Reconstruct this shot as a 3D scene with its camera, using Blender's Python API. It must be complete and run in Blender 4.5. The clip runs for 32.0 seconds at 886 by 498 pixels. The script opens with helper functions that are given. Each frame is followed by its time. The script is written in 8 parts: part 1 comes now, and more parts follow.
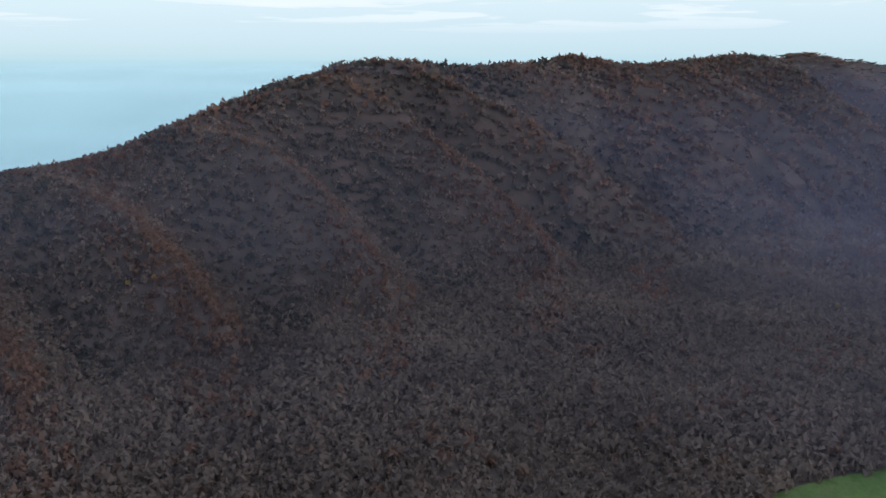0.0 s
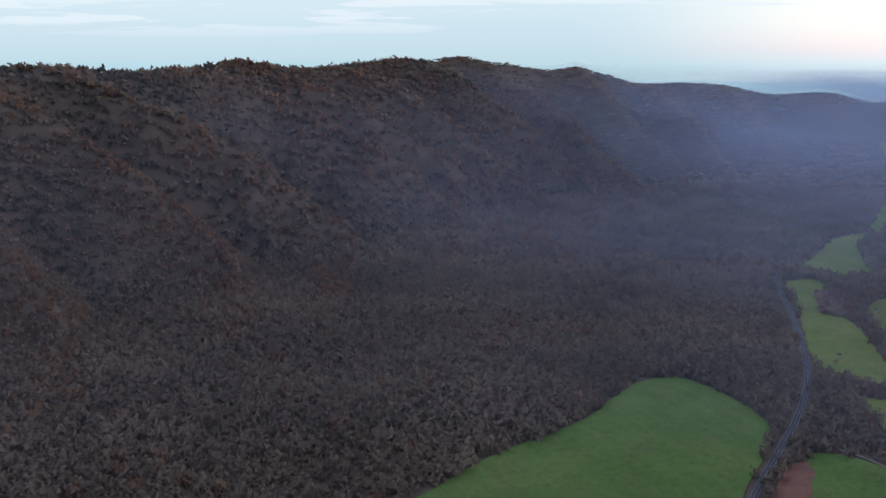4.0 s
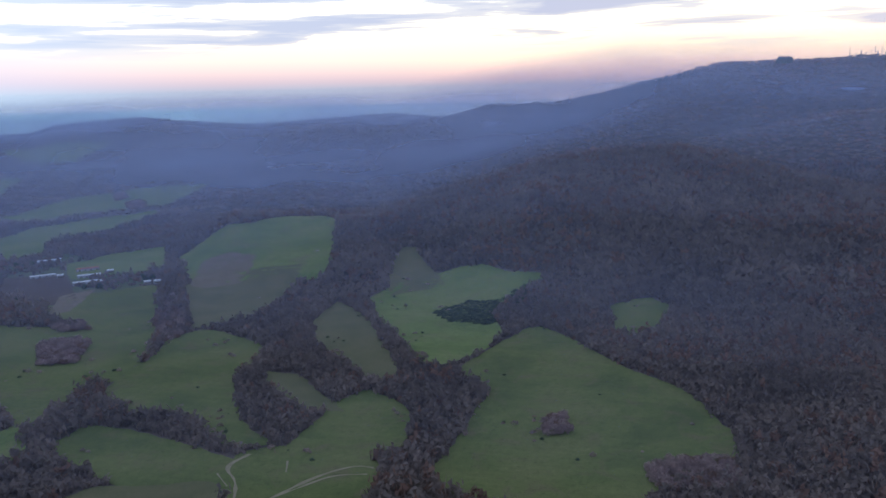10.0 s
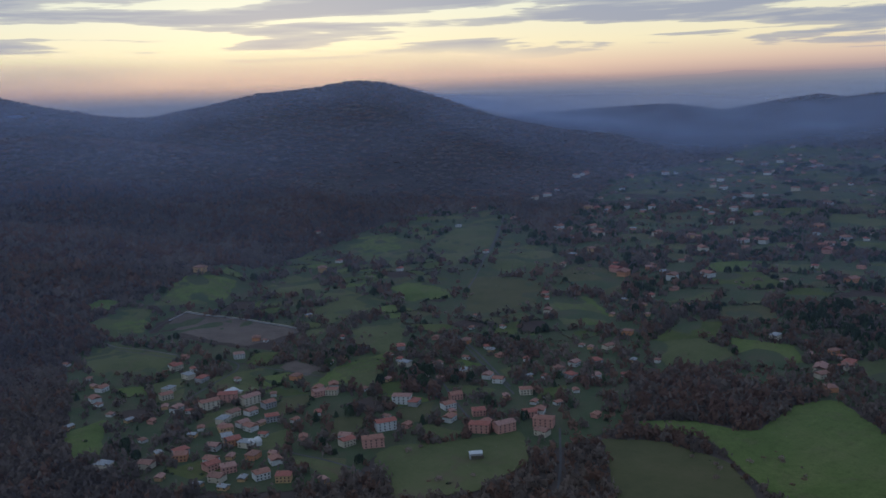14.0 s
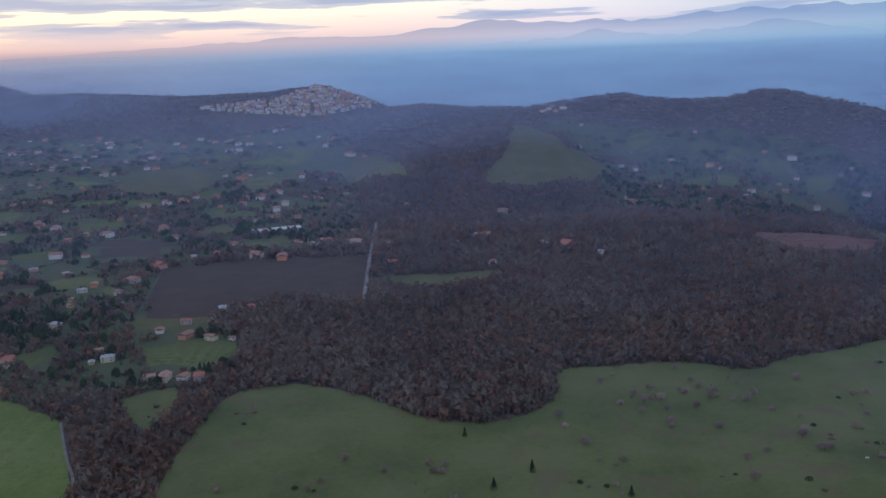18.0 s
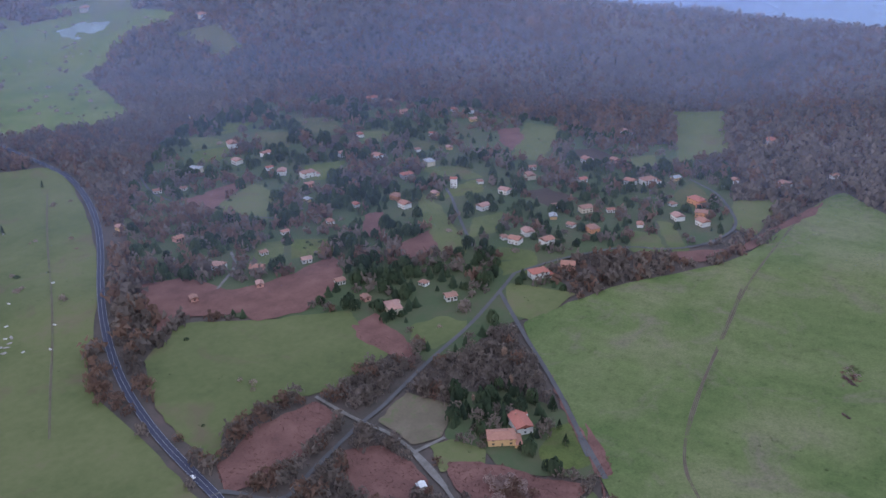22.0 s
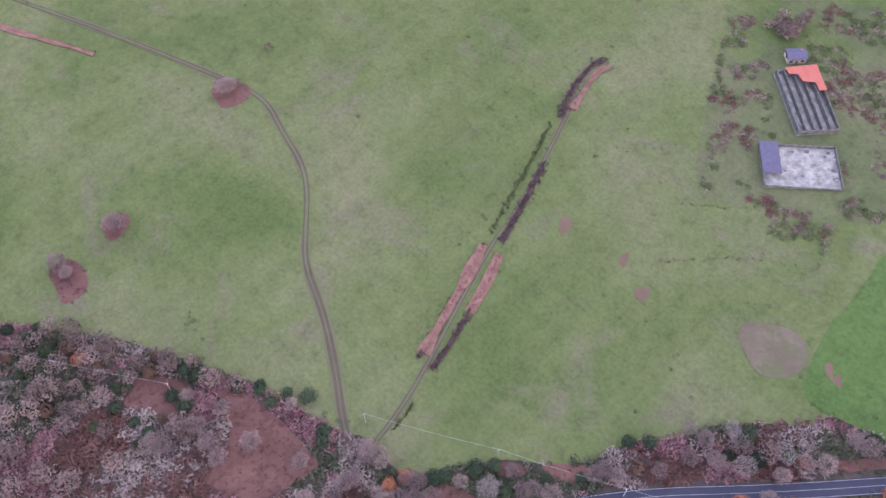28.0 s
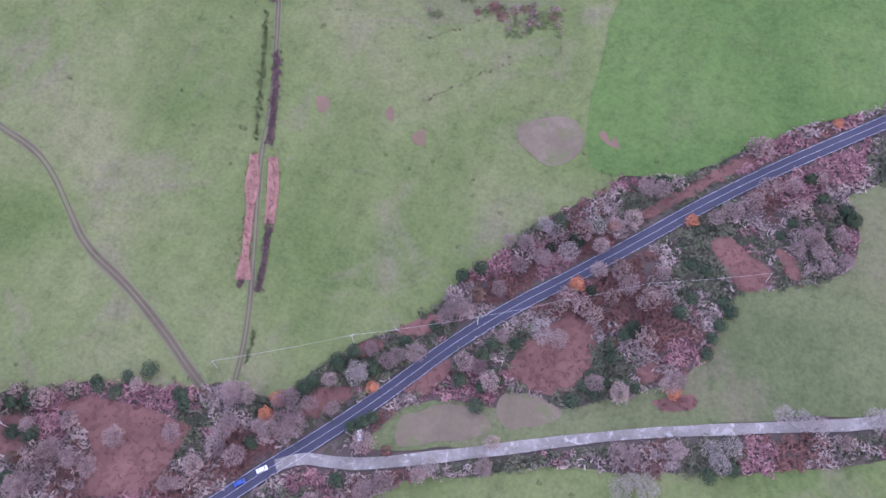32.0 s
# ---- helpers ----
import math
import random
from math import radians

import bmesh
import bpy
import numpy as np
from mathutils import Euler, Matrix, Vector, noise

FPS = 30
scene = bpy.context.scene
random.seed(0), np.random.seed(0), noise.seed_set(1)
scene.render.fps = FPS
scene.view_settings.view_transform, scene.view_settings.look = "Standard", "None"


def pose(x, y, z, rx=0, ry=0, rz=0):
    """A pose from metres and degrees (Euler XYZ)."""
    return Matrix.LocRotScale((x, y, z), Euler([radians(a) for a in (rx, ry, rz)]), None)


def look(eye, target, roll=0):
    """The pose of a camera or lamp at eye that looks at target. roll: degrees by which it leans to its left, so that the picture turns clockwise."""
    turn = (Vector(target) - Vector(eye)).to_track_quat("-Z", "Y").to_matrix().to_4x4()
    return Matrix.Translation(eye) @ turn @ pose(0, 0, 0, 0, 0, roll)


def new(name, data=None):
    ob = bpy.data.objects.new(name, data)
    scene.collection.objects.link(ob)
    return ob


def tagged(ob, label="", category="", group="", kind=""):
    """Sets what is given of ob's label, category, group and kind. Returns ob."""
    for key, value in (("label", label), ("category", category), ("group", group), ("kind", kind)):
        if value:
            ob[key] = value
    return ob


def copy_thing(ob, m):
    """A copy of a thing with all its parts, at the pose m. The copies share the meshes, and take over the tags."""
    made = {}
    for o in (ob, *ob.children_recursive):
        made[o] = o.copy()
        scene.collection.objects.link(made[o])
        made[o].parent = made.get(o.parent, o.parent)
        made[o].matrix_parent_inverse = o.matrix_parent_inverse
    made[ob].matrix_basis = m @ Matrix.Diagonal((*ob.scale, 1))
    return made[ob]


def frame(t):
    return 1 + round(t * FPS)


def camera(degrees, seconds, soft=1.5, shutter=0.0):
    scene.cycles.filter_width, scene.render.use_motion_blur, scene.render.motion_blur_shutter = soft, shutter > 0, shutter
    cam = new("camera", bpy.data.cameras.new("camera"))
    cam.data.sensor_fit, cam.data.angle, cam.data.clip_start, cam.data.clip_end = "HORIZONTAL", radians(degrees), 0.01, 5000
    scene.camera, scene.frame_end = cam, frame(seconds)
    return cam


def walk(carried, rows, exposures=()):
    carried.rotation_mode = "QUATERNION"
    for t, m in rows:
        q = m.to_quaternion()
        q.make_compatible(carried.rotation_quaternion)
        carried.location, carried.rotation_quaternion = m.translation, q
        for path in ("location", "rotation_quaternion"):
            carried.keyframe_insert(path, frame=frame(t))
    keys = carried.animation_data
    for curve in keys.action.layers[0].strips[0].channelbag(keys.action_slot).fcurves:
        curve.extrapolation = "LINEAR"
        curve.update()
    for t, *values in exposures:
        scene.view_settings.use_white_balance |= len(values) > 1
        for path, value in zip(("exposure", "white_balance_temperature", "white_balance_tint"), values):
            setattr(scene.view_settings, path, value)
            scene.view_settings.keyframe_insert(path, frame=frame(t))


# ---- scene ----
cam = camera(51.22, 32.0)
# seconds, heading, pitch and roll of a camera that hangs in one place and turns
PATH = [
    (0.0, 0.00, -11.31, 0.05),
    (0.5, -3.01, -11.29, 0.00),
    (1.0, -5.57, -11.24, 0.01),
    (1.5, -7.75, -11.20, -0.02),
    (2.0, -10.10, -11.19, -0.06),
    (2.5, -13.07, -11.15, -0.14),
    (3.0, -15.68, -11.13, -0.19),
    (3.5, -17.92, -11.10, -0.28),
    (5.5, -27.36, -11.00, -0.30),
    (6.0, -31.23, -11.17, -0.35),
    (6.5, -36.00, -12.52, -0.53),
    (7.0, -41.69, -13.44, -0.63),
    (7.5, -47.93, -13.41, -0.80),
    (8.0, -53.38, -13.40, -1.01),
    (8.5, -58.08, -13.39, -1.16),
    (9.0, -62.77, -12.98, -1.18),
    (9.5, -68.49, -11.77, -1.32),
    (10.0, -74.44, -9.94, -1.37),
    (10.5, -80.37, -9.08, -1.46),
    (11.0, -86.71, -9.13, -1.60),
    (11.5, -93.64, -9.21, -1.71),
    (12.0, -100.59, -9.31, -1.87),
    (12.5, -106.44, -9.38, -1.93),
    (13.0, -111.68, -9.44, -2.04),
    (13.5, -118.13, -9.57, -2.13),
    (14.0, -126.55, -9.73, -2.25),
    (14.5, -135.41, -9.95, -2.45),
    (16.5, -157.90, -10.48, -2.46),
    (17.0, -164.05, -10.97, -2.28),
    (17.5, -170.53, -11.57, -2.24),
    (18.0, -177.28, -12.21, -2.22),
    (18.5, -185.20, -13.12, -2.15),
    (19.0, -193.65, -14.18, -2.12),
    (19.5, -201.43, -15.28, -2.03),
    (20.0, -208.06, -16.61, -1.93),
    (20.5, -215.16, -18.34, -1.77),
    (21.0, -222.21, -20.12, -1.68),
    (21.5, -228.82, -21.88, -1.69),
    (22.0, -234.53, -23.64, -1.56),
    (22.5, -240.46, -25.42, -1.38),
    (23.0, -246.76, -27.26, -1.25),
    (23.5, -253.53, -29.32, -1.13),
    (24.0, -260.93, -31.92, -0.94),
    (24.5, -268.79, -35.03, -0.87),
    (25.0, -276.40, -38.33, -0.64),
    (25.5, -283.12, -41.58, -0.43),
    (27.5, -308.54, -54.53, -0.48),
    (28.0, -314.98, -57.73, -0.47),
    (28.5, -321.75, -60.92, -0.46),
    (29.0, -328.20, -64.06, -0.64),
    (29.5, -333.03, -65.53, -0.84),
    (30.0, -335.83, -65.44, -0.96),
    (30.5, -338.00, -65.38, -1.00),
    (31.0, -339.47, -65.34, -1.04),
    (31.5, -340.44, -65.29, -0.98),
    (32.0, -341.18, -65.29, -0.89),
]
EXPOSURES = [(0, 0.2, 6250, 7), (3, 0.2, 6250, 7), (5.5, -0.06, 6100, 8), (6.5, -0.02, 5950, 9), (8, 0.16, 5750, 11), (9, 0.12, 5600, 12), (11, -0.4, 5350, 8), (13, -0.95, 5350, 4), (14.5, -0.8, 5350, 4), (17, -0.45, 5500, 10), (19, 0.0, 5500, 12),
             (20, 0.35, 5650, 14), (22, 0.8, 5800, 13), (24, 1.12, 5650, 15), (26, 1.35, 6000, 18), (28, 1.52, 6200, 24), (32, 1.72, 5800, 30)]
EYE_AT = Vector((0, 0, 345))


def heading(w, p):
    w, p = radians(w), radians(p)
    return EYE_AT + 100 * Vector((-math.sin(w) * math.cos(p), math.cos(w) * math.cos(p), math.sin(p)))


walk(cam, [(t, look(EYE_AT, heading(w, p), r)) for t, w, p, r in PATH], EXPOSURES)

# ---- light: a dusk sky, the sun low behind cloud ----
SUN_AZ, SUN_EL = 117.0, 7.0
world = bpy.data.worlds.new("dusk_sky")
scene.world = world
world.use_nodes = True


def link_maker(tree):
    def node(kind, ins=None, **props):
        n = tree.nodes.new(kind)
        for k, v in props.items():
            if k == "op":
                n.operation = v
            elif k == "blend":
                n.blend_type = v
            elif k == "kind":
                n.data_type = v
            elif k == "dims":
                n.noise_dimensions = v
        for k, v in (ins or {}).items():
            s = n.inputs[k]
            if isinstance(v, bpy.types.NodeSocket):
                tree.links.new(v, s)
            else:
                s.default_value = v
        return n
    return node


def ramp_node(tree, fac, stops, ease="LINEAR"):
    n = tree.nodes.new("ShaderNodeValToRGB")
    n.color_ramp.interpolation = ease
    el = n.color_ramp.elements
    while len(el) < len(stops):
        el.new(0.5)
    for e, (p, c) in zip(el, stops):
        e.position = p
        e.color = (*c, 1.0) if len(c) == 3 else c
    tree.links.new(fac, n.inputs[0])
    return n.outputs[0]


def build_sky():
    tree = world.node_tree
    tree.nodes.clear()
    node = link_maker(tree)
    out = node("ShaderNodeOutputWorld")
    co = node("ShaderNodeTexCoord").outputs["Generated"]
    sky = tree.nodes.new("ShaderNodeTexSky")
    sky.sky_type = "NISHITA"
    sky.sun_disc = False
    sky.sun_elevation = radians(SUN_EL)
    sky.sun_rotation = radians(SUN_AZ)
    sky.altitude = 600
    sep = node("ShaderNodeSeparateXYZ", {0: co})
    up = sep.outputs["Z"]
    s = Vector((math.sin(radians(SUN_AZ)), math.cos(radians(SUN_AZ)), 0))
    flat = node("ShaderNodeVectorMath", {0: co, 1: (1, 1, 0)}, op="MULTIPLY")
    flat = node("ShaderNodeVectorMath", {0: flat.outputs[0]}, op="NORMALIZE")
    toward = node("ShaderNodeVectorMath", {0: flat.outputs[0], 1: s}, op="DOT_PRODUCT").outputs["Value"]
    warm = ramp_node(tree, toward, [(0.3, (0, 0, 0)), (0.6, (0.6, 0.6, 0.6)), (0.88, (1, 1, 1))], "EASE")
    el_warm = ramp_node(tree, up, [(0.0, (0.42, 0.36, 0.42)), (0.008, (0.80, 0.50, 0.46)), (0.022, (1.35, 0.86, 0.60)), (0.045, (1.75, 1.34, 0.78)),
                                   (0.09, (1.65, 1.42, 0.98)), (0.2, (0.85, 0.84, 0.82)), (0.45, (0.50, 0.55, 0.64)), (1.0, (0.34, 0.42, 0.56))])
    el_cool = ramp_node(tree, up, [(0.0, (0.47, 0.63, 0.70)), (0.03, (0.54, 0.67, 0.76)), (0.08, (0.64, 0.74, 0.80)), (0.2, (0.58, 0.67, 0.76)),
                                   (0.45, (0.46, 0.55, 0.68)), (1.0, (0.34, 0.42, 0.56))])
    el_side = ramp_node(tree, up, [(0.0, (0.70, 0.80, 0.86)), (0.014, (0.94, 0.80, 0.82)), (0.026, (1.08, 0.88, 0.84)), (0.042, (1.12, 0.99, 0.90)), (0.08, (1.08, 1.02, 0.95)), (0.2, (0.84, 0.85, 0.87)),
                                   (0.45, (0.50, 0.57, 0.67)), (1.0, (0.34, 0.42, 0.56))])
    aside = ramp_node(tree, toward, [(0.0, (0, 0, 0)), (0.4, (1, 1, 1))], "EASE")
    el_cool = node("ShaderNodeMixRGB", {0: aside, 1: el_cool, 2: el_side}).outputs[0]
    base = node("ShaderNodeMixRGB", {0: warm, 1: el_cool, 2: el_warm}).outputs[0]
    # long flat sheets of cloud
    lie = node("ShaderNodeCombineXYZ", {2: node("ShaderNodeMath", {0: up, 1: 62.0}, op="MULTIPLY").outputs[0]}).outputs[0]
    lie = node("ShaderNodeVectorMath", {0: node("ShaderNodeVectorMath", {0: flat.outputs[0], 1: (4.2, 4.2, 0)}, op="MULTIPLY").outputs[0], 1: lie}, op="ADD").outputs[0]
    sheet = node("ShaderNodeTexNoise", {"Vector": lie, "Scale": 1.0, "Detail": 7.0, "Roughness": 0.55, "Distortion": 0.25}).outputs[0]
    south = node("ShaderNodeMapRange", {0: sep.outputs["Y"], 1: -0.62, 2: -0.92, 3: 0.0, 4: 0.018}).outputs[0]
    over = node("ShaderNodeMath", {0: up, 1: south}, op="ADD").outputs[0]
    deck = node("ShaderNodeMapRange", {0: over, 1: 0.03, 2: 0.12, 3: -0.10, 4: 0.12}).outputs[0]
    deck = node("ShaderNodeMath", {0: deck, 1: node("ShaderNodeMath", {0: south, 1: 3.0}, op="MULTIPLY").outputs[0]}, op="ADD").outputs[0]
    sheet = node("ShaderNodeMath", {0: sheet, 1: deck}, op="ADD").outputs[0]
    cover = ramp_node(tree, sheet, [(0.49, (0, 0, 0)), (0.53, (0.75, 0.75, 0.75)), (0.62, (1, 1, 1))], "EASE")
    above = ramp_node(tree, over, [(0.03, (0, 0, 0)), (0.05, (0.92, 0.92, 0.92))])
    cover = node("ShaderNodeMixRGB", {0: 1.0, 1: cover, 2: above}, blend="MULTIPLY").outputs[0]
    north = node("ShaderNodeMapRange", {0: sep.outputs["Y"], 1: -0.4, 2: 0.6, 3: 0.0, 4: 1.0}).outputs[0]
    pale = node("ShaderNodeMixRGB", {0: north, 1: (0.40, 0.48, 0.66, 1), 2: (0.76, 0.80, 0.86, 1)}).outputs[0]
    cloud_col = node("ShaderNodeMixRGB", {0: warm, 1: pale, 2: (0.55, 0.52, 0.62, 1)}).outputs[0]
    col = node("ShaderNodeMixRGB", {0: cover, 1: base, 2: cloud_col}).outputs[0]
    bg = node("ShaderNodeBackground", {0: col, 1: 1.0})
    bg2 = node("ShaderNodeBackground", {0: sky.outputs[0], 1: 0.012})
    add = node("ShaderNodeAddShader", {0: bg.outputs[0], 1: bg2.outputs[0]})
    tree.links.new(add.outputs[0], out.inputs[0])


build_sky()
lamp = bpy.data.lights.new("low_sun", "SUN")
lamp.energy, lamp.angle, lamp.color = 0.9, radians(12), (1.0, 0.86, 0.7)
sun = new("low_sun", lamp)
sun.matrix_world = look((0, 0, 0), (-math.sin(radians(SUN_AZ)) * math.cos(radians(SUN_EL)), -math.cos(radians(SUN_AZ)) * math.cos(radians(SUN_EL)), -math.sin(radians(SUN_EL))))


# ---- materials ----
def material(name, colours, scale=1.0, rough=0.9, fine=None, per_piece=0.0, bump=0.3, stretch=None, spots=None, island=False, thin=0.0):
    """Two scales of noise over a ramp of colours, with relief. per_piece: how far Object Info's Random shifts it."""
    m = bpy.data.materials.new(name)
    m.use_nodes = True
    tree = m.node_tree
    tree.nodes.clear()
    node = link_maker(tree)
    out = node("ShaderNodeOutputMaterial")
    co = node("ShaderNodeTexCoord").outputs["Object"]
    if stretch:
        co = node("ShaderNodeVectorMath", {0: co, 1: stretch}, op="MULTIPLY").outputs[0]
    big = node("ShaderNodeTexNoise", {"Vector": co, "Scale": scale, "Detail": 6.0, "Roughness": 0.62}).outputs[0]
    fine = fine or scale * 14
    small = node("ShaderNodeTexNoise", {"Vector": co, "Scale": fine, "Detail": 4.0, "Roughness": 0.7}).outputs[0]
    mix = node("ShaderNodeMath", {0: small, 1: 0.38}, op="MULTIPLY").outputs[0]
    mix = node("ShaderNodeMath", {0: big, 1: mix}, op="ADD").outputs[0]
    if per_piece:
        if island:
            tone = tree.nodes.new("ShaderNodeAttribute")
            tone.attribute_name = "tone"
            rnd = tone.outputs["Fac"]
        else:
            rnd = node("ShaderNodeObjectInfo").outputs["Random"]
        rnd = node("ShaderNodeMath", {0: rnd, 1: -0.5}, op="ADD").outputs[0]
        rnd = node("ShaderNodeMath", {0: rnd, 1: per_piece}, op="MULTIPLY").outputs[0]
        mix = node("ShaderNodeMath", {0: mix, 1: rnd}, op="ADD").outputs[0]
    n = len(colours)
    col = ramp_node(tree, mix, [(0.42 + 0.54 * i / max(1, n - 1), c) for i, c in enumerate(colours)])
    if spots:
        sc, lo, hi, c = spots
        sp = node("ShaderNodeTexNoise", {"Vector": co, "Scale": sc, "Detail": 5.0, "Roughness": 0.6, "Distortion": 0.6}).outputs[0]
        f = ramp_node(tree, sp, [(lo, (0, 0, 0)), (hi, (1, 1, 1))])
        col = node("ShaderNodeMixRGB", {0: f, 1: col, 2: (*c, 1)}).outputs[0]
    b = node("ShaderNodeBsdfPrincipled", {"Base Color": col, "Roughness": rough})
    b.inputs["Specular IOR Level"].default_value = 0.25
    if bump:
        bp = node("ShaderNodeBump", {"Height": mix, "Strength": bump, "Distance": 0.4 / max(fine, 0.02) * 0.3})
        tree.links.new(bp.outputs[0], b.inputs["Normal"])
    shader = b.outputs[0]
    if thin:
        through_light = node("ShaderNodeBsdfTranslucent", {0: col}).outputs[0]
        shader = node("ShaderNodeMixShader", {0: thin, 1: shader, 2: through_light}).outputs[0]
    tree.links.new(shader, out.inputs[0])
    return m


M_FLOOR = material("woodland_floor", [(0.055, 0.050, 0.044), (0.075, 0.063, 0.057), (0.098, 0.076, 0.068), (0.125, 0.085, 0.078)], 0.03, fine=0.45)
M_GRASS = material("meadow_grass", [(0.07, 0.08, 0.034), (0.095, 0.112, 0.042), (0.125, 0.135, 0.056), (0.15, 0.13, 0.075)], 0.009, fine=0.16, spots=(0.021, 0.56, 0.74, (0.13, 0.10, 0.065)))
def turf(name, dark, mid, pale, worn):
    """Grazed grass: broad pale and dark sweeps, faint mowing streaks, mottled tufts."""
    m = bpy.data.materials.new(name)
    m.use_nodes = True
    tree = m.node_tree
    tree.nodes.clear()
    node = link_maker(tree)
    out = node("ShaderNodeOutputMaterial")
    co = node("ShaderNodeTexCoord").outputs["Object"]
    broad = node("ShaderNodeTexNoise", {"Vector": co, "Scale": 0.011, "Detail": 5.0, "Roughness": 0.55, "Distortion": 0.4}).outputs[0]
    col = ramp_node(tree, broad, [(0.34, dark), (0.5, mid), (0.66, pale)])
    lanes = node("ShaderNodeVectorMath", {0: co, 1: (0.10, 0.012, 0.0)}, op="MULTIPLY").outputs[0]
    lanes = node("ShaderNodeTexNoise", {"Vector": lanes, "Scale": 1.0, "Detail": 3.0}).outputs[0]
    lanes = ramp_node(tree, lanes, [(0.36, (0.95, 0.95, 0.95)), (0.64, (1.04, 1.04, 1.04))])
    col = node("ShaderNodeMixRGB", {0: 1.0, 1: col, 2: lanes}, blend="MULTIPLY").outputs[0]
    bare = node("ShaderNodeTexNoise", {"Vector": co, "Scale": 0.024, "Detail": 7.0, "Roughness": 0.66, "Distortion": 0.8}).outputs[0]
    bare = ramp_node(tree, bare, [(0.53, (0, 0, 0)), (0.72, (0.9, 0.9, 0.9))])
    col = node("ShaderNodeMixRGB", {0: bare, 1: col, 2: (*worn, 1)}).outputs[0]
    tuft = node("ShaderNodeTexNoise", {"Vector": co, "Scale": 0.13, "Detail": 6.0, "Roughness": 0.72}).outputs[0]
    tuft_col = ramp_node(tree, tuft, [(0.3, (0.74, 0.78, 0.72)), (0.45, (0.98, 0.99, 0.97)), (0.7, (1.13, 1.12, 1.1))])
    col = node("ShaderNodeMixRGB", {0: 1.0, 1: col, 2: tuft_col}, blend="MULTIPLY").outputs[0]
    blade = node("ShaderNodeTexNoise", {"Vector": co, "Scale": 0.55, "Detail": 4.0, "Roughness": 0.75}).outputs[0]
    blade = ramp_node(tree, blade, [(0.32, (0.80, 0.82, 0.80)), (0.5, (1, 1, 1)), (0.68, (1.16, 1.15, 1.14))])
    col = node("ShaderNodeMixRGB", {0: 1.0, 1: col, 2: blade}, blend="MULTIPLY").outputs[0]
    b = node("ShaderNodeBsdfPrincipled", {"Base Color": col, "Roughness": 0.95})
    b.inputs["Specular IOR Level"].default_value = 0.15
    bp = node("ShaderNodeBump", {"Height": tuft, "Strength": 0.3, "Distance": 0.9})
    tree.links.new(bp.outputs[0], b.inputs["Normal"])
    tree.links.new(b.outputs[0], out.inputs[0])
    return m


M_MEADOW = turf("grazed_meadow", (0.086, 0.120, 0.042), (0.122, 0.148, 0.060), (0.160, 0.166, 0.086), (0.165, 0.143, 0.104))
M_PASTURE = turf("valley_pasture", (0.076, 0.096, 0.032), (0.102, 0.122, 0.040), (0.122, 0.132, 0.050), (0.12, 0.105, 0.058))
M_BRIGHT = turf("bright_pasture", (0.098, 0.135, 0.040), (0.126, 0.162, 0.05), (0.15, 0.172, 0.062), (0.145, 0.138, 0.07))
M_PALE_LANE = material("pale_dirt", [(0.11, 0.10, 0.09), (0.17, 0.155, 0.145), (0.25, 0.235, 0.225)], 0.12, fine=1.2, rough=0.95)
M_WET = material("flooded_grass", [(0.10, 0.14, 0.10), (0.20, 0.25, 0.25), (0.30, 0.36, 0.38)], 0.02, fine=0.3, rough=0.35)
M_VIVID = turf("sown_grass", (0.068, 0.118, 0.036), (0.084, 0.138, 0.043), (0.102, 0.15, 0.053), (0.11, 0.13, 0.06))
M_DULL = material("dry_grass", [(0.07, 0.075, 0.032), (0.10, 0.10, 0.044), (0.13, 0.115, 0.058)], 0.02, fine=0.3)
M_GARDEN = material("garden_grass", [(0.05, 0.066, 0.034), (0.066, 0.09, 0.042), (0.084, 0.092, 0.05), (0.10, 0.076, 0.055)], 0.018, fine=0.22)
M_FERN = material("dead_bracken", [(0.10, 0.050, 0.045), (0.155, 0.078, 0.068), (0.21, 0.112, 0.095)], 0.05, fine=0.7)
M_BRACKEN = material("bright_bracken", [(0.16, 0.078, 0.064), (0.26, 0.122, 0.105), (0.34, 0.17, 0.145)], 0.07, fine=0.9, per_piece=0.5, island=True, bump=0, thin=0.3)
M_TAN = material("mown_straw", [(0.11, 0.095, 0.065), (0.145, 0.118, 0.084), (0.19, 0.155, 0.118)], 0.06, fine=0.5, spots=(0.12, 0.52, 0.66, (0.12, 0.125, 0.065)))
M_SOIL = material("tilled_soil", [(0.05, 0.036, 0.03), (0.085, 0.06, 0.048)], 0.03, fine=0.5)
M_ASPHALT = material("asphalt", [(0.036, 0.037, 0.062), (0.052, 0.053, 0.084)], 0.05, fine=2.0, rough=0.75)
M_LANE = material("old_asphalt", [(0.075, 0.073, 0.08), (0.12, 0.115, 0.118)], 0.05, fine=1.0, rough=0.9)
M_GRAVEL = material("pale_gravel", [(0.13, 0.118, 0.108), (0.20, 0.185, 0.175), (0.32, 0.30, 0.29)], 0.09, fine=0.9, rough=0.95, spots=(0.35, 0.54, 0.68, (0.36, 0.345, 0.335)))
M_PAINT = material("road_paint", [(0.30, 0.30, 0.33), (0.5, 0.5, 0.52)], 0.3, fine=3.0, rough=0.7)
M_RUT = material("bare_earth", [(0.085, 0.066, 0.05), (0.135, 0.104, 0.08)], 0.1, fine=1.2)
M_VERGE = material("flattened_grass", [(0.115, 0.13, 0.064), (0.15, 0.155, 0.085)], 0.05, fine=0.6)
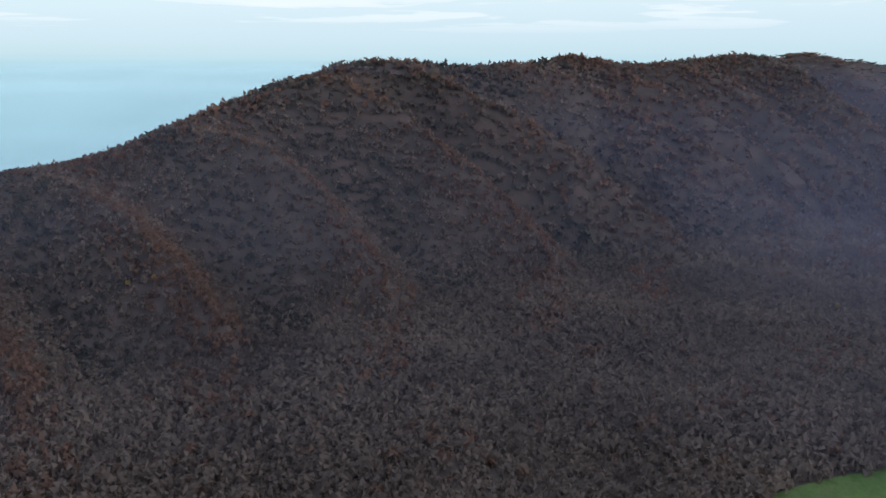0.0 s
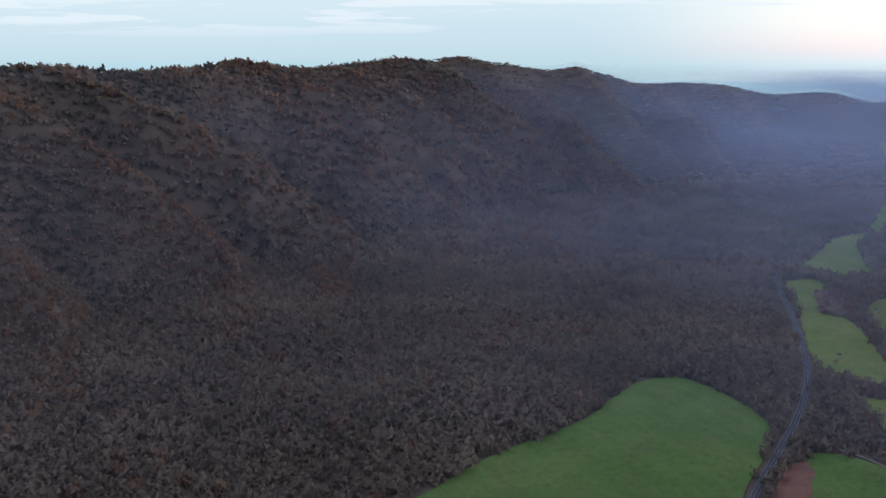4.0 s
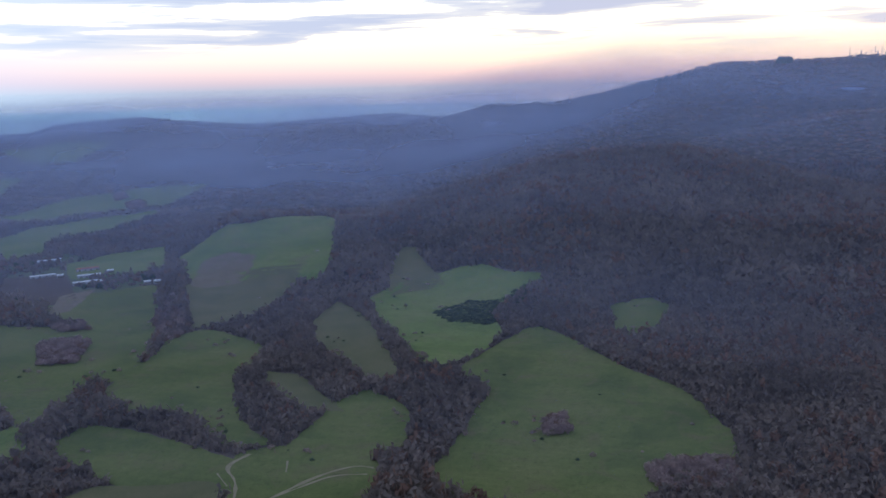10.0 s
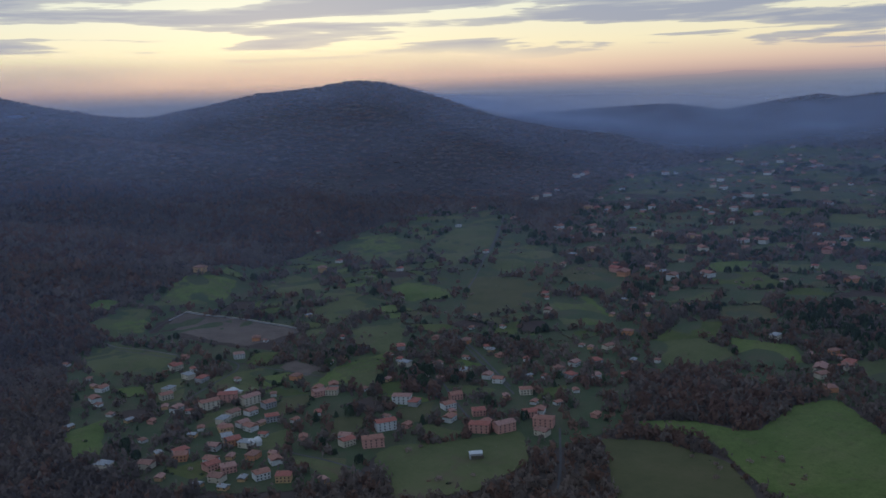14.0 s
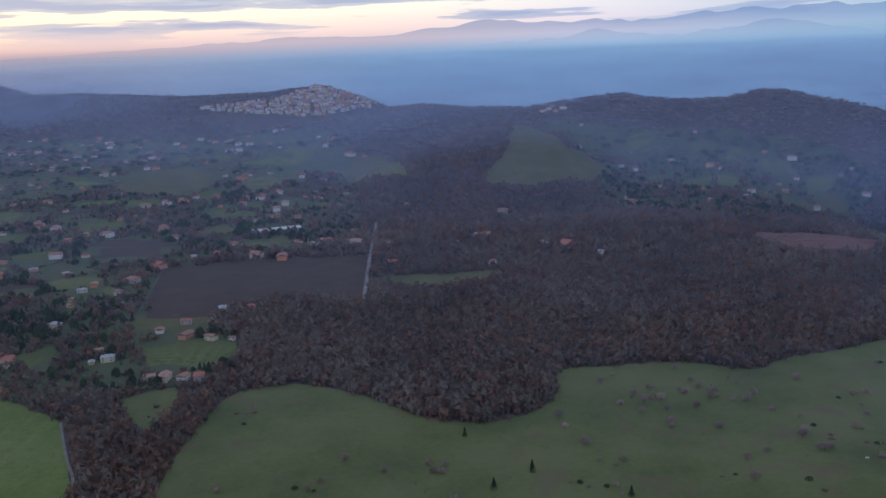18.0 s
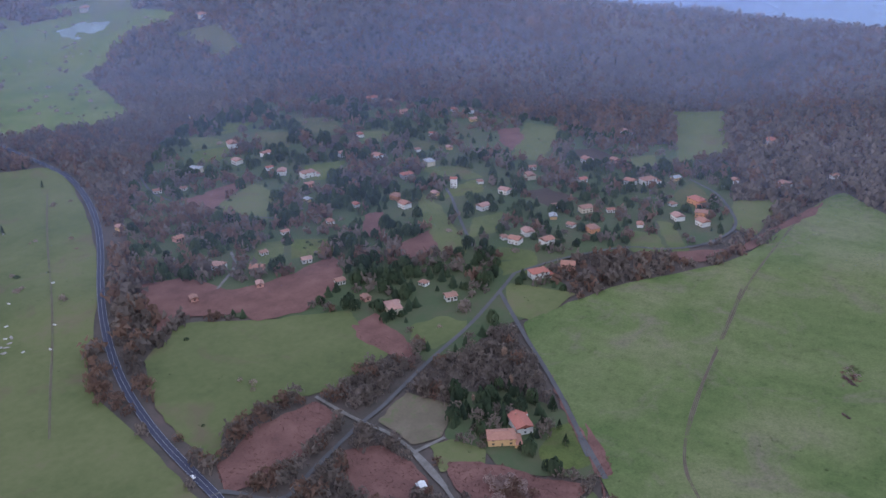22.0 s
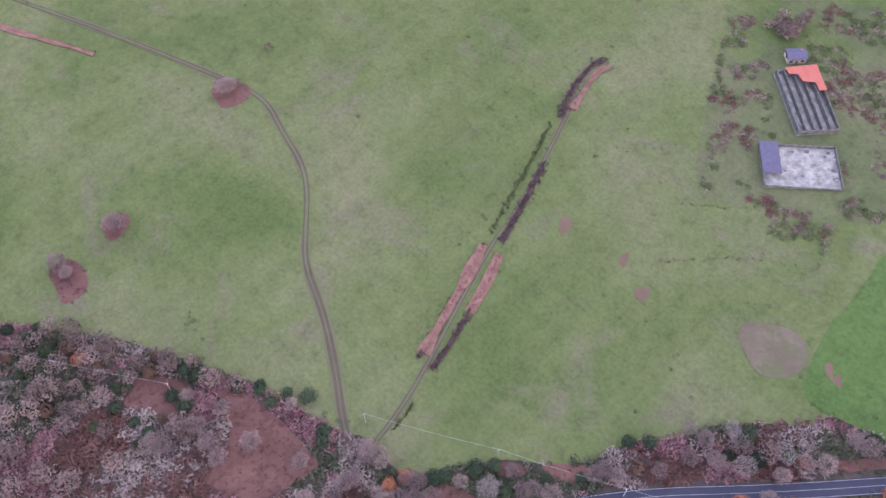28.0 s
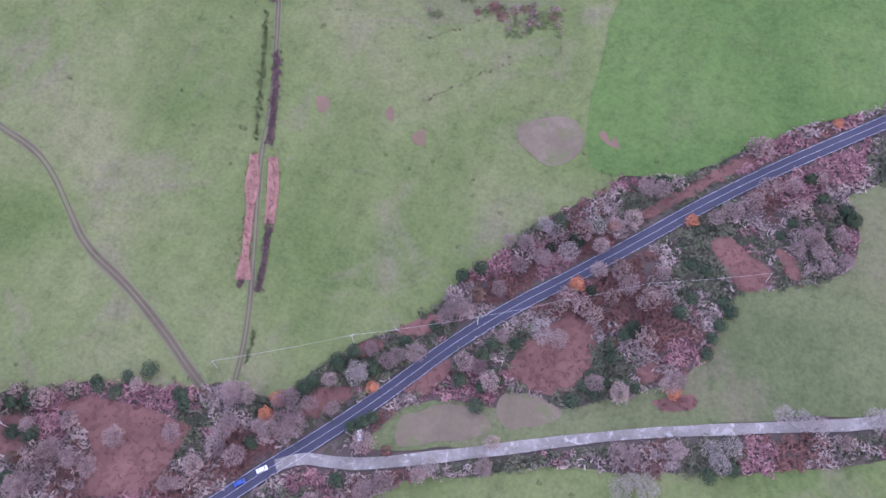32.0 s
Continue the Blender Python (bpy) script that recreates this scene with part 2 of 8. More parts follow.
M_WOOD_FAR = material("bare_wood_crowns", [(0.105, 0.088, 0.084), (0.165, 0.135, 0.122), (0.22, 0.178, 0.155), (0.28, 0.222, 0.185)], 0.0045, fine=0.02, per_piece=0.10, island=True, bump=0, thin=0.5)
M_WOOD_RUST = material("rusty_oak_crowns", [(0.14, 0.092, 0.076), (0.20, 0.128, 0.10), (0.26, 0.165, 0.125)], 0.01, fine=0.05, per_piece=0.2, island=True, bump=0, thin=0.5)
# dark crown tone that paints shade into the gullies
M_GULLY_SHADE = material("holm_oak_crowns", [(0.055, 0.058, 0.056), (0.085, 0.084, 0.08), (0.12, 0.112, 0.104)], 0.01, fine=0.05, per_piece=0.2, island=True, bump=0, thin=0.3)
M_EVERGREEN = material("evergreen_leaf", [(0.028, 0.042, 0.028), (0.046, 0.068, 0.038), (0.075, 0.10, 0.052)], 0.05, fine=0.5, per_piece=0.3, island=True, bump=0, thin=0.3)
M_YELLOW = material("yellow_leaf", [(0.28, 0.18, 0.04), (0.42, 0.27, 0.06)], 0.1, fine=0.5, per_piece=0.3, bump=0)
COVER = {"meadow": M_MEADOW, "vivid": M_VIVID, "grass": M_GRASS, "dull": M_DULL, "fern": M_FERN, "tan": M_TAN, "soil": M_SOIL, "wet": M_WET, "bright": M_BRIGHT, "rough": turf("rough_weeds", (0.085, 0.105, 0.05), (0.118, 0.132, 0.066), (0.148, 0.148, 0.085), (0.14, 0.115, 0.088)), "pasture": M_PASTURE, "bracken": material("faded_bracken", [(0.125, 0.10, 0.06), (0.165, 0.11, 0.08), (0.20, 0.125, 0.095)], 0.12, fine=1.1), "fallow": material("fallow_earth", [(0.10, 0.078, 0.066), (0.15, 0.118, 0.10), (0.19, 0.155, 0.13)], 0.03, fine=0.4)}
M_SAND = material("trodden_sand", [(0.17, 0.15, 0.09), (0.27, 0.23, 0.15)], 0.1, fine=1.2)


# ---- the lie of the land ----
EYE = 345.0
TREE = 9.0


def vnoise(x, y, seed=0):
    """Smooth value noise in -1..1 for arrays."""
    xi, yi = np.floor(x), np.floor(y)
    fx, fy = x - xi, y - yi
    fx, fy = fx * fx * (3 - 2 * fx), fy * fy * (3 - 2 * fy)

    def corner(a, b):
        return np.sin(a * 127.1 + b * 311.7 + seed * 74.7) * 43758.5453 % 1.0

    top = corner(xi, yi) * (1 - fx) + corner(xi + 1, yi) * fx
    low = corner(xi, yi + 1) * (1 - fx) + corner(xi + 1, yi + 1) * fx
    return 2 * (top * (1 - fy) + low * fy) - 1


# Each range of hills: bearing, angle of its crest seen from the eye, distance of the crest, distance of its foot.
NORTH_RANGE = [
    (-152, -7.2, 2300, 1900), (-138, -7.05, 2100, 1500), (-131, -7.65, 2000, 1450), (-124, -8.4, 1900, 1350),
    (-116, -8.8, 1800, 1250), (-106, -9.6, 1700, 1150), (-98, -10.1, 1600, 980), (-85, -10, 1500, 900),
    (-70, -9, 1450, 800), (-55, -8, 1400, 820), (-40, -7.2, 1380, 820), (-25.7, -5.87, 1380, 930),
    (-20.2, -4.87, 1430, 980), (-15.4, -3.17, 1500, 1020), (-10.4, -1.21, 1600, 1060), (-6.6, -0.04, 1700, 1120),
    (-2.9, 0.33, 1800, 1180), (2.6, 0.03, 1900, 1290), (7.4, 0.53, 2100, 1410)]
EAST_RANGE = [
    (2.6, 0.03, 1900, 1290), (7.4, 0.53, 2100, 1410), (12, -0.03, 2250, 1560), (15.3, 0.36, 2400, 1660), (20.5, 0.63, 2700, 1880), (23.6, 0.3, 2850, 2060),
    (26.4, -0.14, 3000, 2220), (28.4, 0.05, 3150, 2320), (31.5, -0.98, 3300, 2470), (34.4, -0.9, 3500, 2590),
    (36.8, -1, 3600, 2690), (39.1, -1.66, 3700, 2850), (42.4, -1.46, 3900, 3090), (44.6, -2.02, 4000, 3230),
    (50.5, -2.2, 4300, 3500), (52, -1.7, 4400, 3600), (56.6, -1.35, 4450, 3600), (60.1, -1.85, 4450, 3600),
    (63.5, -2.1, 4450, 3600), (67, -1.8, 4450, 3500), (71.7, -1.65, 4450, 3500), (75, -1.95, 4400, 3500)]
WEST_RANGE = [
    (70, -3.1, 3900, 2900), (75, -1.85, 3900, 2800), (77.5, -1.2, 3800, 2800), (82, -1.0, 3800, 2800),
    (85.4, -0.26, 3700, 2700), (88.6, 0.45, 3700, 2700), (91.4, 1.15, 3700, 2700), (94.7, 1.1, 3700, 2700),
    (99.7, 1.2, 3700, 2700), (102, 0.4, 3700, 2700), (104.3, -0.2, 3700, 2600), (107.4, -0.86, 3700, 2600),
    (109.3, -1.0, 3700, 2600), (112, -0.5, 3700, 2500), (116, 0.3, 3700, 2450), (119.4, 0.48, 3700, 2400),
    (121.7, 0.84, 3700, 2400), (123.3, 0.6, 3700, 2400), (126.1, -0.2, 3700, 2450), (129.9, -1.63, 3700, 2500),
    (133.9, -2.63, 3700, 2700), (137.4, -3.0, 3700, 2900), (141, -4.2, 3700, 3000)]
DARK_HILL = [
    (62, -7.3, 2000, 1700), (70, -7.9, 1950, 1500), (76, -6.2, 2100, 1400), (80.4, -4.7, 2200, 1350),
    (84, -3.95, 2300, 1350), (89, -3.85, 2300, 1350), (94.4, -5.06, 2200, 1350), (102.8, -7.3, 2000, 1300),
    (107.6, -8.25, 1900, 1400), (112, -9.4, 1800, 1500)]
MIDDLE_HILL = [
    (90, -3.4, 3000, 2300), (97.8, -1.87, 3000, 2200), (103.7, -1.66, 3000, 2100), (107.4, -2.15, 3000, 2050),
    (112.4, -2.9, 2950, 2000), (118, -4.2, 2900, 2000), (124, -5.6, 2800, 2200), (130, -6.2, 2700, 2300)]
SOUTH_HILLS = [
    (126, -2.1, 4550, 3900), (130.8, -1.77, 4550, 3900), (135, -1.54, 4500, 3800), (140.7, -1.3, 4500, 3800),
    (143.5, -1.9, 4500, 3700), (146.6, -1.33, 4500, 3700), (148.9, -1.1, 4500, 3700), (150.4, -1.3, 4500, 3700),
    (152.2, -1.05, 4500, 3700), (154, -1.7, 4450, 3700), (158.6, -2.0, 4400, 3600), (162, -2.3, 4200, 3500),
    (167.5, -2.2, 4100, 3400), (170.1, -1.8, 4000, 3300), (172.1, -2.45, 3950, 3300), (174.3, -3.4, 3900, 3300), (178, -4, 3900, 3300)]
RED_HILL = [
    (167, -4.4, 3300, 2750), (172, -3.9, 3300, 2700), (174.3, -3.42, 3300, 2600), (176.3, -3.2, 3300, 2550), (178.7, -3.45, 3250, 2500),
    (183, -3.55, 3200, 2500), (185.7, -3.25, 3200, 2500), (188.4, -2.97, 3200, 2450), (191.8, -3.4, 3150, 2400),
    (194.6, -3.3, 3100, 2350), (196.5, -2.9, 3100, 2350), (198, -2.92, 3100, 2350), (201.4, -3.66, 3050, 2300),
    (204, -4.4, 3000, 2300), (206.8, -4.95, 2950, 2300), (209.8, -5.8, 2900, 2300), (213, -6.4, 2750, 2200), (219, -7.3, 2500, 2000)]
CONE_HILL = [
    (170.5, -8.6, 2300, 2050), (172.4, -7.8, 2350, 2000), (175.3, -6.4, 2400, 1950), (178.8, -5.15, 2450, 1900),
    (182.3, -4.6, 2450, 1880), (184.7, -5.35, 2400, 1900), (187, -7.1, 2350, 1950), (188.7, -8.6, 2300, 2000)]
RANGES = [NORTH_RANGE, EAST_RANGE, WEST_RANGE, DARK_HILL, MIDDLE_HILL, SOUTH_HILLS, RED_HILL, CONE_HILL]
SPURS = [0.8, 0.8, 0.24, 0.3, 0.2, 0.15, 0.18, 0.16]
LEAN = [-30, -30, 6, -8, 6, 0, 6, 2]


# Ribs of the great range: bearing where each leaves the crest, bearing of its toe.
RIBS = [(-62, -56), (-52, -46), (-44, -36), (-35, -26), (-26, -14), (-18, -4), (-11, 6.5), (-5.5, 13.5), (2.3, 20.5), (7.3, 23), (11.5, 25.5),
        (16.4, 29), (20.6, 31.5), (27.6, 34.5), (31.5, 37), (36, 40), (42, 43), (50, 50)]


def rib_of(az, s):
    """1 along the back of a rib, 0 in the gully between two."""
    az = az + 0.45 * vnoise(az / 2.3, s * 5, 17) * (1 - s)
    order = np.zeros(np.shape(az))
    for (top0, toe0), (top1, toe1) in zip(RIBS[:-1], RIBS[1:]):
        lo, hi = toe0 + (top0 - toe0) * s, toe1 + (top1 - toe1) * s
        order = order + np.clip((az - lo) / (hi - lo), 0, 1)
    return np.abs(2 * (order % 1.0) - 1)


def floor_height(az, d):
    """The floor of the valley: level near by, raised far out, dropped behind the northern range, to fit the camera's
    view.
    """
    rise = np.interp(az, [-145, -15, 25, 45, 165, 174, 185, 205, 215], [0, 0, 60, 105, 105, 10, -150, -330, 0])
    far = np.clip((d - 1500) / 3000, 0, 1.2)
    drop = np.interp(az, [-145, -30, -5], [-750, -750, 0]) + np.interp(az, [195, 206, 215], [0, -500, -750])
    s = np.clip((d - 1500) / 2400, 0, 1)
    return rise * far * far + drop * s * s * (3 - 2 * s)


def height(x, y):
    """Height of the ground for arrays of x and y."""
    x, y = np.asarray(x, float), np.asarray(y, float)
    d = np.hypot(x, y) + 1e-6
    az = (np.degrees(np.arctan2(x, y)) + 145) % 360 - 145
    roll = np.clip((d - 250) / 1300, 0, 1)
    z = floor_height(az, d) + (0.6 + 3.4 * roll) * vnoise(x / 170, y / 170, 1) + (0.3 + 1.5 * roll) * vnoise(x / 61, y / 61, 2)
    base = z
    for number, table in enumerate(RANGES):
        tab = np.array(table, float)
        mid = (tab[0, 0] + tab[-1, 0]) / 2
        a = (az - mid + 180) % 360 - 180 + mid
        el, crest, foot = (np.interp(a, tab[:, 0], tab[:, n]) for n in (1, 2, 3))
        out = np.maximum(tab[0, 0] - a, a - tab[-1, 0])
        fade = np.clip(1 - out / 4, 0, 1)
        fade = fade * fade * (3 - 2 * fade)
        top = EYE + crest * np.tan(np.radians(el)) - TREE - floor_height(az, crest)
        s = np.clip((d - foot) / (crest - foot), 0, 1)
        if number < 2:
            keen = rib_of(a, s)
            s = np.clip((d - foot - (0.5 - keen) * 0.2 * (crest - foot)) / (crest - foot - (0.5 - keen) * 0.2 * (crest - foot)), 0, 1)
        back = np.clip((d - crest) / (1.0 * (crest - foot) + 200), 0, 1)
        shape = (0.55 * s + 0.45 * s * s * (3 - 2 * s)) * (1 - back * back * (3 - 2 * back))
        kin = 0 if number == 1 else number
        along = (a + LEAN[number] * (1 - s)) * math.pi / 180 * crest / 300
        ridge = 1 - 2 * np.abs(vnoise(along, s * 1.1 + kin, 11 + kin)) + 0.6 * vnoise(along * 2.7, s * 2.3, 31 + kin)
        spur = SPURS[number] * ridge * (s * (1 - s) ** 1.3) * 1.6 * (1 - back)
        if number < 2:
            spur = 0.07 * spur + 1.05 * (keen - 0.5) * s ** 0.8 * (1 - s) ** 0.8 * (1 - back)
        rise = np.maximum(top, 0) * (shape + spur)
        if number < 2:
            fan = np.clip((d - foot * 0.42) / (foot * 0.7), 0, 1)
            rise = rise * 0.86 + 0.14 * np.maximum(top, 0) * np.maximum(fan * fan, s) * (1 - back)
        z = np.maximum(z, base + fade * rise)
    return z


# ---- plan: outlines of the fields and lines of the roads, in metres ----
FIELDS = []
FIELDS.append(("meadow", [(-555, -322), (-526, -292), (-481, -245), (-438, -206), (-408, -179), (-377, -150), (-355, -124), (-341, -109), (-317, -82), (-310, -63), (-285, -38), (-266, -9), (-252, 6), (-238, 14), (-220, 27), (-201, 37), (-187, 45), (-171, 51), (-154, 57), (-141, 61), (-129, 64), (-121, 66), (-114, 71), (-94, 68), (-87, 76), (-81, 89), (-70, 102), (-58, 110), (-48, 123), (-41, 138), (-33, 150), (-19, 171), (-8, 184), (4, 194), (11, 206), (25, 209), (45, 260), (60, 330), (120, 540), (180, 660), (60, 640), (-361, 357), (-361, 331), (-372, 325), (-389, 333), (-408, 360), (-450, 343), (-503, 320), (-548, 298), (-589, 274), (-645, 272), (-709, 246), (-788, 236), (-836, 182), (-881, 123), (-873, 50), (-864, -17), (-891, -97), (-950, -162), (-974, -187), (-881, -202), (-784, -210), (-730, -231), (-669, -278), (-608, -304), (-563, -321)]))
FIELDS.append(("vivid", [(579, 850), (604, 805), (600, 706), (572, 668), (513, 614), (441, 551), (112, 274), (76, 251), (61, 236), (40, 216), (25, 209), (-4, 201), (-10, 234), (-11, 255), (-14, 299), (95, 562), (185, 662), (218, 665), (291, 713), (359, 742), (430, 765), (517, 839)]))
FIELDS.append(("grass", [(1467, -496), (1601, -608), (1532, -670), (1445, -589)]))
FIELDS.append(("grass", [(1426, -372), (1470, -444), (1456, -489), (1372, -451), (1352, -397)]))
FIELDS.append(("grass", [(1782, -1001), (1857, -1195), (1713, -1221), (1504, -994)]))
FIELDS.append(("bright", [(1347, -892), (1365, -973), (1239, -928), (1241, -852)]))
FIELDS.append(("grass", [(1558, -728), (1617, -869), (1438, -795), (1434, -691)]))
FIELDS.append(("grass", [(1053, -983), (1063, -1069), (915, -982), (949, -916)]))
FIELDS.append(("grass", [(1323, -1076), (1527, -1359), (1394, -1326), (1249, -1150)]))
FIELDS.append(("soil", [(1388, -467), (1425, -529), (1196, -622), (1127, -541), (1177, -513)]))
FIELDS.append(("grass", [(1293, -327), (1341, -393), (1198, -433), (1142, -380), (1198, -318)]))
FIELDS.append(("grass", [(1100, -643), (1157, -744), (1079, -732), (989, -636)]))
FIELDS.append(("grass", [(948, -530), (1006, -613), (976, -627), (891, -550)]))
FIELDS.append(("grass", [(730, -450), (673, -591), (611, -544), (593, -464), (625, -402)]))
FIELDS.append(("bright", [(994, -227), (1012, -279), (906, -241), (914, -214)]))
FIELDS.append(("grass", [(1622, -1155), (1824, -1414), (1822, -1531), (1576, -1311), (1428, -1082)]))
FIELDS.append(("dull", [(1334, -1048), (1303, -1073), (1173, -1082), (1042, -941), (1104, -858)]))
FIELDS.append(("dull", [(1223, -1164), (1260, -1291), (1100, -1211), (1008, -1112), (1089, -1095)]))
FIELDS.append(("grass", [(1068, -416), (1068, -496), (974, -444), (969, -405)]))
FIELDS.append(("grass", [(762, -394), (732, -420), (688, -383), (791, -377)]))
FIELDS.append(("grass", [(1310, -692), (1347, -810), (1267, -826), (1200, -672)]))
FIELDS.append(("bright", [(621, -684), (585, -733), (514, -753), (537, -865), (516, -903), (424, -841), (342, -679), (367, -633), (431, -648), (535, -706)]))
FIELDS.append(("dull", [(607, -635), (559, -672), (485, -674), (394, -607), (486, -530), (576, -609)]))
FIELDS.append(("grass", [(226, -923), (195, -924), (123, -887), (64, -826), (3, -814), (-52, -850), (-72, -907), (-70, -961), (-138, -966), (-217, -974), (-285, -933), (-321, -981), (-383, -995), (-475, -1054), (-521, -1068), (-571, -1012), (-586, -1010), (-590, -968), (-513, -809), (-435, -688), (-372, -609), (-316, -543), (-298, -498), (-289, -475), (-308, -526), (-288, -440), (-277, -394), (-250, -300), (-100, -150), (60, -100), (200, -260), (272, -667), (282, -766), (279, -843), (274, -908)]))
FIELDS.append(("grass", [(388, -898), (333, -930), (317, -849), (327, -796)]))
FIELDS.append(("dull", [(178, -1395), (115, -1405), (-26, -1400), (-29, -1366), (78, -1305), (176, -1371)]))
FIELDS.append(("grass", [(572, -1032), (551, -1089), (516, -1050), (512, -978)]))
FIELDS.append(("soil", [(771, -1702), (706, -1790), (555, -1674), (569, -1553), (687, -1565)]))
FIELDS.append(("dull", [(1063, -2621), (921, -2746), (718, -2541), (718, -2224), (937, -2306)]))
FIELDS.append(("grass", [(614, -2814), (467, -2866), (448, -2648), (560, -2562)]))
FIELDS.append(("grass", [(668, -2480), (571, -2614), (477, -2466), (580, -2259)]))
FIELDS.append(("soil", [(548, -1491), (349, -1545), (204, -1534), (180, -1246), (304, -1307), (389, -1191), (462, -1181)]))
FIELDS.append(("grass", [(443, -1089), (378, -1105), (310, -1082), (295, -1004), (373, -965)]))
FIELDS.append(("grass", [(1398, -1263), (1397, -1329), (1277, -1211), (1301, -1185)]))
FIELDS.append(("grass", [(1088, -1024), (1063, -1055), (918, -979), (936, -933)]))
FIELDS.append(("grass", [(784, -932), (712, -978), (678, -954), (700, -879)]))
FIELDS.append(("grass", [(1218, -2063), (1159, -2138), (1069, -1939), (1102, -1889)]))
FIELDS.append(("grass", [(457, -2702), (288, -2757), (181, -2223), (350, -2413)]))
FIELDS.append(("bright", [(-872, -2184), (-923, -1779), (-1008, -1634), (-1069, -1478), (-1095, -1321), (-1059, -1325), (-1010, -1397), (-892, -1351), (-816, -1158), (-766, -1059), (-626, -1143), (-610, -1218), (-675, -1530)]))
FIELDS.append(("grass", [(-972, -2329), (-996, -1974), (-997, -1660), (-968, -1637), (-1053, -2228), (-966, -2245)]))
FIELDS.append(("grass", [(-1042, -1688), (-1135, -1493), (-1061, -1414), (-1027, -1496)]))
FIELDS.append(("dull", [(-1038, -1290), (-1071, -1215), (-1036, -1119), (-1002, -1135)]))
FIELDS.append(("soil", [(-471, -1646), (-584, -1703), (-673, -1578), (-615, -1446), (-476, -1514)]))
FIELDS.append(("grass", [(-359, -532), (-387, -537), (-404, -550), (-419, -541), (-455, -495), (-501, -451), (-484, -425), (-464, -377), (-440, -384), (-405, -381), (-373, -404), (-328, -411), (-297, -387), (-302, -419), (-319, -473)]))
FIELDS.append(("grass", [(-504, -395), (-532, -383), (-545, -365), (-519, -353), (-486, -356), (-484, -375)]))
FIELDS.append(("grass", [(-755, -569), (-729, -521), (-644, -429), (-624, -448), (-703, -529)]))
FIELDS.append(("grass", [(-596, -722), (-678, -741), (-670, -698), (-603, -647)]))
FIELDS.append(("grass", [(-612, -371), (-622, -308), (-564, -314), (-564, -339)]))
FIELDS.append(("grass", [(-890, -271), (-914, -228), (-815, -220), (-819, -243)]))
FIELDS.append(("grass", [(-1026, -592), (-1029, -535), (-907, -501), (-893, -534)]))
FIELDS.append(("grass", [(-1134, -440), (-1161, -374), (-1040, -325), (-974, -362), (-1088, -414)]))
FIELDS.append(("grass", [(-768, -330), (-772, -300), (-739, -278), (-721, -303)]))
FIELDS.append(("grass", [(-804, -316), (-806, -300), (-752, -262), (-739, -273)]))
FIELDS.append(("grass", [(-388, -290), (-399, -281), (-401, -257), (-387, -248), (-367, -268)]))
FIELDS.append(("dull", [(-872, -884), (-915, -830), (-873, -773), (-838, -810)]))
FIELDS.append(("dull", [(-812, -878), (-838, -831), (-788, -793), (-769, -823)]))
FIELDS.append(("grass", [(-671, -416), (-678, -378), (-639, -356), (-619, -378)]))
FIELDS.append(("fern", [(-599, -770), (-687, -759), (-655, -740), (-589, -715)]))
FIELDS.append(("fern", [(-455, -548), (-487, -554), (-572, -524), (-534, -498), (-479, -480), (-445, -504)]))
FIELDS.append(("fern", [(-434, -636), (-472, -616), (-447, -571), (-410, -589)]))
FIELDS.append(("fern", [(-489, -434), (-507, -432), (-479, -368), (-464, -377)]))
FIELDS.append(("fern", [(-351, -333), (-371, -314), (-361, -289), (-338, -272), (-321, -298)]))
FIELDS.append(("fern", [(-296, -386), (-338, -395), (-385, -384), (-379, -359), (-342, -345), (-310, -353), (-281, -359)]))
FIELDS.append(("fern", [(-377, -270), (-389, -250), (-371, -213), (-399, -208), (-395, -189), (-372, -181), (-354, -191), (-356, -235)]))
FIELDS.append(("fern", [(-342, -233), (-355, -184), (-355, -157), (-348, -154), (-318, -233)]))
FIELDS.append(("tan", [(-390, -335), (-428, -339), (-431, -304), (-402, -288), (-379, -298)]))
FIELDS.append(("grass", [(-362, -141), (-355, -124), (-341, -109), (-322, -132), (-290, -130), (-290, -170), (-310, -179), (-328, -162)]))
FIELDS.append(("tan", [(-39, 214), (-34, 221), (-22, 227), (-11, 224), (-8, 214), (-13, 204), (-24, 201), (-33, 207)]))
FIELDS.append(("fern", [(-503.2, -267.8), (-477.2, -243.8), (-442.2, -207.8), (-417.2, -179.8), (-413.8, -186.2), (-440.8, -214.2), (-483.8, -254.2)]))
FIELDS.append(("rough", [(-149, 363), (-133, 396), (-92, 422), (-21, 301), (-37, 288), (-50, 279), (-75, 262), (-94, 255), (-119, 299)]))
FIELDS.append(("wet", [(-991, -1560), (-1021, -1531), (-1034, -1454), (-1017, -1451), (-987, -1486), (-983, -1532)]))
FIELDS.append(("fern", [(-979, -607), (-1001, -590), (-963, -556), (-917, -548), (-937, -576)]))
FIELDS.append(("fern", [(-729, -284), (-731, -243), (-797, -230), (-770, -237), (-745, -269)]))
FIELDS.append(("fern", [(-668, -573), (-684, -560), (-630, -521), (-626, -542)]))
FIELDS.append(("fern", [(-621, -497), (-670, -493), (-636, -459), (-601, -469)]))
FIELDS.append(("bright", [(1852, -1103), (1842, -1225), (1659, -1116), (1672, -1022)]))
FIELDS.append(("bright", [(1357, -885), (1359, -974), (1214, -915), (1246, -845)]))
FIELDS.append(("bright", [(1052, -995), (1056, -1076), (915, -991), (924, -941)]))
FIELDS.append(("bright", [(1567, -561), (1594, -635), (1553, -682), (1458, -618), (1471, -544)]))
FIELDS.append(("bright", [(1413, -412), (1422, -459), (1392, -466), (1346, -424)]))
FIELDS.append(("grass", [(991, -555), (1015, -621), (953, -615), (901, -541)]))
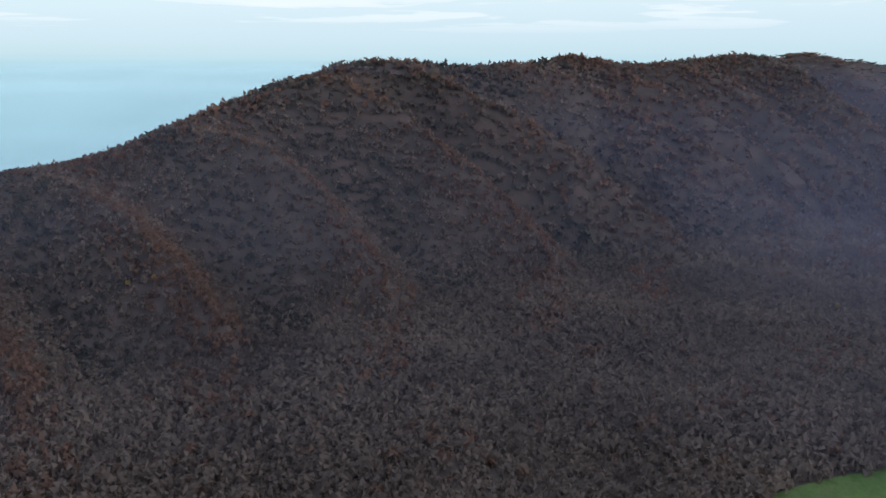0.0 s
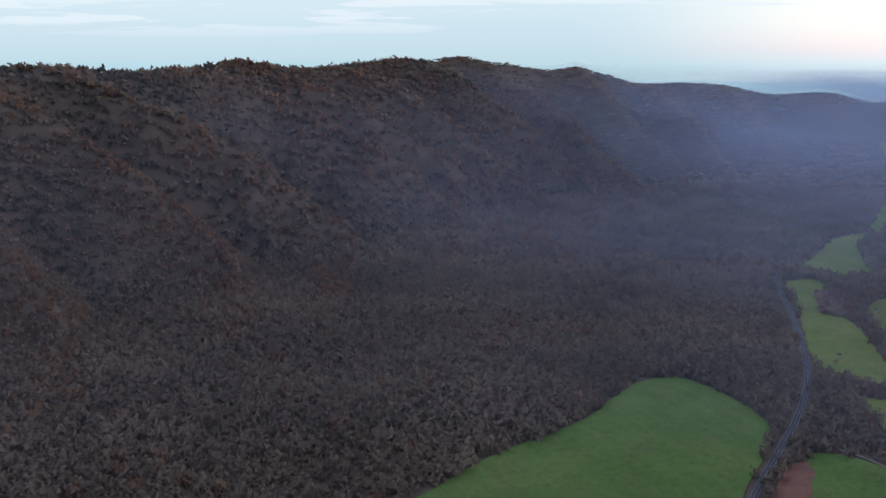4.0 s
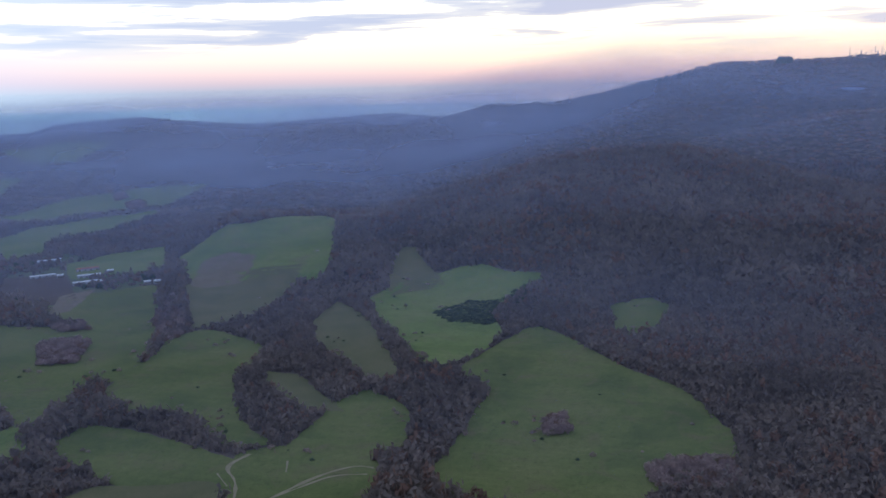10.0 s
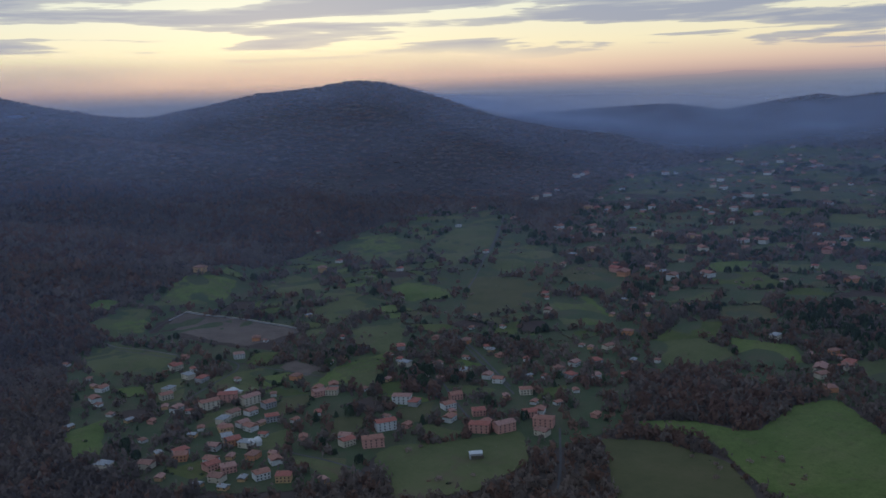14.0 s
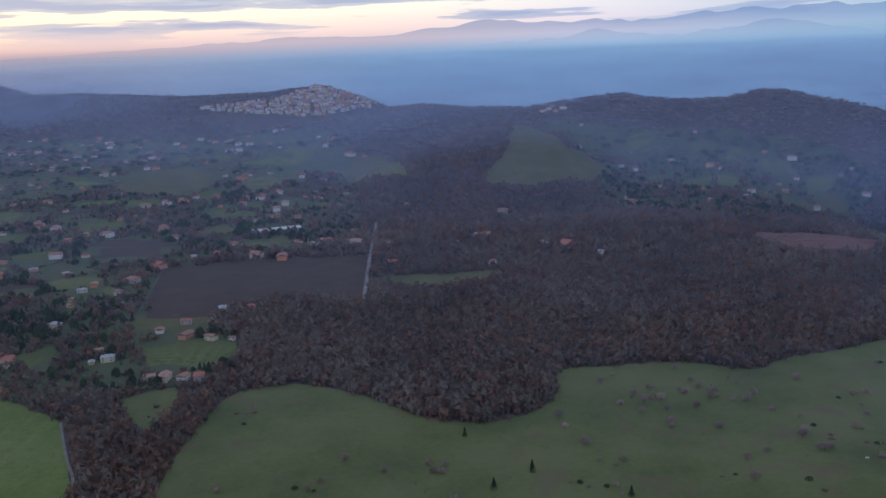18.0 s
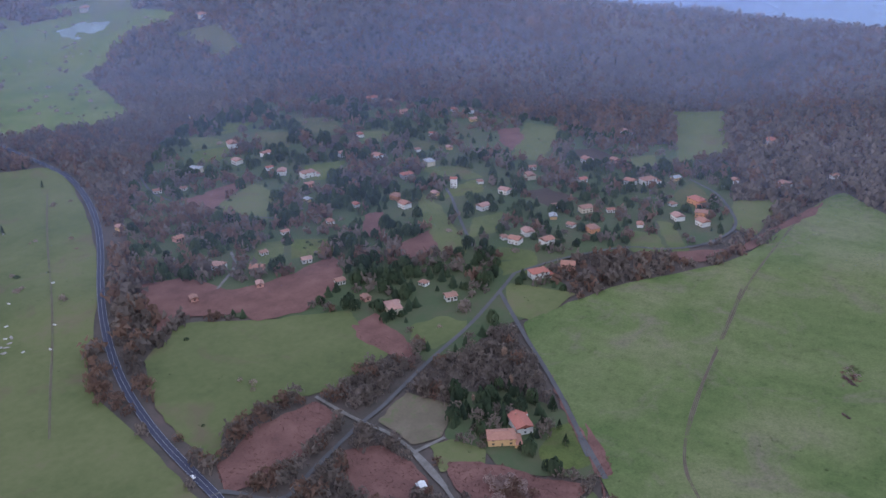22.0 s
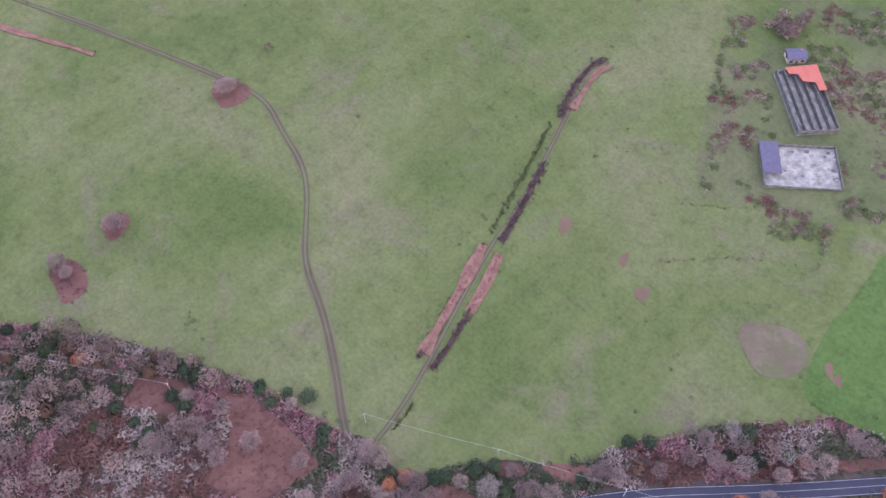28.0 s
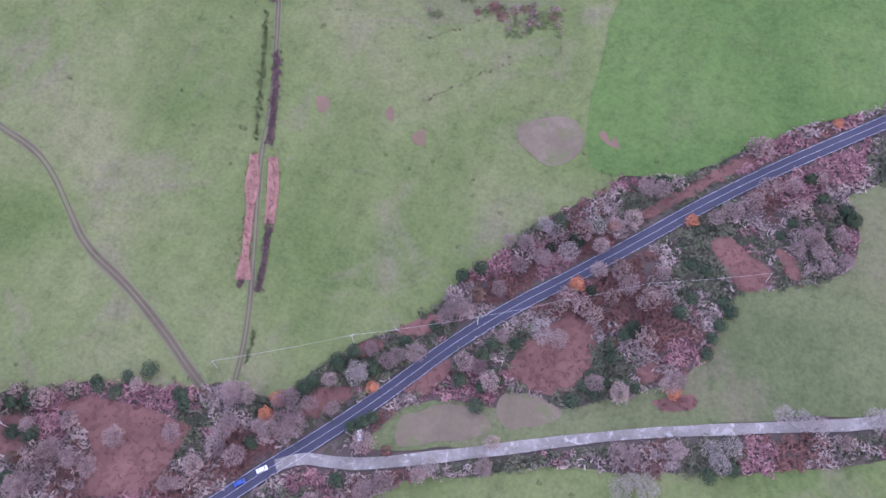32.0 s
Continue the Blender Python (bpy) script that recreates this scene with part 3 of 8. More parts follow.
FIELDS.append(("grass", [(1446, -1196), (1424, -1318), (1270, -1219), (1303, -1118)]))
FIELDS.append(("grass", [(807, -928), (766, -995), (700, -967), (717, -866)]))
FIELDS.append(("grass", [(1473, -710), (1589, -828), (1437, -780), (1425, -717)]))
FIELDS.append(("soil", [(1365, -447), (1419, -522), (1203, -625), (1155, -551), (1175, -509)]))
FIELDS.append(("fern", [(-372, -267), (-382, -256), (-394, -241), (-394, -217), (-404, -189), (-377, -186), (-365, -205), (-352, -226), (-360, -253)]))
FIELDS.append(("fern", [(-342, -233), (-351, -199), (-360, -180), (-364, -160), (-350, -153), (-336, -168), (-312, -183), (-312, -196), (-326, -214)]))
FIELDS.append(("fern", [(-365, -318), (-368, -298), (-358, -272), (-348, -262), (-328, -272), (-318, -289)]))
FIELDS.append(("fern", [(-301, -248), (-319, -242), (-335, -233), (-313, -208), (-300, -192), (-292, -247)]))
FIELDS.append(("pasture", [(-290, -255), (-326, -246), (-345, -239), (-341, -235), (-301, -239), (-292, -243)]))
FIELDS.append(("rough", [(-368, -181), (-401, -186), (-386, -166), (-363, -142), (-344, -112), (-327, -120), (-311, -138), (-302, -177), (-307, -185), (-330, -163), (-350, -153), (-364, -160)]))
FIELDS.append(("pasture", [(-441, -235), (-457, -226), (-439, -208), (-421, -195), (-411, -202), (-404, -217), (-419, -230)]))
FIELDS.append(("fern", [(-414, -185), (-386, -166), (-399, -177)]))
FIELDS.append(("fern", [(-461, -218), (-431, -187), (-419, -179), (-416, -186), (-442, -208)]))
FIELDS.append(("fern", [(-365, -143), (-358, -128), (-336, -104), (-317, -76), (-314, -79), (-336, -110), (-352, -133)]))
FIELDS.append(("fern", [(-300, 137), (-305, 146), (-299, 154), (-287, 154), (-282, 147), (-287, 137)]))
FIELDS.append(("fern", [(-272, 55), (-276, 60), (-272, 65), (-266, 66), (-261, 60), (-263, 53)]))
FIELDS.append(("fern", [(-267, 23), (-270, 30), (-266, 36), (-255, 37), (-246, 30), (-249, 21)]))
FIELDS.append(("bright", [(1012, 1180), (1078, 1173), (971, 1008), (905, 893), (785, 709), (777, 731), (748, 802), (786, 862), (933, 1056)]))
FIELDS.append(("pasture", [(1074, 1051), (1139, 1045), (1148, 949), (1164, 895), (946, 723), (888, 697), (833, 691), (783, 660), (781, 702), (921, 871), (1012, 1004)]))
FIELDS.append(("pasture", [(1303, 1061), (1380, 1002), (1448, 942), (1130, 743), (1025, 696), (930, 678), (939, 721), (1161, 895), (1223, 1004)]))
FIELDS.append(("bright", [(723, 723), (757, 700), (802, 702), (712, 627), (683, 640)]))
FIELDS.append(("pasture", [(904, 678), (1042, 694), (1140, 726), (1193, 697), (1155, 635), (1120, 570), (1066, 550), (992, 551), (840, 460), (791, 399), (773, 423), (783, 457), (835, 510), (846, 547), (830, 585)]))
FIELDS.append(("pasture", [(741, 623), (802, 619), (796, 559), (774, 490), (743, 407), (701, 405), (660, 443), (666, 488), (712, 583)]))
FIELDS.append(("vivid", [(581, 629), (604, 608), (619, 577), (601, 503), (574, 418), (530, 337), (519, 313), (479, 370), (427, 447), (457, 486), (514, 555)]))
FIELDS.append(("dull", [(630, 528), (665, 515), (679, 463), (700, 415), (661, 381), (590, 352), (555, 351), (564, 385), (580, 439)]))
FIELDS.append(("grass", [(713, 420), (765, 421), (789, 394), (781, 347), (789, 291), (757, 274), (651, 262), (588, 249), (552, 265), (523, 310), (542, 340), (582, 350), (663, 381)]))
FIELDS.append(("pasture", [(783, 383), (924, 382), (972, 366), (921, 302), (891, 288), (803, 267), (771, 306), (768, 345)]))
FIELDS.append(("dull", [(1018, 517), (1008, 468), (922, 390), (886, 360), (891, 420), (978, 500)]))
FIELDS.append(("dull", [(1234, 551), (1383, 568), (1328, 512), (1285, 481), (1056, 356), (1003, 344), (994, 369), (1057, 424), (1135, 498)]))
FIELDS.append(("bright", [(1415, 524), (1491, 479), (1547, 431), (1556, 387), (1545, 349), (1500, 311), (1498, 229), (1438, 265), (1346, 300), (1239, 258), (1139, 269), (1101, 286), (1059, 315), (1104, 351), (1219, 413), (1286, 468)]))
FIELDS.append(("grass", [(1052, 284), (1175, 258), (1300, 223), (1258, 174), (1100, 75), (1046, 11), (908, -42), (827, -44), (771, 30), (715, 41), (694, 106), (718, 202), (759, 235), (806, 225), (940, 227), (1004, 221)]))
FIELDS.append(("grass", [(1399, 123), (1430, 67), (1400, 35), (1274, 52), (1250, 105)]))
FIELDS.append(("bright", [(1694, 1048), (1717, 1010), (1738, 896), (1898, 864), (1869, 763), (1589, 657), (1519, 641), (1493, 664), (1507, 776), (1437, 871)]))
FIELDS.append(("dull", [(1454, 898), (1556, 798), (1577, 712), (1473, 684), (1292, 649), (1222, 686), (1174, 711)]))
FIELDS.append(("tan", [(1449, 881), (1594, 935), (1626, 859), (1607, 821), (1485, 796), (1434, 841)]))
FIELDS.append(("tan", [(1199, 987), (1335, 1063), (1386, 1032), (1235, 970)]))
FIELDS.append(("dull", [(1575, 541), (1684, 553), (1674, 518), (1607, 484), (1490, 412), (1436, 459), (1414, 489)]))
FIELDS.append(("bright", [(1570, 1237), (1685, 1225), (1810, 1154), (1597, 1015), (1516, 1029), (1452, 1130)]))
FIELDS.append(("bright", [(2034, 1819), (2410, 1844), (2705, 1714), (2800, 1573), (2617, 1545), (2358, 1494), (2195, 1593), (2024, 1677)]))
FIELDS.append(("bright", [(1732, 1586), (1961, 1620), (2112, 1528), (2284, 1463), (2194, 1424), (1932, 1398), (1773, 1465), (1676, 1516)]))
FIELDS.append(("bright", [(1702, 1562), (1785, 1566), (1861, 1501), (1660, 1348), (1586, 1393)]))
FIELDS.append(("bright", [(2488, 2486), (2599, 2412), (2689, 2241), (2540, 2187), (2152, 1914), (2070, 1925), (2258, 2169)]))
FIELDS.append(("bright", [(1088, 1248), (1334, 1427), (1475, 1471), (1322, 1350), (1197, 1172), (1135, 1172)]))
FIELDS.append(("bright", [(1563, 1560), (1934, 1854), (1922, 1786), (1742, 1652), (1512, 1468), (1420, 1407)]))
FIELDS.append(("bright", [(2967, 2578), (3176, 2476), (3246, 2264), (2965, 2239), (2859, 2378)]))
FIELDS.append(("soil", [(1440, 1285), (1493, 1169), (1302, 1006), (1258, 1040), (1332, 1189)]))
FIELDS.append(("fern", [(541, 611), (567, 615), (551, 589), (511, 543), (490, 514), (457, 514), (450, 532)]))
FIELDS.append(("rough", [(-49, 77), (-37, 90), (-17, 92), (16, 102), (45, 119), (60, 136), (65, 157), (66, 168), (84, 175), (101, 182), (111, 198), (109, 216), (101, 226), (126, 242), (151, 228), (157, 145), (102, 126), (65, 110), (17, 90), (-7, 79), (-42, 65), (-56, 64)]))
FIELDS.append(("tan", [(-46, 77), (-34, 88), (-17, 91), (-9, 84), (-23, 75), (-43, 67)]))
FIELDS.append(("tan", [(-12, 101), (4, 103), (14, 100), (7, 92), (-6, 86), (-13, 93)]))
FIELDS.append(("meadow", [(-55, 39), (-39, 55), (-8, 68), (19, 81), (50, 86), (80, 96), (104, 106), (139, 122), (164, 111), (124, 78), (-48, 22)]))
FIELDS.append(("fern", [(-173, 43), (-160, 50), (-137, 53), (-118, 51), (-120, 37), (-128, 20), (-146, 14), (-150, 31), (-157, 38)]))
FIELDS.append(("fern", [(-59, 110), (-48, 122), (-42, 123), (-43, 116), (-52, 108)]))
FIELDS.append(("fern", [(-72, 94), (-68, 104), (-58, 106), (-62, 99)]))
FIELDS.append(("fern", [(-8, 124), (4, 138), (16, 137), (19, 118), (12, 106), (0, 103), (-13, 107)]))
FIELDS.append(("fern", [(51, 187), (59, 192), (81, 180), (77, 171), (68, 168)]))
FIELDS.append(("fern", [(35, 123), (42, 131), (45, 124), (39, 118)]))
FIELDS.append(("fern", [(43, 113), (60, 122), (62, 116), (49, 111)]))
FIELDS.append(("fern", [(77, 194), (86, 191), (93, 179), (85, 179)]))
FIELDS.append(("fern", [(-52, 88), (-35, 106), (-31, 102), (-37, 90)]))
FIELDS.append(("fern", [(-80, 79), (-63, 85), (-59, 88), (-75, 68), (-83, 66)]))
FIELDS.append(("fern", [(20, 189), (41, 214), (61, 234), (65, 231), (44, 209), (25, 188)]))
FIELDS.append(("fern", [(-191, 32), (-180, 37), (-173, 33), (-176, 23), (-194, 11), (-201, 24)]))
FIELDS.append(("bracken", [(-3, 225), (1, 226), (3, 219), (4, 226), (7, 220), (5, 217), (-1, 220)]))
FIELDS.append(("bracken", [(-128, 201), (-126, 206), (-122, 206), (-121, 200), (-124, 194)]))
FIELDS.append(("bracken", [(-97, 206), (-95, 211), (-91, 207), (-90, 201), (-94, 203)]))
FIELDS.append(("bracken", [(-81, 197), (-78, 202), (-76, 202), (-74, 195), (-78, 194)]))
FIELDS.append(("fallow", [(1394, -493), (1420, -532), (1372, -571), (1276, -606), (1194, -624), (1183, -571), (1174, -523), (1242, -499), (1348, -484)]))
FIELDS.append(("bright", [(1506, -531), (1575, -573), (1606, -607), (1529, -621), (1524, -671), (1476, -615), (1484, -555)]))
FIELDS.append(("bright", [(1359, -908), (1383, -952), (1333, -958), (1245, -941), (1253, -895)]))
FIELDS.append(("bright", [(1768, -1044), (1823, -1127), (1827, -1189), (1681, -1135), (1630, -1028)]))
FIELDS.append(("bright", [(1399, -401), (1421, -432), (1396, -464), (1378, -437), (1383, -410)]))
FIELDS.append(("bright", [(1514, -400), (1531, -430), (1514, -456), (1481, -435), (1481, -405)]))
FIELDS.append(("grass", [(1394, -1161), (1567, -1320), (1575, -1369), (1347, -1203), (1325, -1154)]))
FIELDS.append(("bright", [(952, -502), (994, -557), (1007, -641), (973, -625), (931, -533)]))
FIELDS.append(("grass", [(1280, -326), (1326, -365), (1261, -408), (1212, -426), (1195, -386), (1228, -346)]))
FIELDS.append(("grass", [(1415, -759), (1427, -821), (1338, -818), (1339, -760)]))
FIELDS.append(("grass", [(1138, -664), (1160, -724), (1134, -763), (1095, -719), (1101, -669)]))
FIELDS.append(("fallow", [(1052, -508), (1065, -538), (1005, -547), (992, -516)]))
FIELDS.append(("grass", [(711, -434), (734, -471), (699, -528), (673, -582), (642, -544), (630, -477), (657, -423)]))
FIELDS.append(("fern", [(-436, -616), (-473, -610), (-474, -564), (-511, -542), (-575, -534), (-552, -502), (-504, -480), (-459, -512), (-415, -559), (-385, -549)]))
FIELDS.append(("fern", [(-484, -435), (-491, -413), (-473, -363), (-460, -358), (-463, -391), (-469, -418)]))
FIELDS.append(("fern", [(-770, -228), (-824, -217), (-889, -202), (-931, -190), (-888, -190), (-830, -208), (-769, -217)]))
FIELDS.append(("fern", [(-475, -1686), (-571, -1697), (-685, -1597), (-618, -1494), (-515, -1537)]))
FIELDS.append(("tan", [(-683, -1399), (-751, -1466), (-810, -1448), (-772, -1391), (-709, -1364)]))
FIELDS.append(("dull", [(-104, -2950), (-162, -2935), (-189, -2391), (-219, -2325), (-326, -2621), (-355, -2489), (-254, -2143), (-158, -2090), (-92, -2041), (-17, -2075), (8, -2117), (-30, -2189), (-63, -2280)]))
FIELDS.append(("dull", [(485, -1199), (409, -1209), (373, -1194), (353, -1105), (451, -1100)]))
FIELDS.append(("pasture", [(443, -1085), (340, -1078), (294, -1048), (289, -1010), (362, -986), (402, -1025)]))
FIELDS.append(("dull", [(282, -2425), (397, -2581), (464, -2694), (430, -2808), (307, -2809), (219, -2403)]))
FIELDS.append(("bright", [(776, -2761), (617, -2856), (472, -2855), (460, -2774), (605, -2712)]))
FIELDS.append(("grass", [(1080, -2599), (918, -2747), (779, -2583), (808, -2409), (984, -2442)]))
FIELDS.append(("grass", [(1166, -1956), (1126, -2095), (1018, -2086), (999, -1928)]))
FIELDS.append(("bright", [(738, -2898), (637, -2952), (498, -2901), (581, -2855)]))
ROADS = []
ROADS.append(("provincial_road", 6.6, [(115, 268), (58, 216), (12, 164), (-28, 123), (-60, 75), (-97, 31), (-135, -25), (-180, -110), (-225, -210), (-274, -352), (-286, -400), (-301, -453), (-325, -514), (-366, -588), (-416, -662), (-472, -736), (-525, -818), (-583, -940), (-593, -1011), (-603, -1136), (-626, -1292), (-665, -1508), (-874, -2188)]))
ROADS.append(("valley_road", 6.6, [(115, 268), (448, 548), (530, 618), (652, 718), (752, 822), (907, 1038), (1003, 1189), (1079, 1288), (1219, 1421)]))
ROADS.append(("white_road", 3.5, [(607, 621), (619, 590), (618, 546), (595, 486), (583, 428), (569, 378), (560, 350), (545, 332)]))
ROADS.append(("white_road", 5.4, [(-83, 47), (-74, 53), (-66, 54), (-53, 57), (-30, 67), (-6, 78), (17, 89), (42, 100), (69, 110), (96, 120), (130, 132), (545, 332)]))
ROADS.append(("lane", 4.5, [(-276, -368), (-284, -364), (-293, -326), (-320, -333), (-379, -341), (-403, -341), (-422, -344), (-470, -350), (-519, -353), (-594, -366), (-630, -373)]))
ROADS.append(("lane", 4.5, [(-594, -366), (-538, -308), (-488, -254), (-453, -221), (-420, -193), (-454, -223), (-414, -182)]))
ROADS.append(("lane", 4.0, [(-659, -436), (-706, -481), (-756, -525), (-775, -546)]))
ROADS.append(("lane", 4.0, [(-630, -373), (-679, -350), (-734, -314), (-740, -283), (-766, -256), (-804, -243), (-837, -246), (-870, -266), (-903, -289), (-929, -330)]))
ROADS.append(("lane", 3.5, [(-625, -871), (-598, -822), (-590, -775), (-591, -731), (-595, -681), (-616, -637)]))
ROADS.append(("white_road", 3.5, [(-531, -622), (-512, -594), (-488, -583), (-470, -574)]))
ROADS.append(("white_road", 3.5, [(-388, -387), (-384, -362), (-382, -341), (-383, -319), (-376, -295), (-368, -276), (-356, -256)]))
ROADS.append(("white_road", 3.5, [(-375, -293), (-398, -286)]))
ROADS.append(("white_road", 6.5, [(223, -1859), (195, -1499), (177, -1264)]))
ROADS.append(("lane", 4, [(553, -1536), (500, -1293), (478, -1189)]))
ROADS.append(("lane", 4, [(484, -2969), (433, -2811), (449, -2480), (345, -2286)]))
ROADS.append(("lane", 4, [(1006, -766), (909, -731), (792, -677)]))
ROADS.append(("lane", 4, [(1809, -1540), (1597, -1339), (1417, -1148), (1242, -971)]))
ROADS.append(("lane", 3.5, [(1016, -372), (1048, -423), (1089, -481), (1155, -468)]))
ROADS.append(("lane", 3.5, [(1089, -481), (1031, -510), (976, -529)]))
ROADS.append(("white_road", 3.5, [(1342, -376), (1276, -409), (1198, -433)]))
ROADS.append(("lane", 3.5, [(786, -387), (730, -407), (691, -414)]))
ROADS.append(("lane", 3.5, [(855, -626), (787, -594), (732, -571)]))
ROADS.append(("white_road", 3, [(348, -662), (344, -693), (380, -753), (422, -835)]))
ROADS.append(("lane", 2.0, [(1360, -447), (1423, -523), (1321, -584), (1200, -628), (1165, -564)]))
ROADS.append(("lane", 3.0, [(998, -759), (918, -725), (831, -690), (768, -662)]))
ROADS.append(("lane", 3.0, [(1330, -377), (1254, -400), (1187, -423)]))
ROADS.append(("lane", 3.5, [(1813, -1542), (1580, -1316), (1417, -1142)]))
ROADS.append(("lane", 3.0, [(541, -511), (581, -555), (654, -624)]))
ROADS.append(("white_road", 3.0, [(-373, -292), (-362, -271), (-356, -256), (-341, -235), (-322, -214), (-308, -194), (-306, -181), (-316, -173), (-327, -164)]))
WALL_LINE = [(1394, -493), (1420, -532), (1372, -571), (1276, -606), (1194, -624)]
TRACK = []
TRACK.append((3.4, [(-704, 46), (-636, 55), (-564, 65), (-530, 68), (-474, 87), (-411, 112), (-354, 132), (-301, 149), (-278, 155), (-255, 147), (-236, 142), (-222, 134), (-206, 119), (-192, 106), (-168, 96), (-143, 81), (-129, 71), (-117, 64), (-111, 57), (-105, 52)]))
TRACK.append((2.6, [(-168, 291), (-173, 279), (-166, 252), (-172, 269), (-158, 232), (-145, 193), (-140, 168), (-123, 120), (-116, 99), (-112, 83), (-110, 69)]))
TRACK.append((2.0, [(-701, -197), (-599, -181), (-522, -168), (-453, -152), (-425, -128), (-390, -99), (-358, -76)]))
TRACK.append((1.6, [(-536, -919), (-449, -789), (-386, -687), (-334, -608), (-292, -549), (-257, -498)]))
TRACK.append((1.8, [(-858, -199), (-711, -197), (-616, -182), (-523, -170), (-453, -152), (-415, -120), (-380, -92), (-341, -62)]))
TRACK.append((1.5, [(-767, 40), (-815, 78), (-847, 118)]))
TRAIL = []
TRAIL.append((3.4, [(582, 359), (636, 366), (702, 391), (727, 420), (761, 410)]))
TRAIL.append((3.4, [(636, 366), (683, 346), (722, 331), (760, 302), (757, 282)]))
TRAIL.append((1.8, [(731, 358), (754, 367)]))
TRAIL.append((2.2, [(683, 346), (709, 330), (734, 313), (742, 283)]))
TRAIL.append((1.6, [(714, 419), (692, 397)]))
BANK = []
BANK.append(('red', 4.6, [(-142.8, 168), (-136.8, 151.5), (-130.5, 131.8), (-124.3, 112.4)]))
BANK.append(('red', 5.0, [(-134.4, 169.4), (-128.4, 155.1), (-123.8, 139.2)]))
BANK.append(('heath', 3.6, [(-123.8, 139.2), (-118.9, 121.5), (-116.5, 109.8)]))
BANK.append(('heath', 4.2, [(-153.2, 220), (-145.3, 197.9), (-138.4, 175.2)]))
BANK.append(('weed', 2.2, [(-167.5, 241.9), (-157.2, 213.7), (-149.7, 189), (-145.1, 175)]))
BANK.append(('weed', 1.6, [(-111.6, 93.8), (-109.8, 86.3), (-109.1, 80.9)]))
BANK.append(('heath', 2.6, [(-124.3, 112.4), (-124.7, 109.4)]))
BANK.append(('heath', 4.0, [(-166.5, 247.3), (-174.2, 264.6), (-177.7, 284.1), (-175.2, 292.2)]))
BANK.append(('red', 4.4, [(-165.6, 255.5), (-170.7, 273.6), (-172.6, 286.8), (-169.7, 289.8)]))
BANK.append(('red', 3.0, [(-445.8, 79.9), (-414.2, 89.1), (-395.5, 97.7), (-375.6, 107), (-362.6, 112.3)]))
BANK.append(('weed', 2.0, [(-520.4, 54.3), (-487.7, 68.5), (-447.1, 78.2)]))
BANK.append(('weed', 18.0, [(-404.4, -101.6), (-398.3, -81.3), (-386, -54.6), (-374.3, -31.8)]))
BANK.append(('weed', 30.0, [(-673.8, -32.9), (-652.5, -5.2), (-670.6, 17.5), (-682.7, 36.3)]))
BANK.append(('heath', 3.5, [(-604.1, -94.1), (-596, -84.9)]))
BANK.append(('heath', 2.6, [(-558, -83.2), (-554.6, -78.7)]))
BANK.append(('heath', 3.0, [(-732.9, 27.6), (-732, 35.3)]))
BANK.append(('red', 3.0, [(-773.3, 90.4), (-771.1, 106.3)]))
BANK.append(('weed', 6.0, [(-548.1, 140.8), (-529.5, 138.6)]))
BANK.append(('weed', 34.0, [(-487, -33.7), (-457.8, -4.4), (-443.4, 29.9), (-457.6, 69.1)]))
BANK.append(('weed', 26.0, [(-435.3, -45.1), (-438.4, -24.7)]))
BANK.append(('weed', 26.0, [(-402.5, 2.3), (-384.7, -22.9)]))
GARDEN = []
GARDEN.append(('west', [(-520, -769), (-625, -871), (-771, -973), (-949, -958), (-1055, -729), (-1042, -628), (-1037, -408), (-999, -310), (-807, -239), (-766, -256), (-697, -342), (-649, -356), (-623, -309), (-573, -319), (-542, -336), (-480, -336), (-464, -361), (-499, -438), (-456, -496), (-427, -550), (-446, -637)]))
GARDEN.append(('villa', [(-443, -312), (-470, -282), (-466, -236), (-412, -185), (-389, -234), (-399, -260), (-397, -284)]))
GARDEN.append(('core', [(1297, -311), (1376, -404), (1206, -453), (1064, -478), (1058, -592), (1059, -709), (966, -761), (877, -848), (864, -955), (613, -684), (612, -570), (676, -560), (739, -475), (682, -379), (749, -276), (844, -241), (919, -214)]))
GARDEN.append(('terraces', [(1432, -383), (1604, -609), (1824, -1024), (1992, -1367), (1917, -1629), (1436, -1380), (1045, -1142), (864, -955), (877, -848), (966, -761), (1059, -709), (1064, -478), (1206, -453)]))
GARDEN.append(('plain', [(1411, -1261), (2035, -2166), (2212, -3159), (1575, -3414), (1089, -3393), (455, -3131), (257, -1931), (227, -1632), (553, -1536), (474, -1189), (335, -1144), (289, -1005), (310, -940), (397, -918), (497, -891), (585, -886), (762, -821), (854, -741)]))
GARDEN.append(('knoll', [(-179, -2995), (-446, -2813), (-870, -2573), (-1019, -2366), (-863, -2162), (-479, -1806), (-274, -2005)]))
GARDEN.append(('barn', [(1501, 1411), (1691, 1351), (1621, 1110), (1496, 958), (1385, 972), (1219, 986), (1282, 1176)]))
GROVE = []
GROVE.append(('bare', [(-572, -12), (-580, -5), (-594, 24), (-583, 36), (-558, 47), (-527, 52), (-521, 34), (-518, 11), (-532, -1)]))
GROVE.append(('scrub', [(-149, 363), (-131, 395), (-92, 422), (-21, 301), (-37, 288), (-31, 264), (-45, 262), (-90, 257), (-118, 300)]))
GROVE.append(('dark', [(1328, 389), (1400, 353), (1391, 296), (1450, 265), (1366, 247), (1274, 289), (1277, 350)]))
GROVE.append(('bare', [(1048, 880), (1074, 857), (1084, 821), (992, 777), (983, 826)]))
GROVE.append(('bare', [(2503, 1767), (2547, 1753), (2457, 1679), (2403, 1686)]))
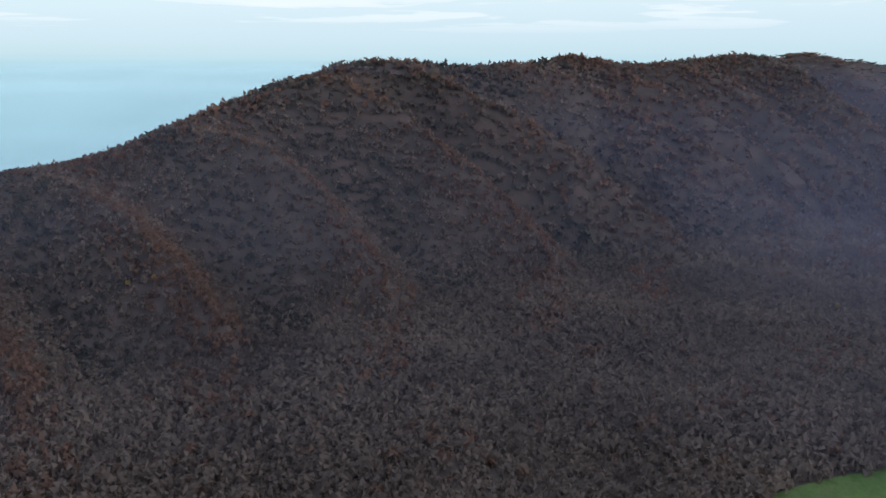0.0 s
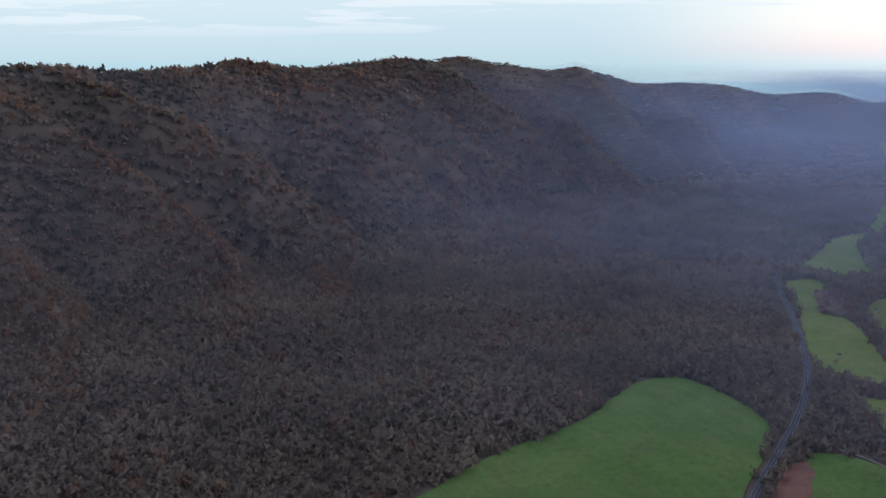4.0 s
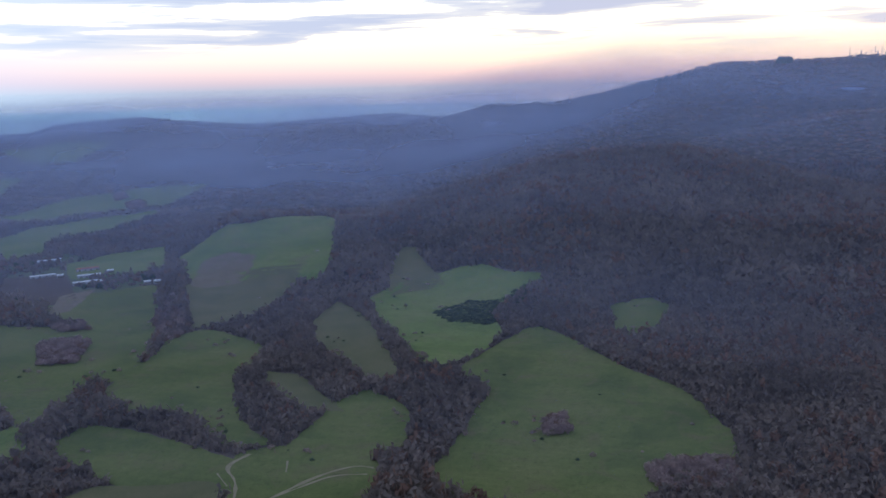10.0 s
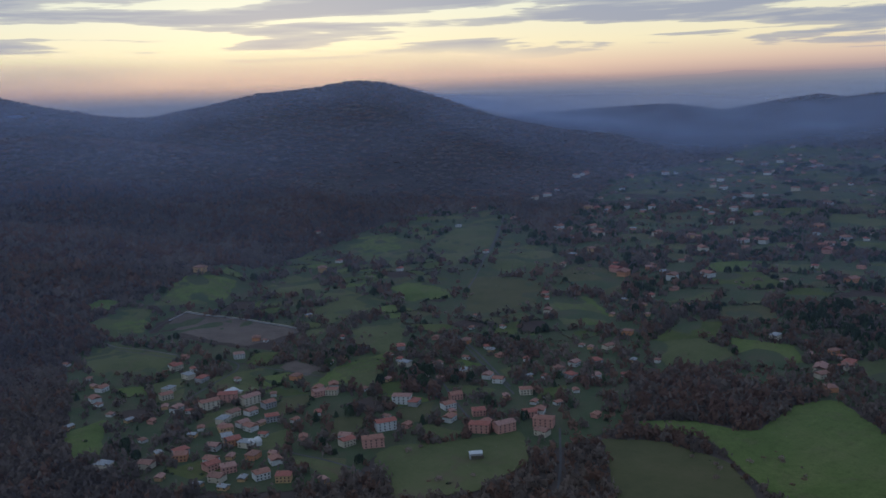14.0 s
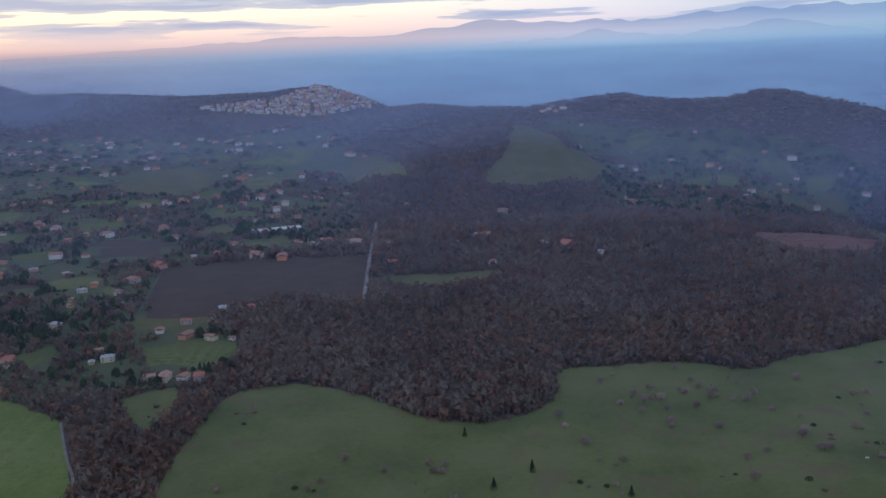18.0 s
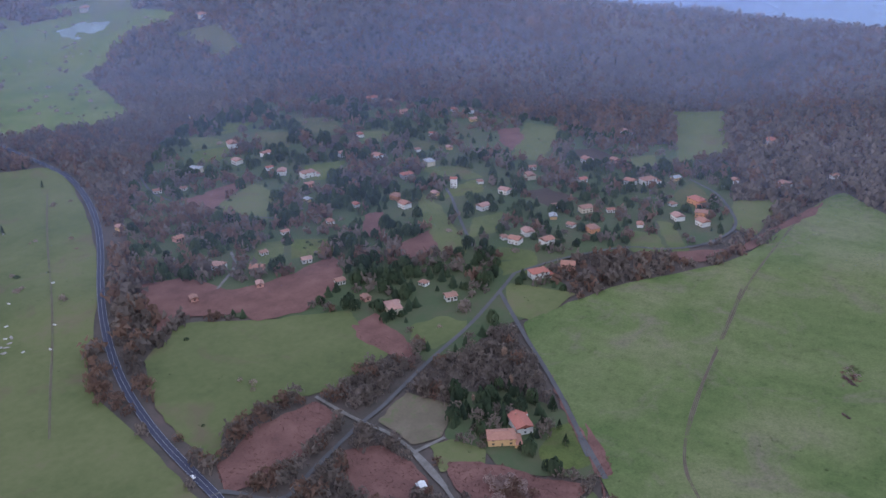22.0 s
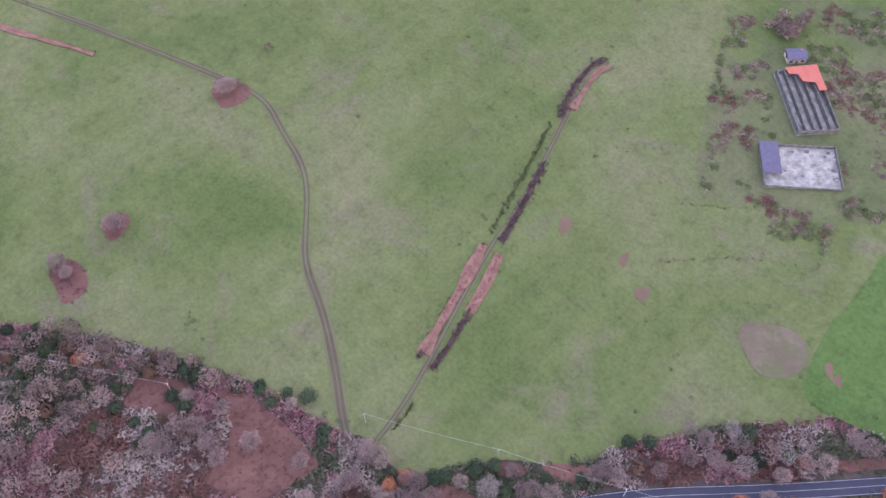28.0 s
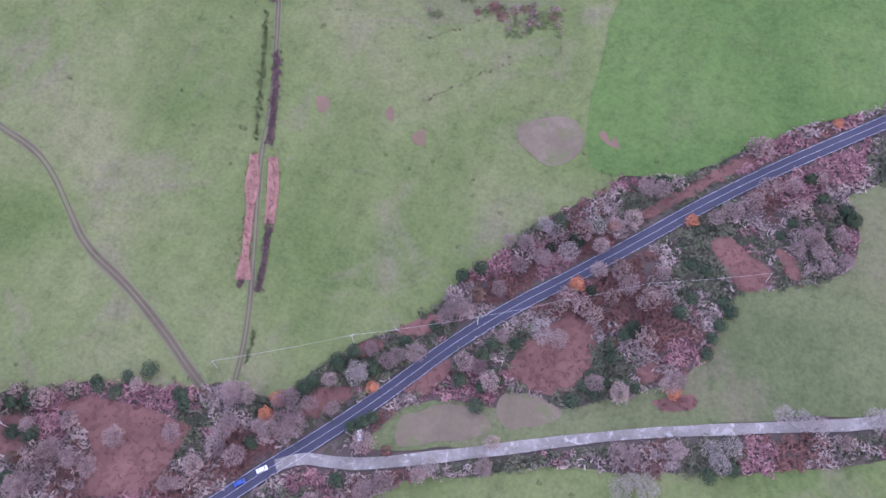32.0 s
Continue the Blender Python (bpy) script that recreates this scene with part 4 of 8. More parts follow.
GROVE.append(('bare', [(2379, 1637), (2442, 1615), (2294, 1513), (2243, 1532)]))
GROVE.append(('dark', [(458, 508), (480, 512), (471, 490), (453, 466), (438, 488)]))
GROVE.append(('dark', [(-361, -262), (-366, -259), (-355, -250), (-349, -254)]))
GROVE.append(('bare', [(-399, -177), (-397, -166), (-384, -154), (-379, -157), (-385, -169)]))
GROVE.append(('bare', [(-375, -241), (-382, -226), (-380, -206), (-368, -206), (-359, -229)]))
GROVE.append(('hedge', [(-95, 246), (-76, 263), (-48, 286), (-47, 284), (-74, 262), (-94, 245)]))
GROVE.append(('hedge', [(-83, 217), (-70, 230), (-60, 241), (-44, 252), (-31, 260), (-30, 260), (-44, 252), (-59, 239), (-69, 228), (-82, 215)]))
GROVE.append(('hedge', [(-30, 260), (-35, 272), (-39, 281), (-40, 279), (-36, 272), (-31, 258)]))
GROVE.append(('bare', [(-133, 371), (-126, 386), (-117, 383), (-115, 369), (-125, 363)]))
GROVE.append(('scrub', [(-626, -99), (-624, -85), (-591, -81), (-589, -92)]))
GROVE.append(('scrub', [(-679, -34), (-703, 39), (-661, 41), (-644, -1)]))
GROVE.append(('scrub', [(-404, -100), (-402, -80), (-395, -77), (-395, -92)]))
GROVE.append(('hedge', [(-699, -198), (-632, -184), (-570, -173), (-518, -167), (-471, -156), (-471, -154), (-518, -165), (-571, -170), (-633, -181), (-700, -194)]))
GROVE.append(('bare', [(1062, 892), (1105, 853), (1041, 807), (994, 786), (970, 816)]))
GROVE.append(('bare', [(1173, 972), (1186, 909), (1149, 870), (1124, 908)]))
GROVE.append(('bare', [(1016, 1113), (1043, 1081), (956, 982), (935, 1008)]))
GROVE.append(('bare', [(818, 36), (841, 7), (853, -39), (780, -41), (763, 19), (788, 40)]))
GROVE.append(('bare', [(915, 151), (935, 130), (881, 117), (869, 141)]))
GROVE.append(('bare', [(1215, 805), (1453, 905), (1385, 851), (1139, 709), (1093, 714)]))
HOUSE = []
HOUSE.append(('t22a', [(-414, -254, 'L'), (-434, -252, 'L'), (-519, -421, 'L'), (-635, -352, 'L'), (-661, -337, 'M'), (-500, -604, 'M'), (-514, -570, 'M'), (-444, -574, 'S'), (-510, -758, 'S'), (-544, -592, 'S'), (-590, -609, 'S'), (-495, -548, 'S'), (-522, -452, 'S'), (-570, -427, 'S'), (-707, -551, 'M'), (-722, -573, 'M'), (-744, -591, 'S'), (-783, -541, 'T'), (-745, -479, 'M'), (-793, -482, 'M')]))
HOUSE.append(('t22b', [(-850, -484, 'M'), (-710, -406, 'M'), (-687, -406, 'M'), (-700, -380, 'M'), (-690, -420, 'S'), (-749, -380, 'S'), (-749, -357, 'M'), (-791, -386, 'M'), (-782, -323, 'S'), (-817, -299, 'M'), (-838, -283, 'M'), (-815, -273, 'M'), (-868, -299, 'L'), (-851, -318, 'S'), (-886, -380, 'M'), (-897, -365, 'L'), (-955, -236, 'M'), (-1082, -290, 'M'), (-1001, -198, 'S'), (-925, -452, 'M')]))
HOUSE.append(('t22c', [(-946, -286, 'S'), (-726, -703, 'L'), (-716, -734, 'M'), (-719, -757, 'S'), (-750, -793, 'M'), (-714, -805, 'M'), (-623, -795, 'S'), (-668, -650, 'S'), (-800, -714, 'M'), (-813, -671, 'M'), (-826, -605, 'M'), (-780, -603, 'M'), (-860, -646, 'S'), (-1025, -680, 'M'), (-1080, -1260, 'M'), (-1051, -1549, 'M'), (-813, -1004, 'S'), (-921, -668, 'S'), (-886, -618, 'S'), (-808, -523, 'S')]))
HOUSE.append(('t22d', [(-681, -595, 'S'), (-633, -588, 'S'), (-753, -545, 'S'), (-803, -364, 'S'), (-1077, -1253, 'M'), (-1050, -1545, 'M'), (-810, -1001, 'S'), (-627, -802, 'S'), (-509, -757, 'S')]))
HOUSE.append(('t20', [(-654, -2276, 'M'), (-799, -2229, 'M'), (-938, -2287, 'M'), (-985, -1967, 'S'), (-414, -2526, 'M'), (-137, -1546, 'M'), (-99, -1585, 'S'), (-190, -1500, 'S'), (-758, -2520, 'S'), (-740, -2334, 'S'), (-939, -2390, 'S'), (-1050, -1550, 'M'), (-1078, -1257, 'M'), (-1053, -2228, 'S'), (-805, -995, 'S'), (-222, -3108, 'M'), (-241, -3059, 'M'), (-203, -3081, 'M'), (-267, -3080, 'M'), (-237, -3123, 'S')]))
HOUSE.append(('t18a', [(156, -1476, 'L'), (-10, -1446, 'M'), (369, -1230, 'M'), (329, -1231, 'M'), (423, -1127, 'M'), (381, -1104, 'L'), (346, -1093, 'M'), (358, -951, 'L'), (336, -950, 'M'), (570, -1022, 'L'), (300, -1649, 'M'), (236, -1635, 'M'), (398, -1554, 'M'), (349, -1533, 'M'), (509, -1559, 'S'), (556, -1328, 'M'), (562, -1404, 'M'), (526, -1263, 'S'), (574, -1158, 'M'), (602, -1264, 'S')]))
HOUSE.append(('t18b', [(774, -1509, 'S'), (777, -1602, 'M'), (700, -1474, 'S'), (655, -1826, 'M'), (612, -2092, 'S'), (408, -2823, 'L'), (362, -2805, 'S'), (-141, -1562, 'M'), (-103, -1569, 'S'), (-37, -1904, 'M'), (-1, -1668, 'M'), (65, -1755, 'S'), (20, -1676, 'S'), (55, -1615, 'S'), (171, -1607, 'S'), (172, -2017, 'S'), (462, -2102, 'M'), (463, -2015, 'M'), (487, -1903, 'S'), (419, -2270, 'S')]))
HOUSE.append(('t18c', [(1077, -2967, 'L'), (807, -3171, 'S'), (724, -2555, 'S'), (-648, -2273, 'M'), (-790, -2224, 'M'), (-934, -2289, 'M'), (-735, -2335, 'S'), (-380, -2556, 'S'), (-421, -2525, 'S'), (-219, -3104, 'M'), (-244, -3066, 'M'), (-265, -3093, 'S'), (-197, -3106, 'S')]))
HOUSE.append(('t18d', [(426, -1127, 'M'), (379, -1105, 'S'), (347, -1093, 'M'), (320, -1093, 'S'), (379, -1231, 'M'), (333, -1232, 'S'), (400, -1164, 'M'), (369, -956, 'M'), (353, -953, 'M'), (335, -955, 'M'), (319, -952, 'M')]))
HOUSE.append(('t16', [(746, -770, 'M'), (773, -680, 'M'), (700, -639, 'M'), (653, -599, 'M'), (676, -585, 'S'), (844, -864, 'S'), (759, -853, 'S'), (737, -872, 'S'), (787, -728, 'S'), (725, -718, 'S'), (803, -716, 'S'), (709, -674, 'S'), (608, -1055, 'M'), (581, -979, 'L'), (564, -1009, 'M'), (620, -1348, 'M'), (778, -1507, 'M'), (774, -1607, 'M'), (856, -1565, 'S'), (692, -1326, 'S'), (1001, -1319, 'M'), (1120, -1394, 'S'), (1049, -1271, 'S'), (1144, -1497, 'S')]))
HOUSE.append(('t16b', [(1538, -1584, 'M'), (1452, -1632, 'S'), (2127, -2150, 'S'), (1559, -2233, 'L'), (1445, -1916, 'S'), (1658, -2029, 'S'), (1451, -2575, 'S'), (1285, -2393, 'S'), (1166, -1520, 'M'), (1130, -1427, 'S'), (1190, -1592, 'S'), (1078, -1294, 'S'), (1036, -1266, 'M'), (994, -1320, 'M'), (1563, -2108, 'S'), (1574, -2233, 'M'), (1061, -1667, 'S'), (1007, -1691, 'M'), (826, -879, 'M'), (1797, -1383, 'S'), (1487, -1214, 'S')]))
HOUSE.append(('t13a', [(860, -304, 'M'), (849, -266, 'M'), (818, -318, 'M'), (794, -330, 'M'), (801, -354, 'M'), (759, -341, 'M'), (740, -357, 'M'), (773, -364, 'M'), (756, -322, 'S'), (793, -372, 'S'), (899, -332, 'S'), (862, -354, 'M'), (876, -352, 'M'), (875, -371, 'M'), (833, -362, 'M'), (915, -373, 'M'), (927, -390, 'M'), (918, -407, 'M'), (926, -432, 'M'), (919, -443, 'M'), (860, -431, 'S'), (976, -382, 'M')]))
HOUSE.append(('t13b', [(989, -413, 'L'), (959, -427, 'L'), (1036, -445, 'S'), (1141, -408, 'M'), (1060, -367, 'M'), (1125, -493, 'M'), (929, -498, 'M'), (927, -518, 'M'), (893, -540, 'S'), (872, -286, 'S'), (918, -286, 'S'), (985, -294, 'S'), (965, -312, 'S'), (1180, -308, 'S'), (1007, -237, 'S'), (773, -286, 'S'), (775, -298, 'S'), (849, -334, 'M'), (911, -346, 'S'), (889, -384, 'M'), (879, -400, 'S'), (846, -387, 'S')]))
HOUSE.append(('t13c', [(837, -554, 'L'), (813, -555, 'M'), (783, -494, 'L'), (750, -461, 'L'), (778, -445, 'M'), (920, -649, 'S'), (872, -671, 'M'), (749, -555, 'M'), (765, -571, 'S'), (791, -583, 'M'), (753, -601, 'M'), (712, -573, 'M'), (696, -586, 'L'), (707, -646, 'M'), (671, -617, 'M'), (655, -606, 'M'), (714, -677, 'S'), (773, -681, 'M'), (895, -748, 'S'), (797, -738, 'S'), (767, -752, 'M'), (748, -765, 'M'), (827, -881, 'L'), (917, -663, 'M')]))
HOUSE.append(('t13d', [(1642, -948, 'S'), (1562, -988, 'S'), (1469, -983, 'S'), (1016, -734, 'S'), (995, -840, 'S'), (1078, -858, 'S'), (1116, -643, 'S'), (1944, -1031, 'S'), (1921, -1056, 'S'), (1195, -547, 'M'), (1179, -553, 'S'), (1512, -1559, 'S'), (1498, -1572, 'S'), (1971, -1799, 'M'), (1996, -1871, 'M'), (2031, -1945, 'S'), (2115, -2110, 'M'), (2133, -2172, 'M'), (1772, -1541, 'S')]))
APARTMENTS = [(966, -379, 1, 'A'), (974, -405, 2, 'A'), (949, -421, 1, 'A'), (885, -363, 3, 'B'), (848, -354, 5, 'B'), (846, -298, 5, 'B'), (804, -312, 2, 'B'), (787, -322, 2, 'B'), (748, -337, 0, 'B'), (728, -350, 3, 'B'), (925, -432, 4, 'B'), (882, -415, 4, 'B'), (915, -491, 2, 'B'), (908, -505, 1, 'B'), (764, -438, 1, 'B'), (744, -456, 2, 'A'), (773, -490, 0, 'A'), (827, -548, 0, 'A'), (780, -577, 0, 'B'), (743, -590, 2, 'B'), (802, -604, 2, 'B'), (703, -559, 2, 'A'), (687, -578, 2, 'A'), (761, -674, 1, 'B'), (702, -626, 2, 'B'), (670, -617, 2, 'A'), (1139, -407, 1, 'B'), (1129, -490, 0, 'B'), (1037, -355, 1, 'B')]
SHED = []
SHED.append(('farm', [(1541, 1159, 'Rr'), (1481, 1112, 'Rw'), (1425, 1080, 'Rw'), (1434, 1054, 'S'), (1530, 1100, 'S'), (1598, 1293, 'Lw'), (1462, 1201, 'Lw'), (1466, 1165, 'S'), (1445, 963, 'S'), (1454, 948, 'S'), (653, -513, 'Sw'), (415, -1793, 'Xw')]))
NATURE = []
NATURE.append(('white', [(-9, 171), (6, 178), (-2, 163), (-14, 172), (-65, 89), (69, 101), (76, 105), (73, 97), (99, 123), (105, 122), (92, 122), (125, 131), (131, 135), (43, 81), (49, 80), (40, 77), (-3, 126), (-28, 64), (4, 126)]))
NATURE.append(('grey', [(-54, 100), (-47, 103), (-39, 125), (-34, 126), (-24, 139), (-19, 151), (-10, 157), (12, 159), (25, 156), (20, 185), (14, 181), (-144, 38), (-155, 26), (-163, 27), (-148, 25), (-111, 37), (-118, 28), (-104, 46), (-98, 45), (-167, 13), (-171, 9), (-89, 57), (-84, 60), (-108, 65), (-106, 69), (-79, 72), (-70, 73), (-56, 97), (49, 121), (51, 123), (95, 194), (102, 203), (99, 189), (89, 199), (106, 193), (93, 204), (86, 192), (22, 201), (28, 202), (42, 89), (37, 166), (66, 208), (58, 201), (52, 196), (80, 221), (57, 97), (-64, 100), (-9, 79), (-26, 161), (-19, 161), (10, 170)]))
NATURE.append(('orange', [(43, 193), (5, 151), (-94, 64), (51, 119), (13, 181), (94, 259), (-59, 86)]))
NATURE.append(('evergreen', [(18, 111), (23, 110), (15, 104), (25, 115), (19, 116), (37, 116), (32, 115), (63, 161), (66, 158), (63, 151), (60, 138), (61, 145), (47, 152), (50, 159), (47, 174), (53, 173), (83, 205), (79, 198), (93, 220), (103, 217), (108, 214), (87, 210), (28, 136), (24, 131), (-20, 117), (-19, 99), (-19, 91), (-58, 72), (-55, 75), (-61, 69), (-61, 93), (-81, 81), (-74, 90), (-84, 77), (-159, 54), (-167, 49), (-188, 38), (-182, 41), (-143, 66), (-128, 61), (-125, 58), (70, 92), (78, 97), (-17, 106), (-14, 103), (-44, 117), (-75, 92), (-70, 97), (-34, 146), (-40, 141), (-175, 29), (-176, 12), (-152, 54), (7, 180), (-9, 177)]))
NATURE.append(('grey', [(-143, 37), (-109, 67), (-112, 38), (-106, 52), (-166, 26), (-172, 11), (-145, 59), (-163, 39), (-177, 32), (-124, 46)]))
NATURE.append(('orange', [(-93, 63), (-222, 11), (-322, -72)]))
NATURE.append(('evergreen', [(-91, 72), (-150, 61), (-161, 56), (-182, 28), (-184, 11), (-194, 9), (-308, -95)]))
NATURE.append(('conifer', [(-334, -713), (24, -786), (-1, -680), (-107, -663), (-33, -709), (-521, -1001), (-545, -942), (-440, -849), (-571, -1019), (-520, -999), (-433, -302), (-430, -289), (-444, -289), (-447, -277), (-465, -279), (-448, -265), (-426, -273), (-415, -275), (-470, -269), (-461, -257), (-457, -288), (-439, -268), (-420, -236), (-441, -240), (-462, -243), (-446, -230), (-412, -239), (-432, -218)]))
NATURE.append(('poplar', [(-417, -290), (-440, -292), (-471, -281), (-501, -304), (-420, -293), (-500, -305)]))
NATURE.append(('grey', [(-538, 15), (-560, 6), (-573, 27), (-551, 40), (-566, 14), (-563, 33), (-539, 27), (-538, 44), (-294, 146), (-260, 30), (-265, 60), (-194, -879), (-161, -892), (-198, -948), (-143, -830), (-198, -843), (-249, -857), (-164, -795), (-272, -767), (-280, -737), (-68, -799), (-84, -759), (42, -709), (-208, -687), (90, -714), (-207, -793), (-313, -910), (126, -733)]))
NATURE.append(('yellow', [(-66, 932), (-77, 923), (229, 1139), (254, 1124), (551, 1250), (590, 1285), (628, 1300), (-338, 1053), (-370, 1053), (-105, 1027)]))
NATURE.append(('grey', [(-519, 1315), (-511, 1327), (-513, 1354), (-507, 1371), (-511, 1408), (-499, 1400), (-490, 1411), (-474, 1402), (-450, 1383), (-434, 1386), (-413, 1371), (-402, 1364), (-383, 1386), (-524, 1268)]))
NATURE.append(('conifer', [(3677, -286), (3676, -294), (3676, -302), (3671, -310)]))
NATURE.append(('grey', [(-267, 59), (-260, 30), (-294, 145), (-295, 143), (-266, 30)]))
NATURE.append(('grey', [(-115, -916), (-126, -850), (-142, -873), (-149, -854), (-168, -864), (-191, -885), (-211, -894), (-215, -863), (-165, -803), (-207, -793), (-248, -854), (-259, -869), (-276, -772), (-278, -740), (-287, -741), (-317, -917), (-64, -825), (-81, -764), (48, -713), (40, -722), (-211, -720), (-232, -736), (-207, -913), (-130, -935), (-168, -838), (-162, -874)]))
POLE = []
POLE.append(('line', [(-119, 75), (-72, 101), (-28, 123), (2, 140), (32, 157), (77, 176), (-184, 29), (-224, 3), (-265, -24), (-305, -67), (-347, -110)]))
CAR = []
CAR.append(('parked', [(-57, 67), (-87, 44), (-93, 37), (-281, -389)]))
BLOCK = []
BLOCK.append(('white', [(-309, -721), (-351, -721), (-328, -683), (-325, -676), (-328, -661), (-398, -703), (-351, -631), (-326, -599), (-312, -613), (-240, -619), (-316, -643), (-440, -849), (-353, -698)]))
STONES = []
STONES.append(('outcrop', [(-289, -638), (-297, -643), (-304, -644), (-306, -634), (-309, -630), (-295, -630), (-297, -623), (-303, -624), (-289, -629), (-320, -641), (-314, -634), (-297, -636)]))
POOL = []
POOL.append(('hotel', [(902, -619)]))
DOME = []
DOME.append(('white', [(829, -372), (829, -365)]))
YARD = []
YARD.append(('farm', [(-114, 346), (-95, 364), (-63, 324), (-43, 305), (-75, 274), (-91, 298), (-86, 310)]))
YARD.append(('hut', [(-123, 366), (-110, 376), (-97, 357), (-109, 345)]))
CABIN = []
CABIN.append(('camp', [(-350, -131, 't'), (-331, -155, 't'), (-343, -114, 'w'), (-322, -141, 'w'), (-323, -163, 'w'), (-349, -268, 'w'), (-298, -275, 't'), (-297, -262, 'w')]))


# ---- the ground ----
def mesh_ob(name, verts, faces, mat, smooth=False):
    """A mesh object from arrays; all faces have the same number of corners, or faces is a list."""
    me = bpy.data.meshes.new(name)
    verts = np.asarray(verts, np.float32)
    if isinstance(faces, np.ndarray):
        n, k = faces.shape
        me.vertices.add(len(verts))
        me.vertices.foreach_set("co", verts.ravel())
        me.loops.add(n * k)
        me.loops.foreach_set("vertex_index", faces.ravel().astype(np.int32))
        me.polygons.add(n)
        me.polygons.foreach_set("loop_start", np.arange(0, n * k, k, dtype=np.int32))
        me.update(calc_edges=True)
    else:
        me.from_pydata(verts.tolist(), [], faces)
    me.materials.append(mat)
    if smooth:
        me.polygons.foreach_set("use_smooth", np.ones(len(me.polygons), bool))
    return new(name, me)


def build_ground():
    rad = [0, 60, 120, 180, 240, 300, 360, 420, 480, 540, 600]
    while rad[-1] < 4780:
        rad.append(rad[-1] * 1.0095 + 0.5)
    rad = np.array(rad[1:])
    az = np.radians(np.arange(0, 360, 0.4))
    r, a = np.meshgrid(rad, az, indexing="ij")
    x, y = r * np.sin(a), r * np.cos(a)
    z = height(x, y)
    n, k = x.shape
    verts = np.concatenate([np.stack([x, y, z], -1).reshape(-1, 3), [[0, 0, float(height(0.0, 0.0))]]])
    i, j = np.meshgrid(np.arange(n - 1), np.arange(k), indexing="ij")
    j2 = (j + 1) % k
    quads = np.stack([i * k + j, i * k + j2, (i + 1) * k + j2, (i + 1) * k + j], -1).reshape(-1, 4)
    tris = [(n * k, (b + 1) % k, b) for b in range(k)]
    faces = np.concatenate([quads, np.array([(t[0], t[1], t[2], t[2]) for t in tris])[:0]])
    ob = mesh_ob("ground", verts, faces, M_FLOOR, True)
    bm = bmesh.new()
    bm.from_mesh(ob.data)
    bm.verts.ensure_lookup_table()
    for t in tris:
        bm.faces.new([bm.verts[q] for q in t])
    bmesh.ops.recalc_face_normals(bm, faces=bm.faces)
    bm.to_mesh(ob.data)
    bm.free()
    tagged(ob, "brown leaf-strewn woodland ground of hills round a valley", "ground", kind="structure")


def resample(pts, step, closed=True):
    p = np.array(pts, float)
    if closed:
        p = np.concatenate([p, p[:1]])
    out = []
    for a, b in zip(p[:-1], p[1:]):
        n = max(1, int(np.hypot(*(b - a)) / step))
        out += [a + (b - a) * k / n for k in range(n)]
    if not closed:
        out.append(p[-1])
    return np.array(out)


def smooth_line(pts, rounds=2, closed=False):
    """Corner cutting."""
    p = np.array(pts, float)
    for _ in range(rounds):
        q = np.roll(p, -1, 0) if closed else p[1:]
        a = p if closed else p[:-1]
        mid = np.stack([a * 0.75 + q * 0.25, a * 0.25 + q * 0.75], 1).reshape(-1, 2)
        p = mid if closed else np.concatenate([p[:1], mid, p[-1:]])
    return p


def outline(poly):
    """The edge of a field: straight sides with small rounded corners."""
    p = np.array(poly, float)
    size = float(np.hypot(*(p.max(0) - p.min(0))))
    return smooth_line(resample(p, max(6.0, size / 14)), 2, True)


def inside(x, y, poly):
    """Which points lie in a polygon."""
    p = np.asarray(poly, float)
    hit = np.zeros(np.shape(x), bool)
    box = (x >= p[:, 0].min()) & (x <= p[:, 0].max()) & (y >= p[:, 1].min()) & (y <= p[:, 1].max())
    if not box.any():
        return hit
    xs, ys = x[box], y[box]
    res = np.zeros(xs.shape, bool)
    for (ax, ay), (bx, by) in zip(p, np.roll(p, -1, 0)):
        if ay != by:
            res ^= ((ay > ys) != (by > ys)) & (xs < (bx - ax) * (ys - ay) / (by - ay) + ax)
    hit[box] = res
    return hit


LIFT = 0.25


def lift(x, y, extra=0.0):
    d = np.hypot(x, y)
    return height(x, y) + LIFT + extra + d * 0.0007


def draped(name, poly, mat, label, category, extra=0.0, rough_edge=1.0):
    """A sheet that lies on the ground within an outline."""
    from mathutils.geometry import delaunay_2d_cdt
    p = outline(poly)
    far = float(np.hypot(*p.mean(0)))
    size = float(np.hypot(*(p.max(0) - p.min(0))))
    step = max(3.0 + far * 0.004, size / 70)
    e = resample(p, step)
    e = e + rough_edge * np.stack([vnoise(e[:, 0] / 9, e[:, 1] / 9, 5), vnoise(e[:, 0] / 9, e[:, 1] / 9, 6)], -1) * (1.2 + far * 0.0012)
    gx, gy = np.meshgrid(np.arange(p[:, 0].min(), p[:, 0].max(), step * 1.6), np.arange(p[:, 1].min(), p[:, 1].max(), step * 1.6))
    gx, gy = gx.ravel(), gy.ravel()
    keep = inside(gx, gy, e)
    pts = [Vector(v) for v in e] + [Vector((a, b)) for a, b in zip(gx[keep], gy[keep])]
    vs, _, fs, *_ = delaunay_2d_cdt(pts, [], [list(range(len(e)))], 1, 0.01)
    v = np.array([(q.x, q.y) for q in vs])
    z = lift(v[:, 0], v[:, 1], extra)
    ob = mesh_ob(name, np.column_stack([v, z]), [list(f) for f in fs], mat, True)
    return tagged(ob, label, category, kind="structure")


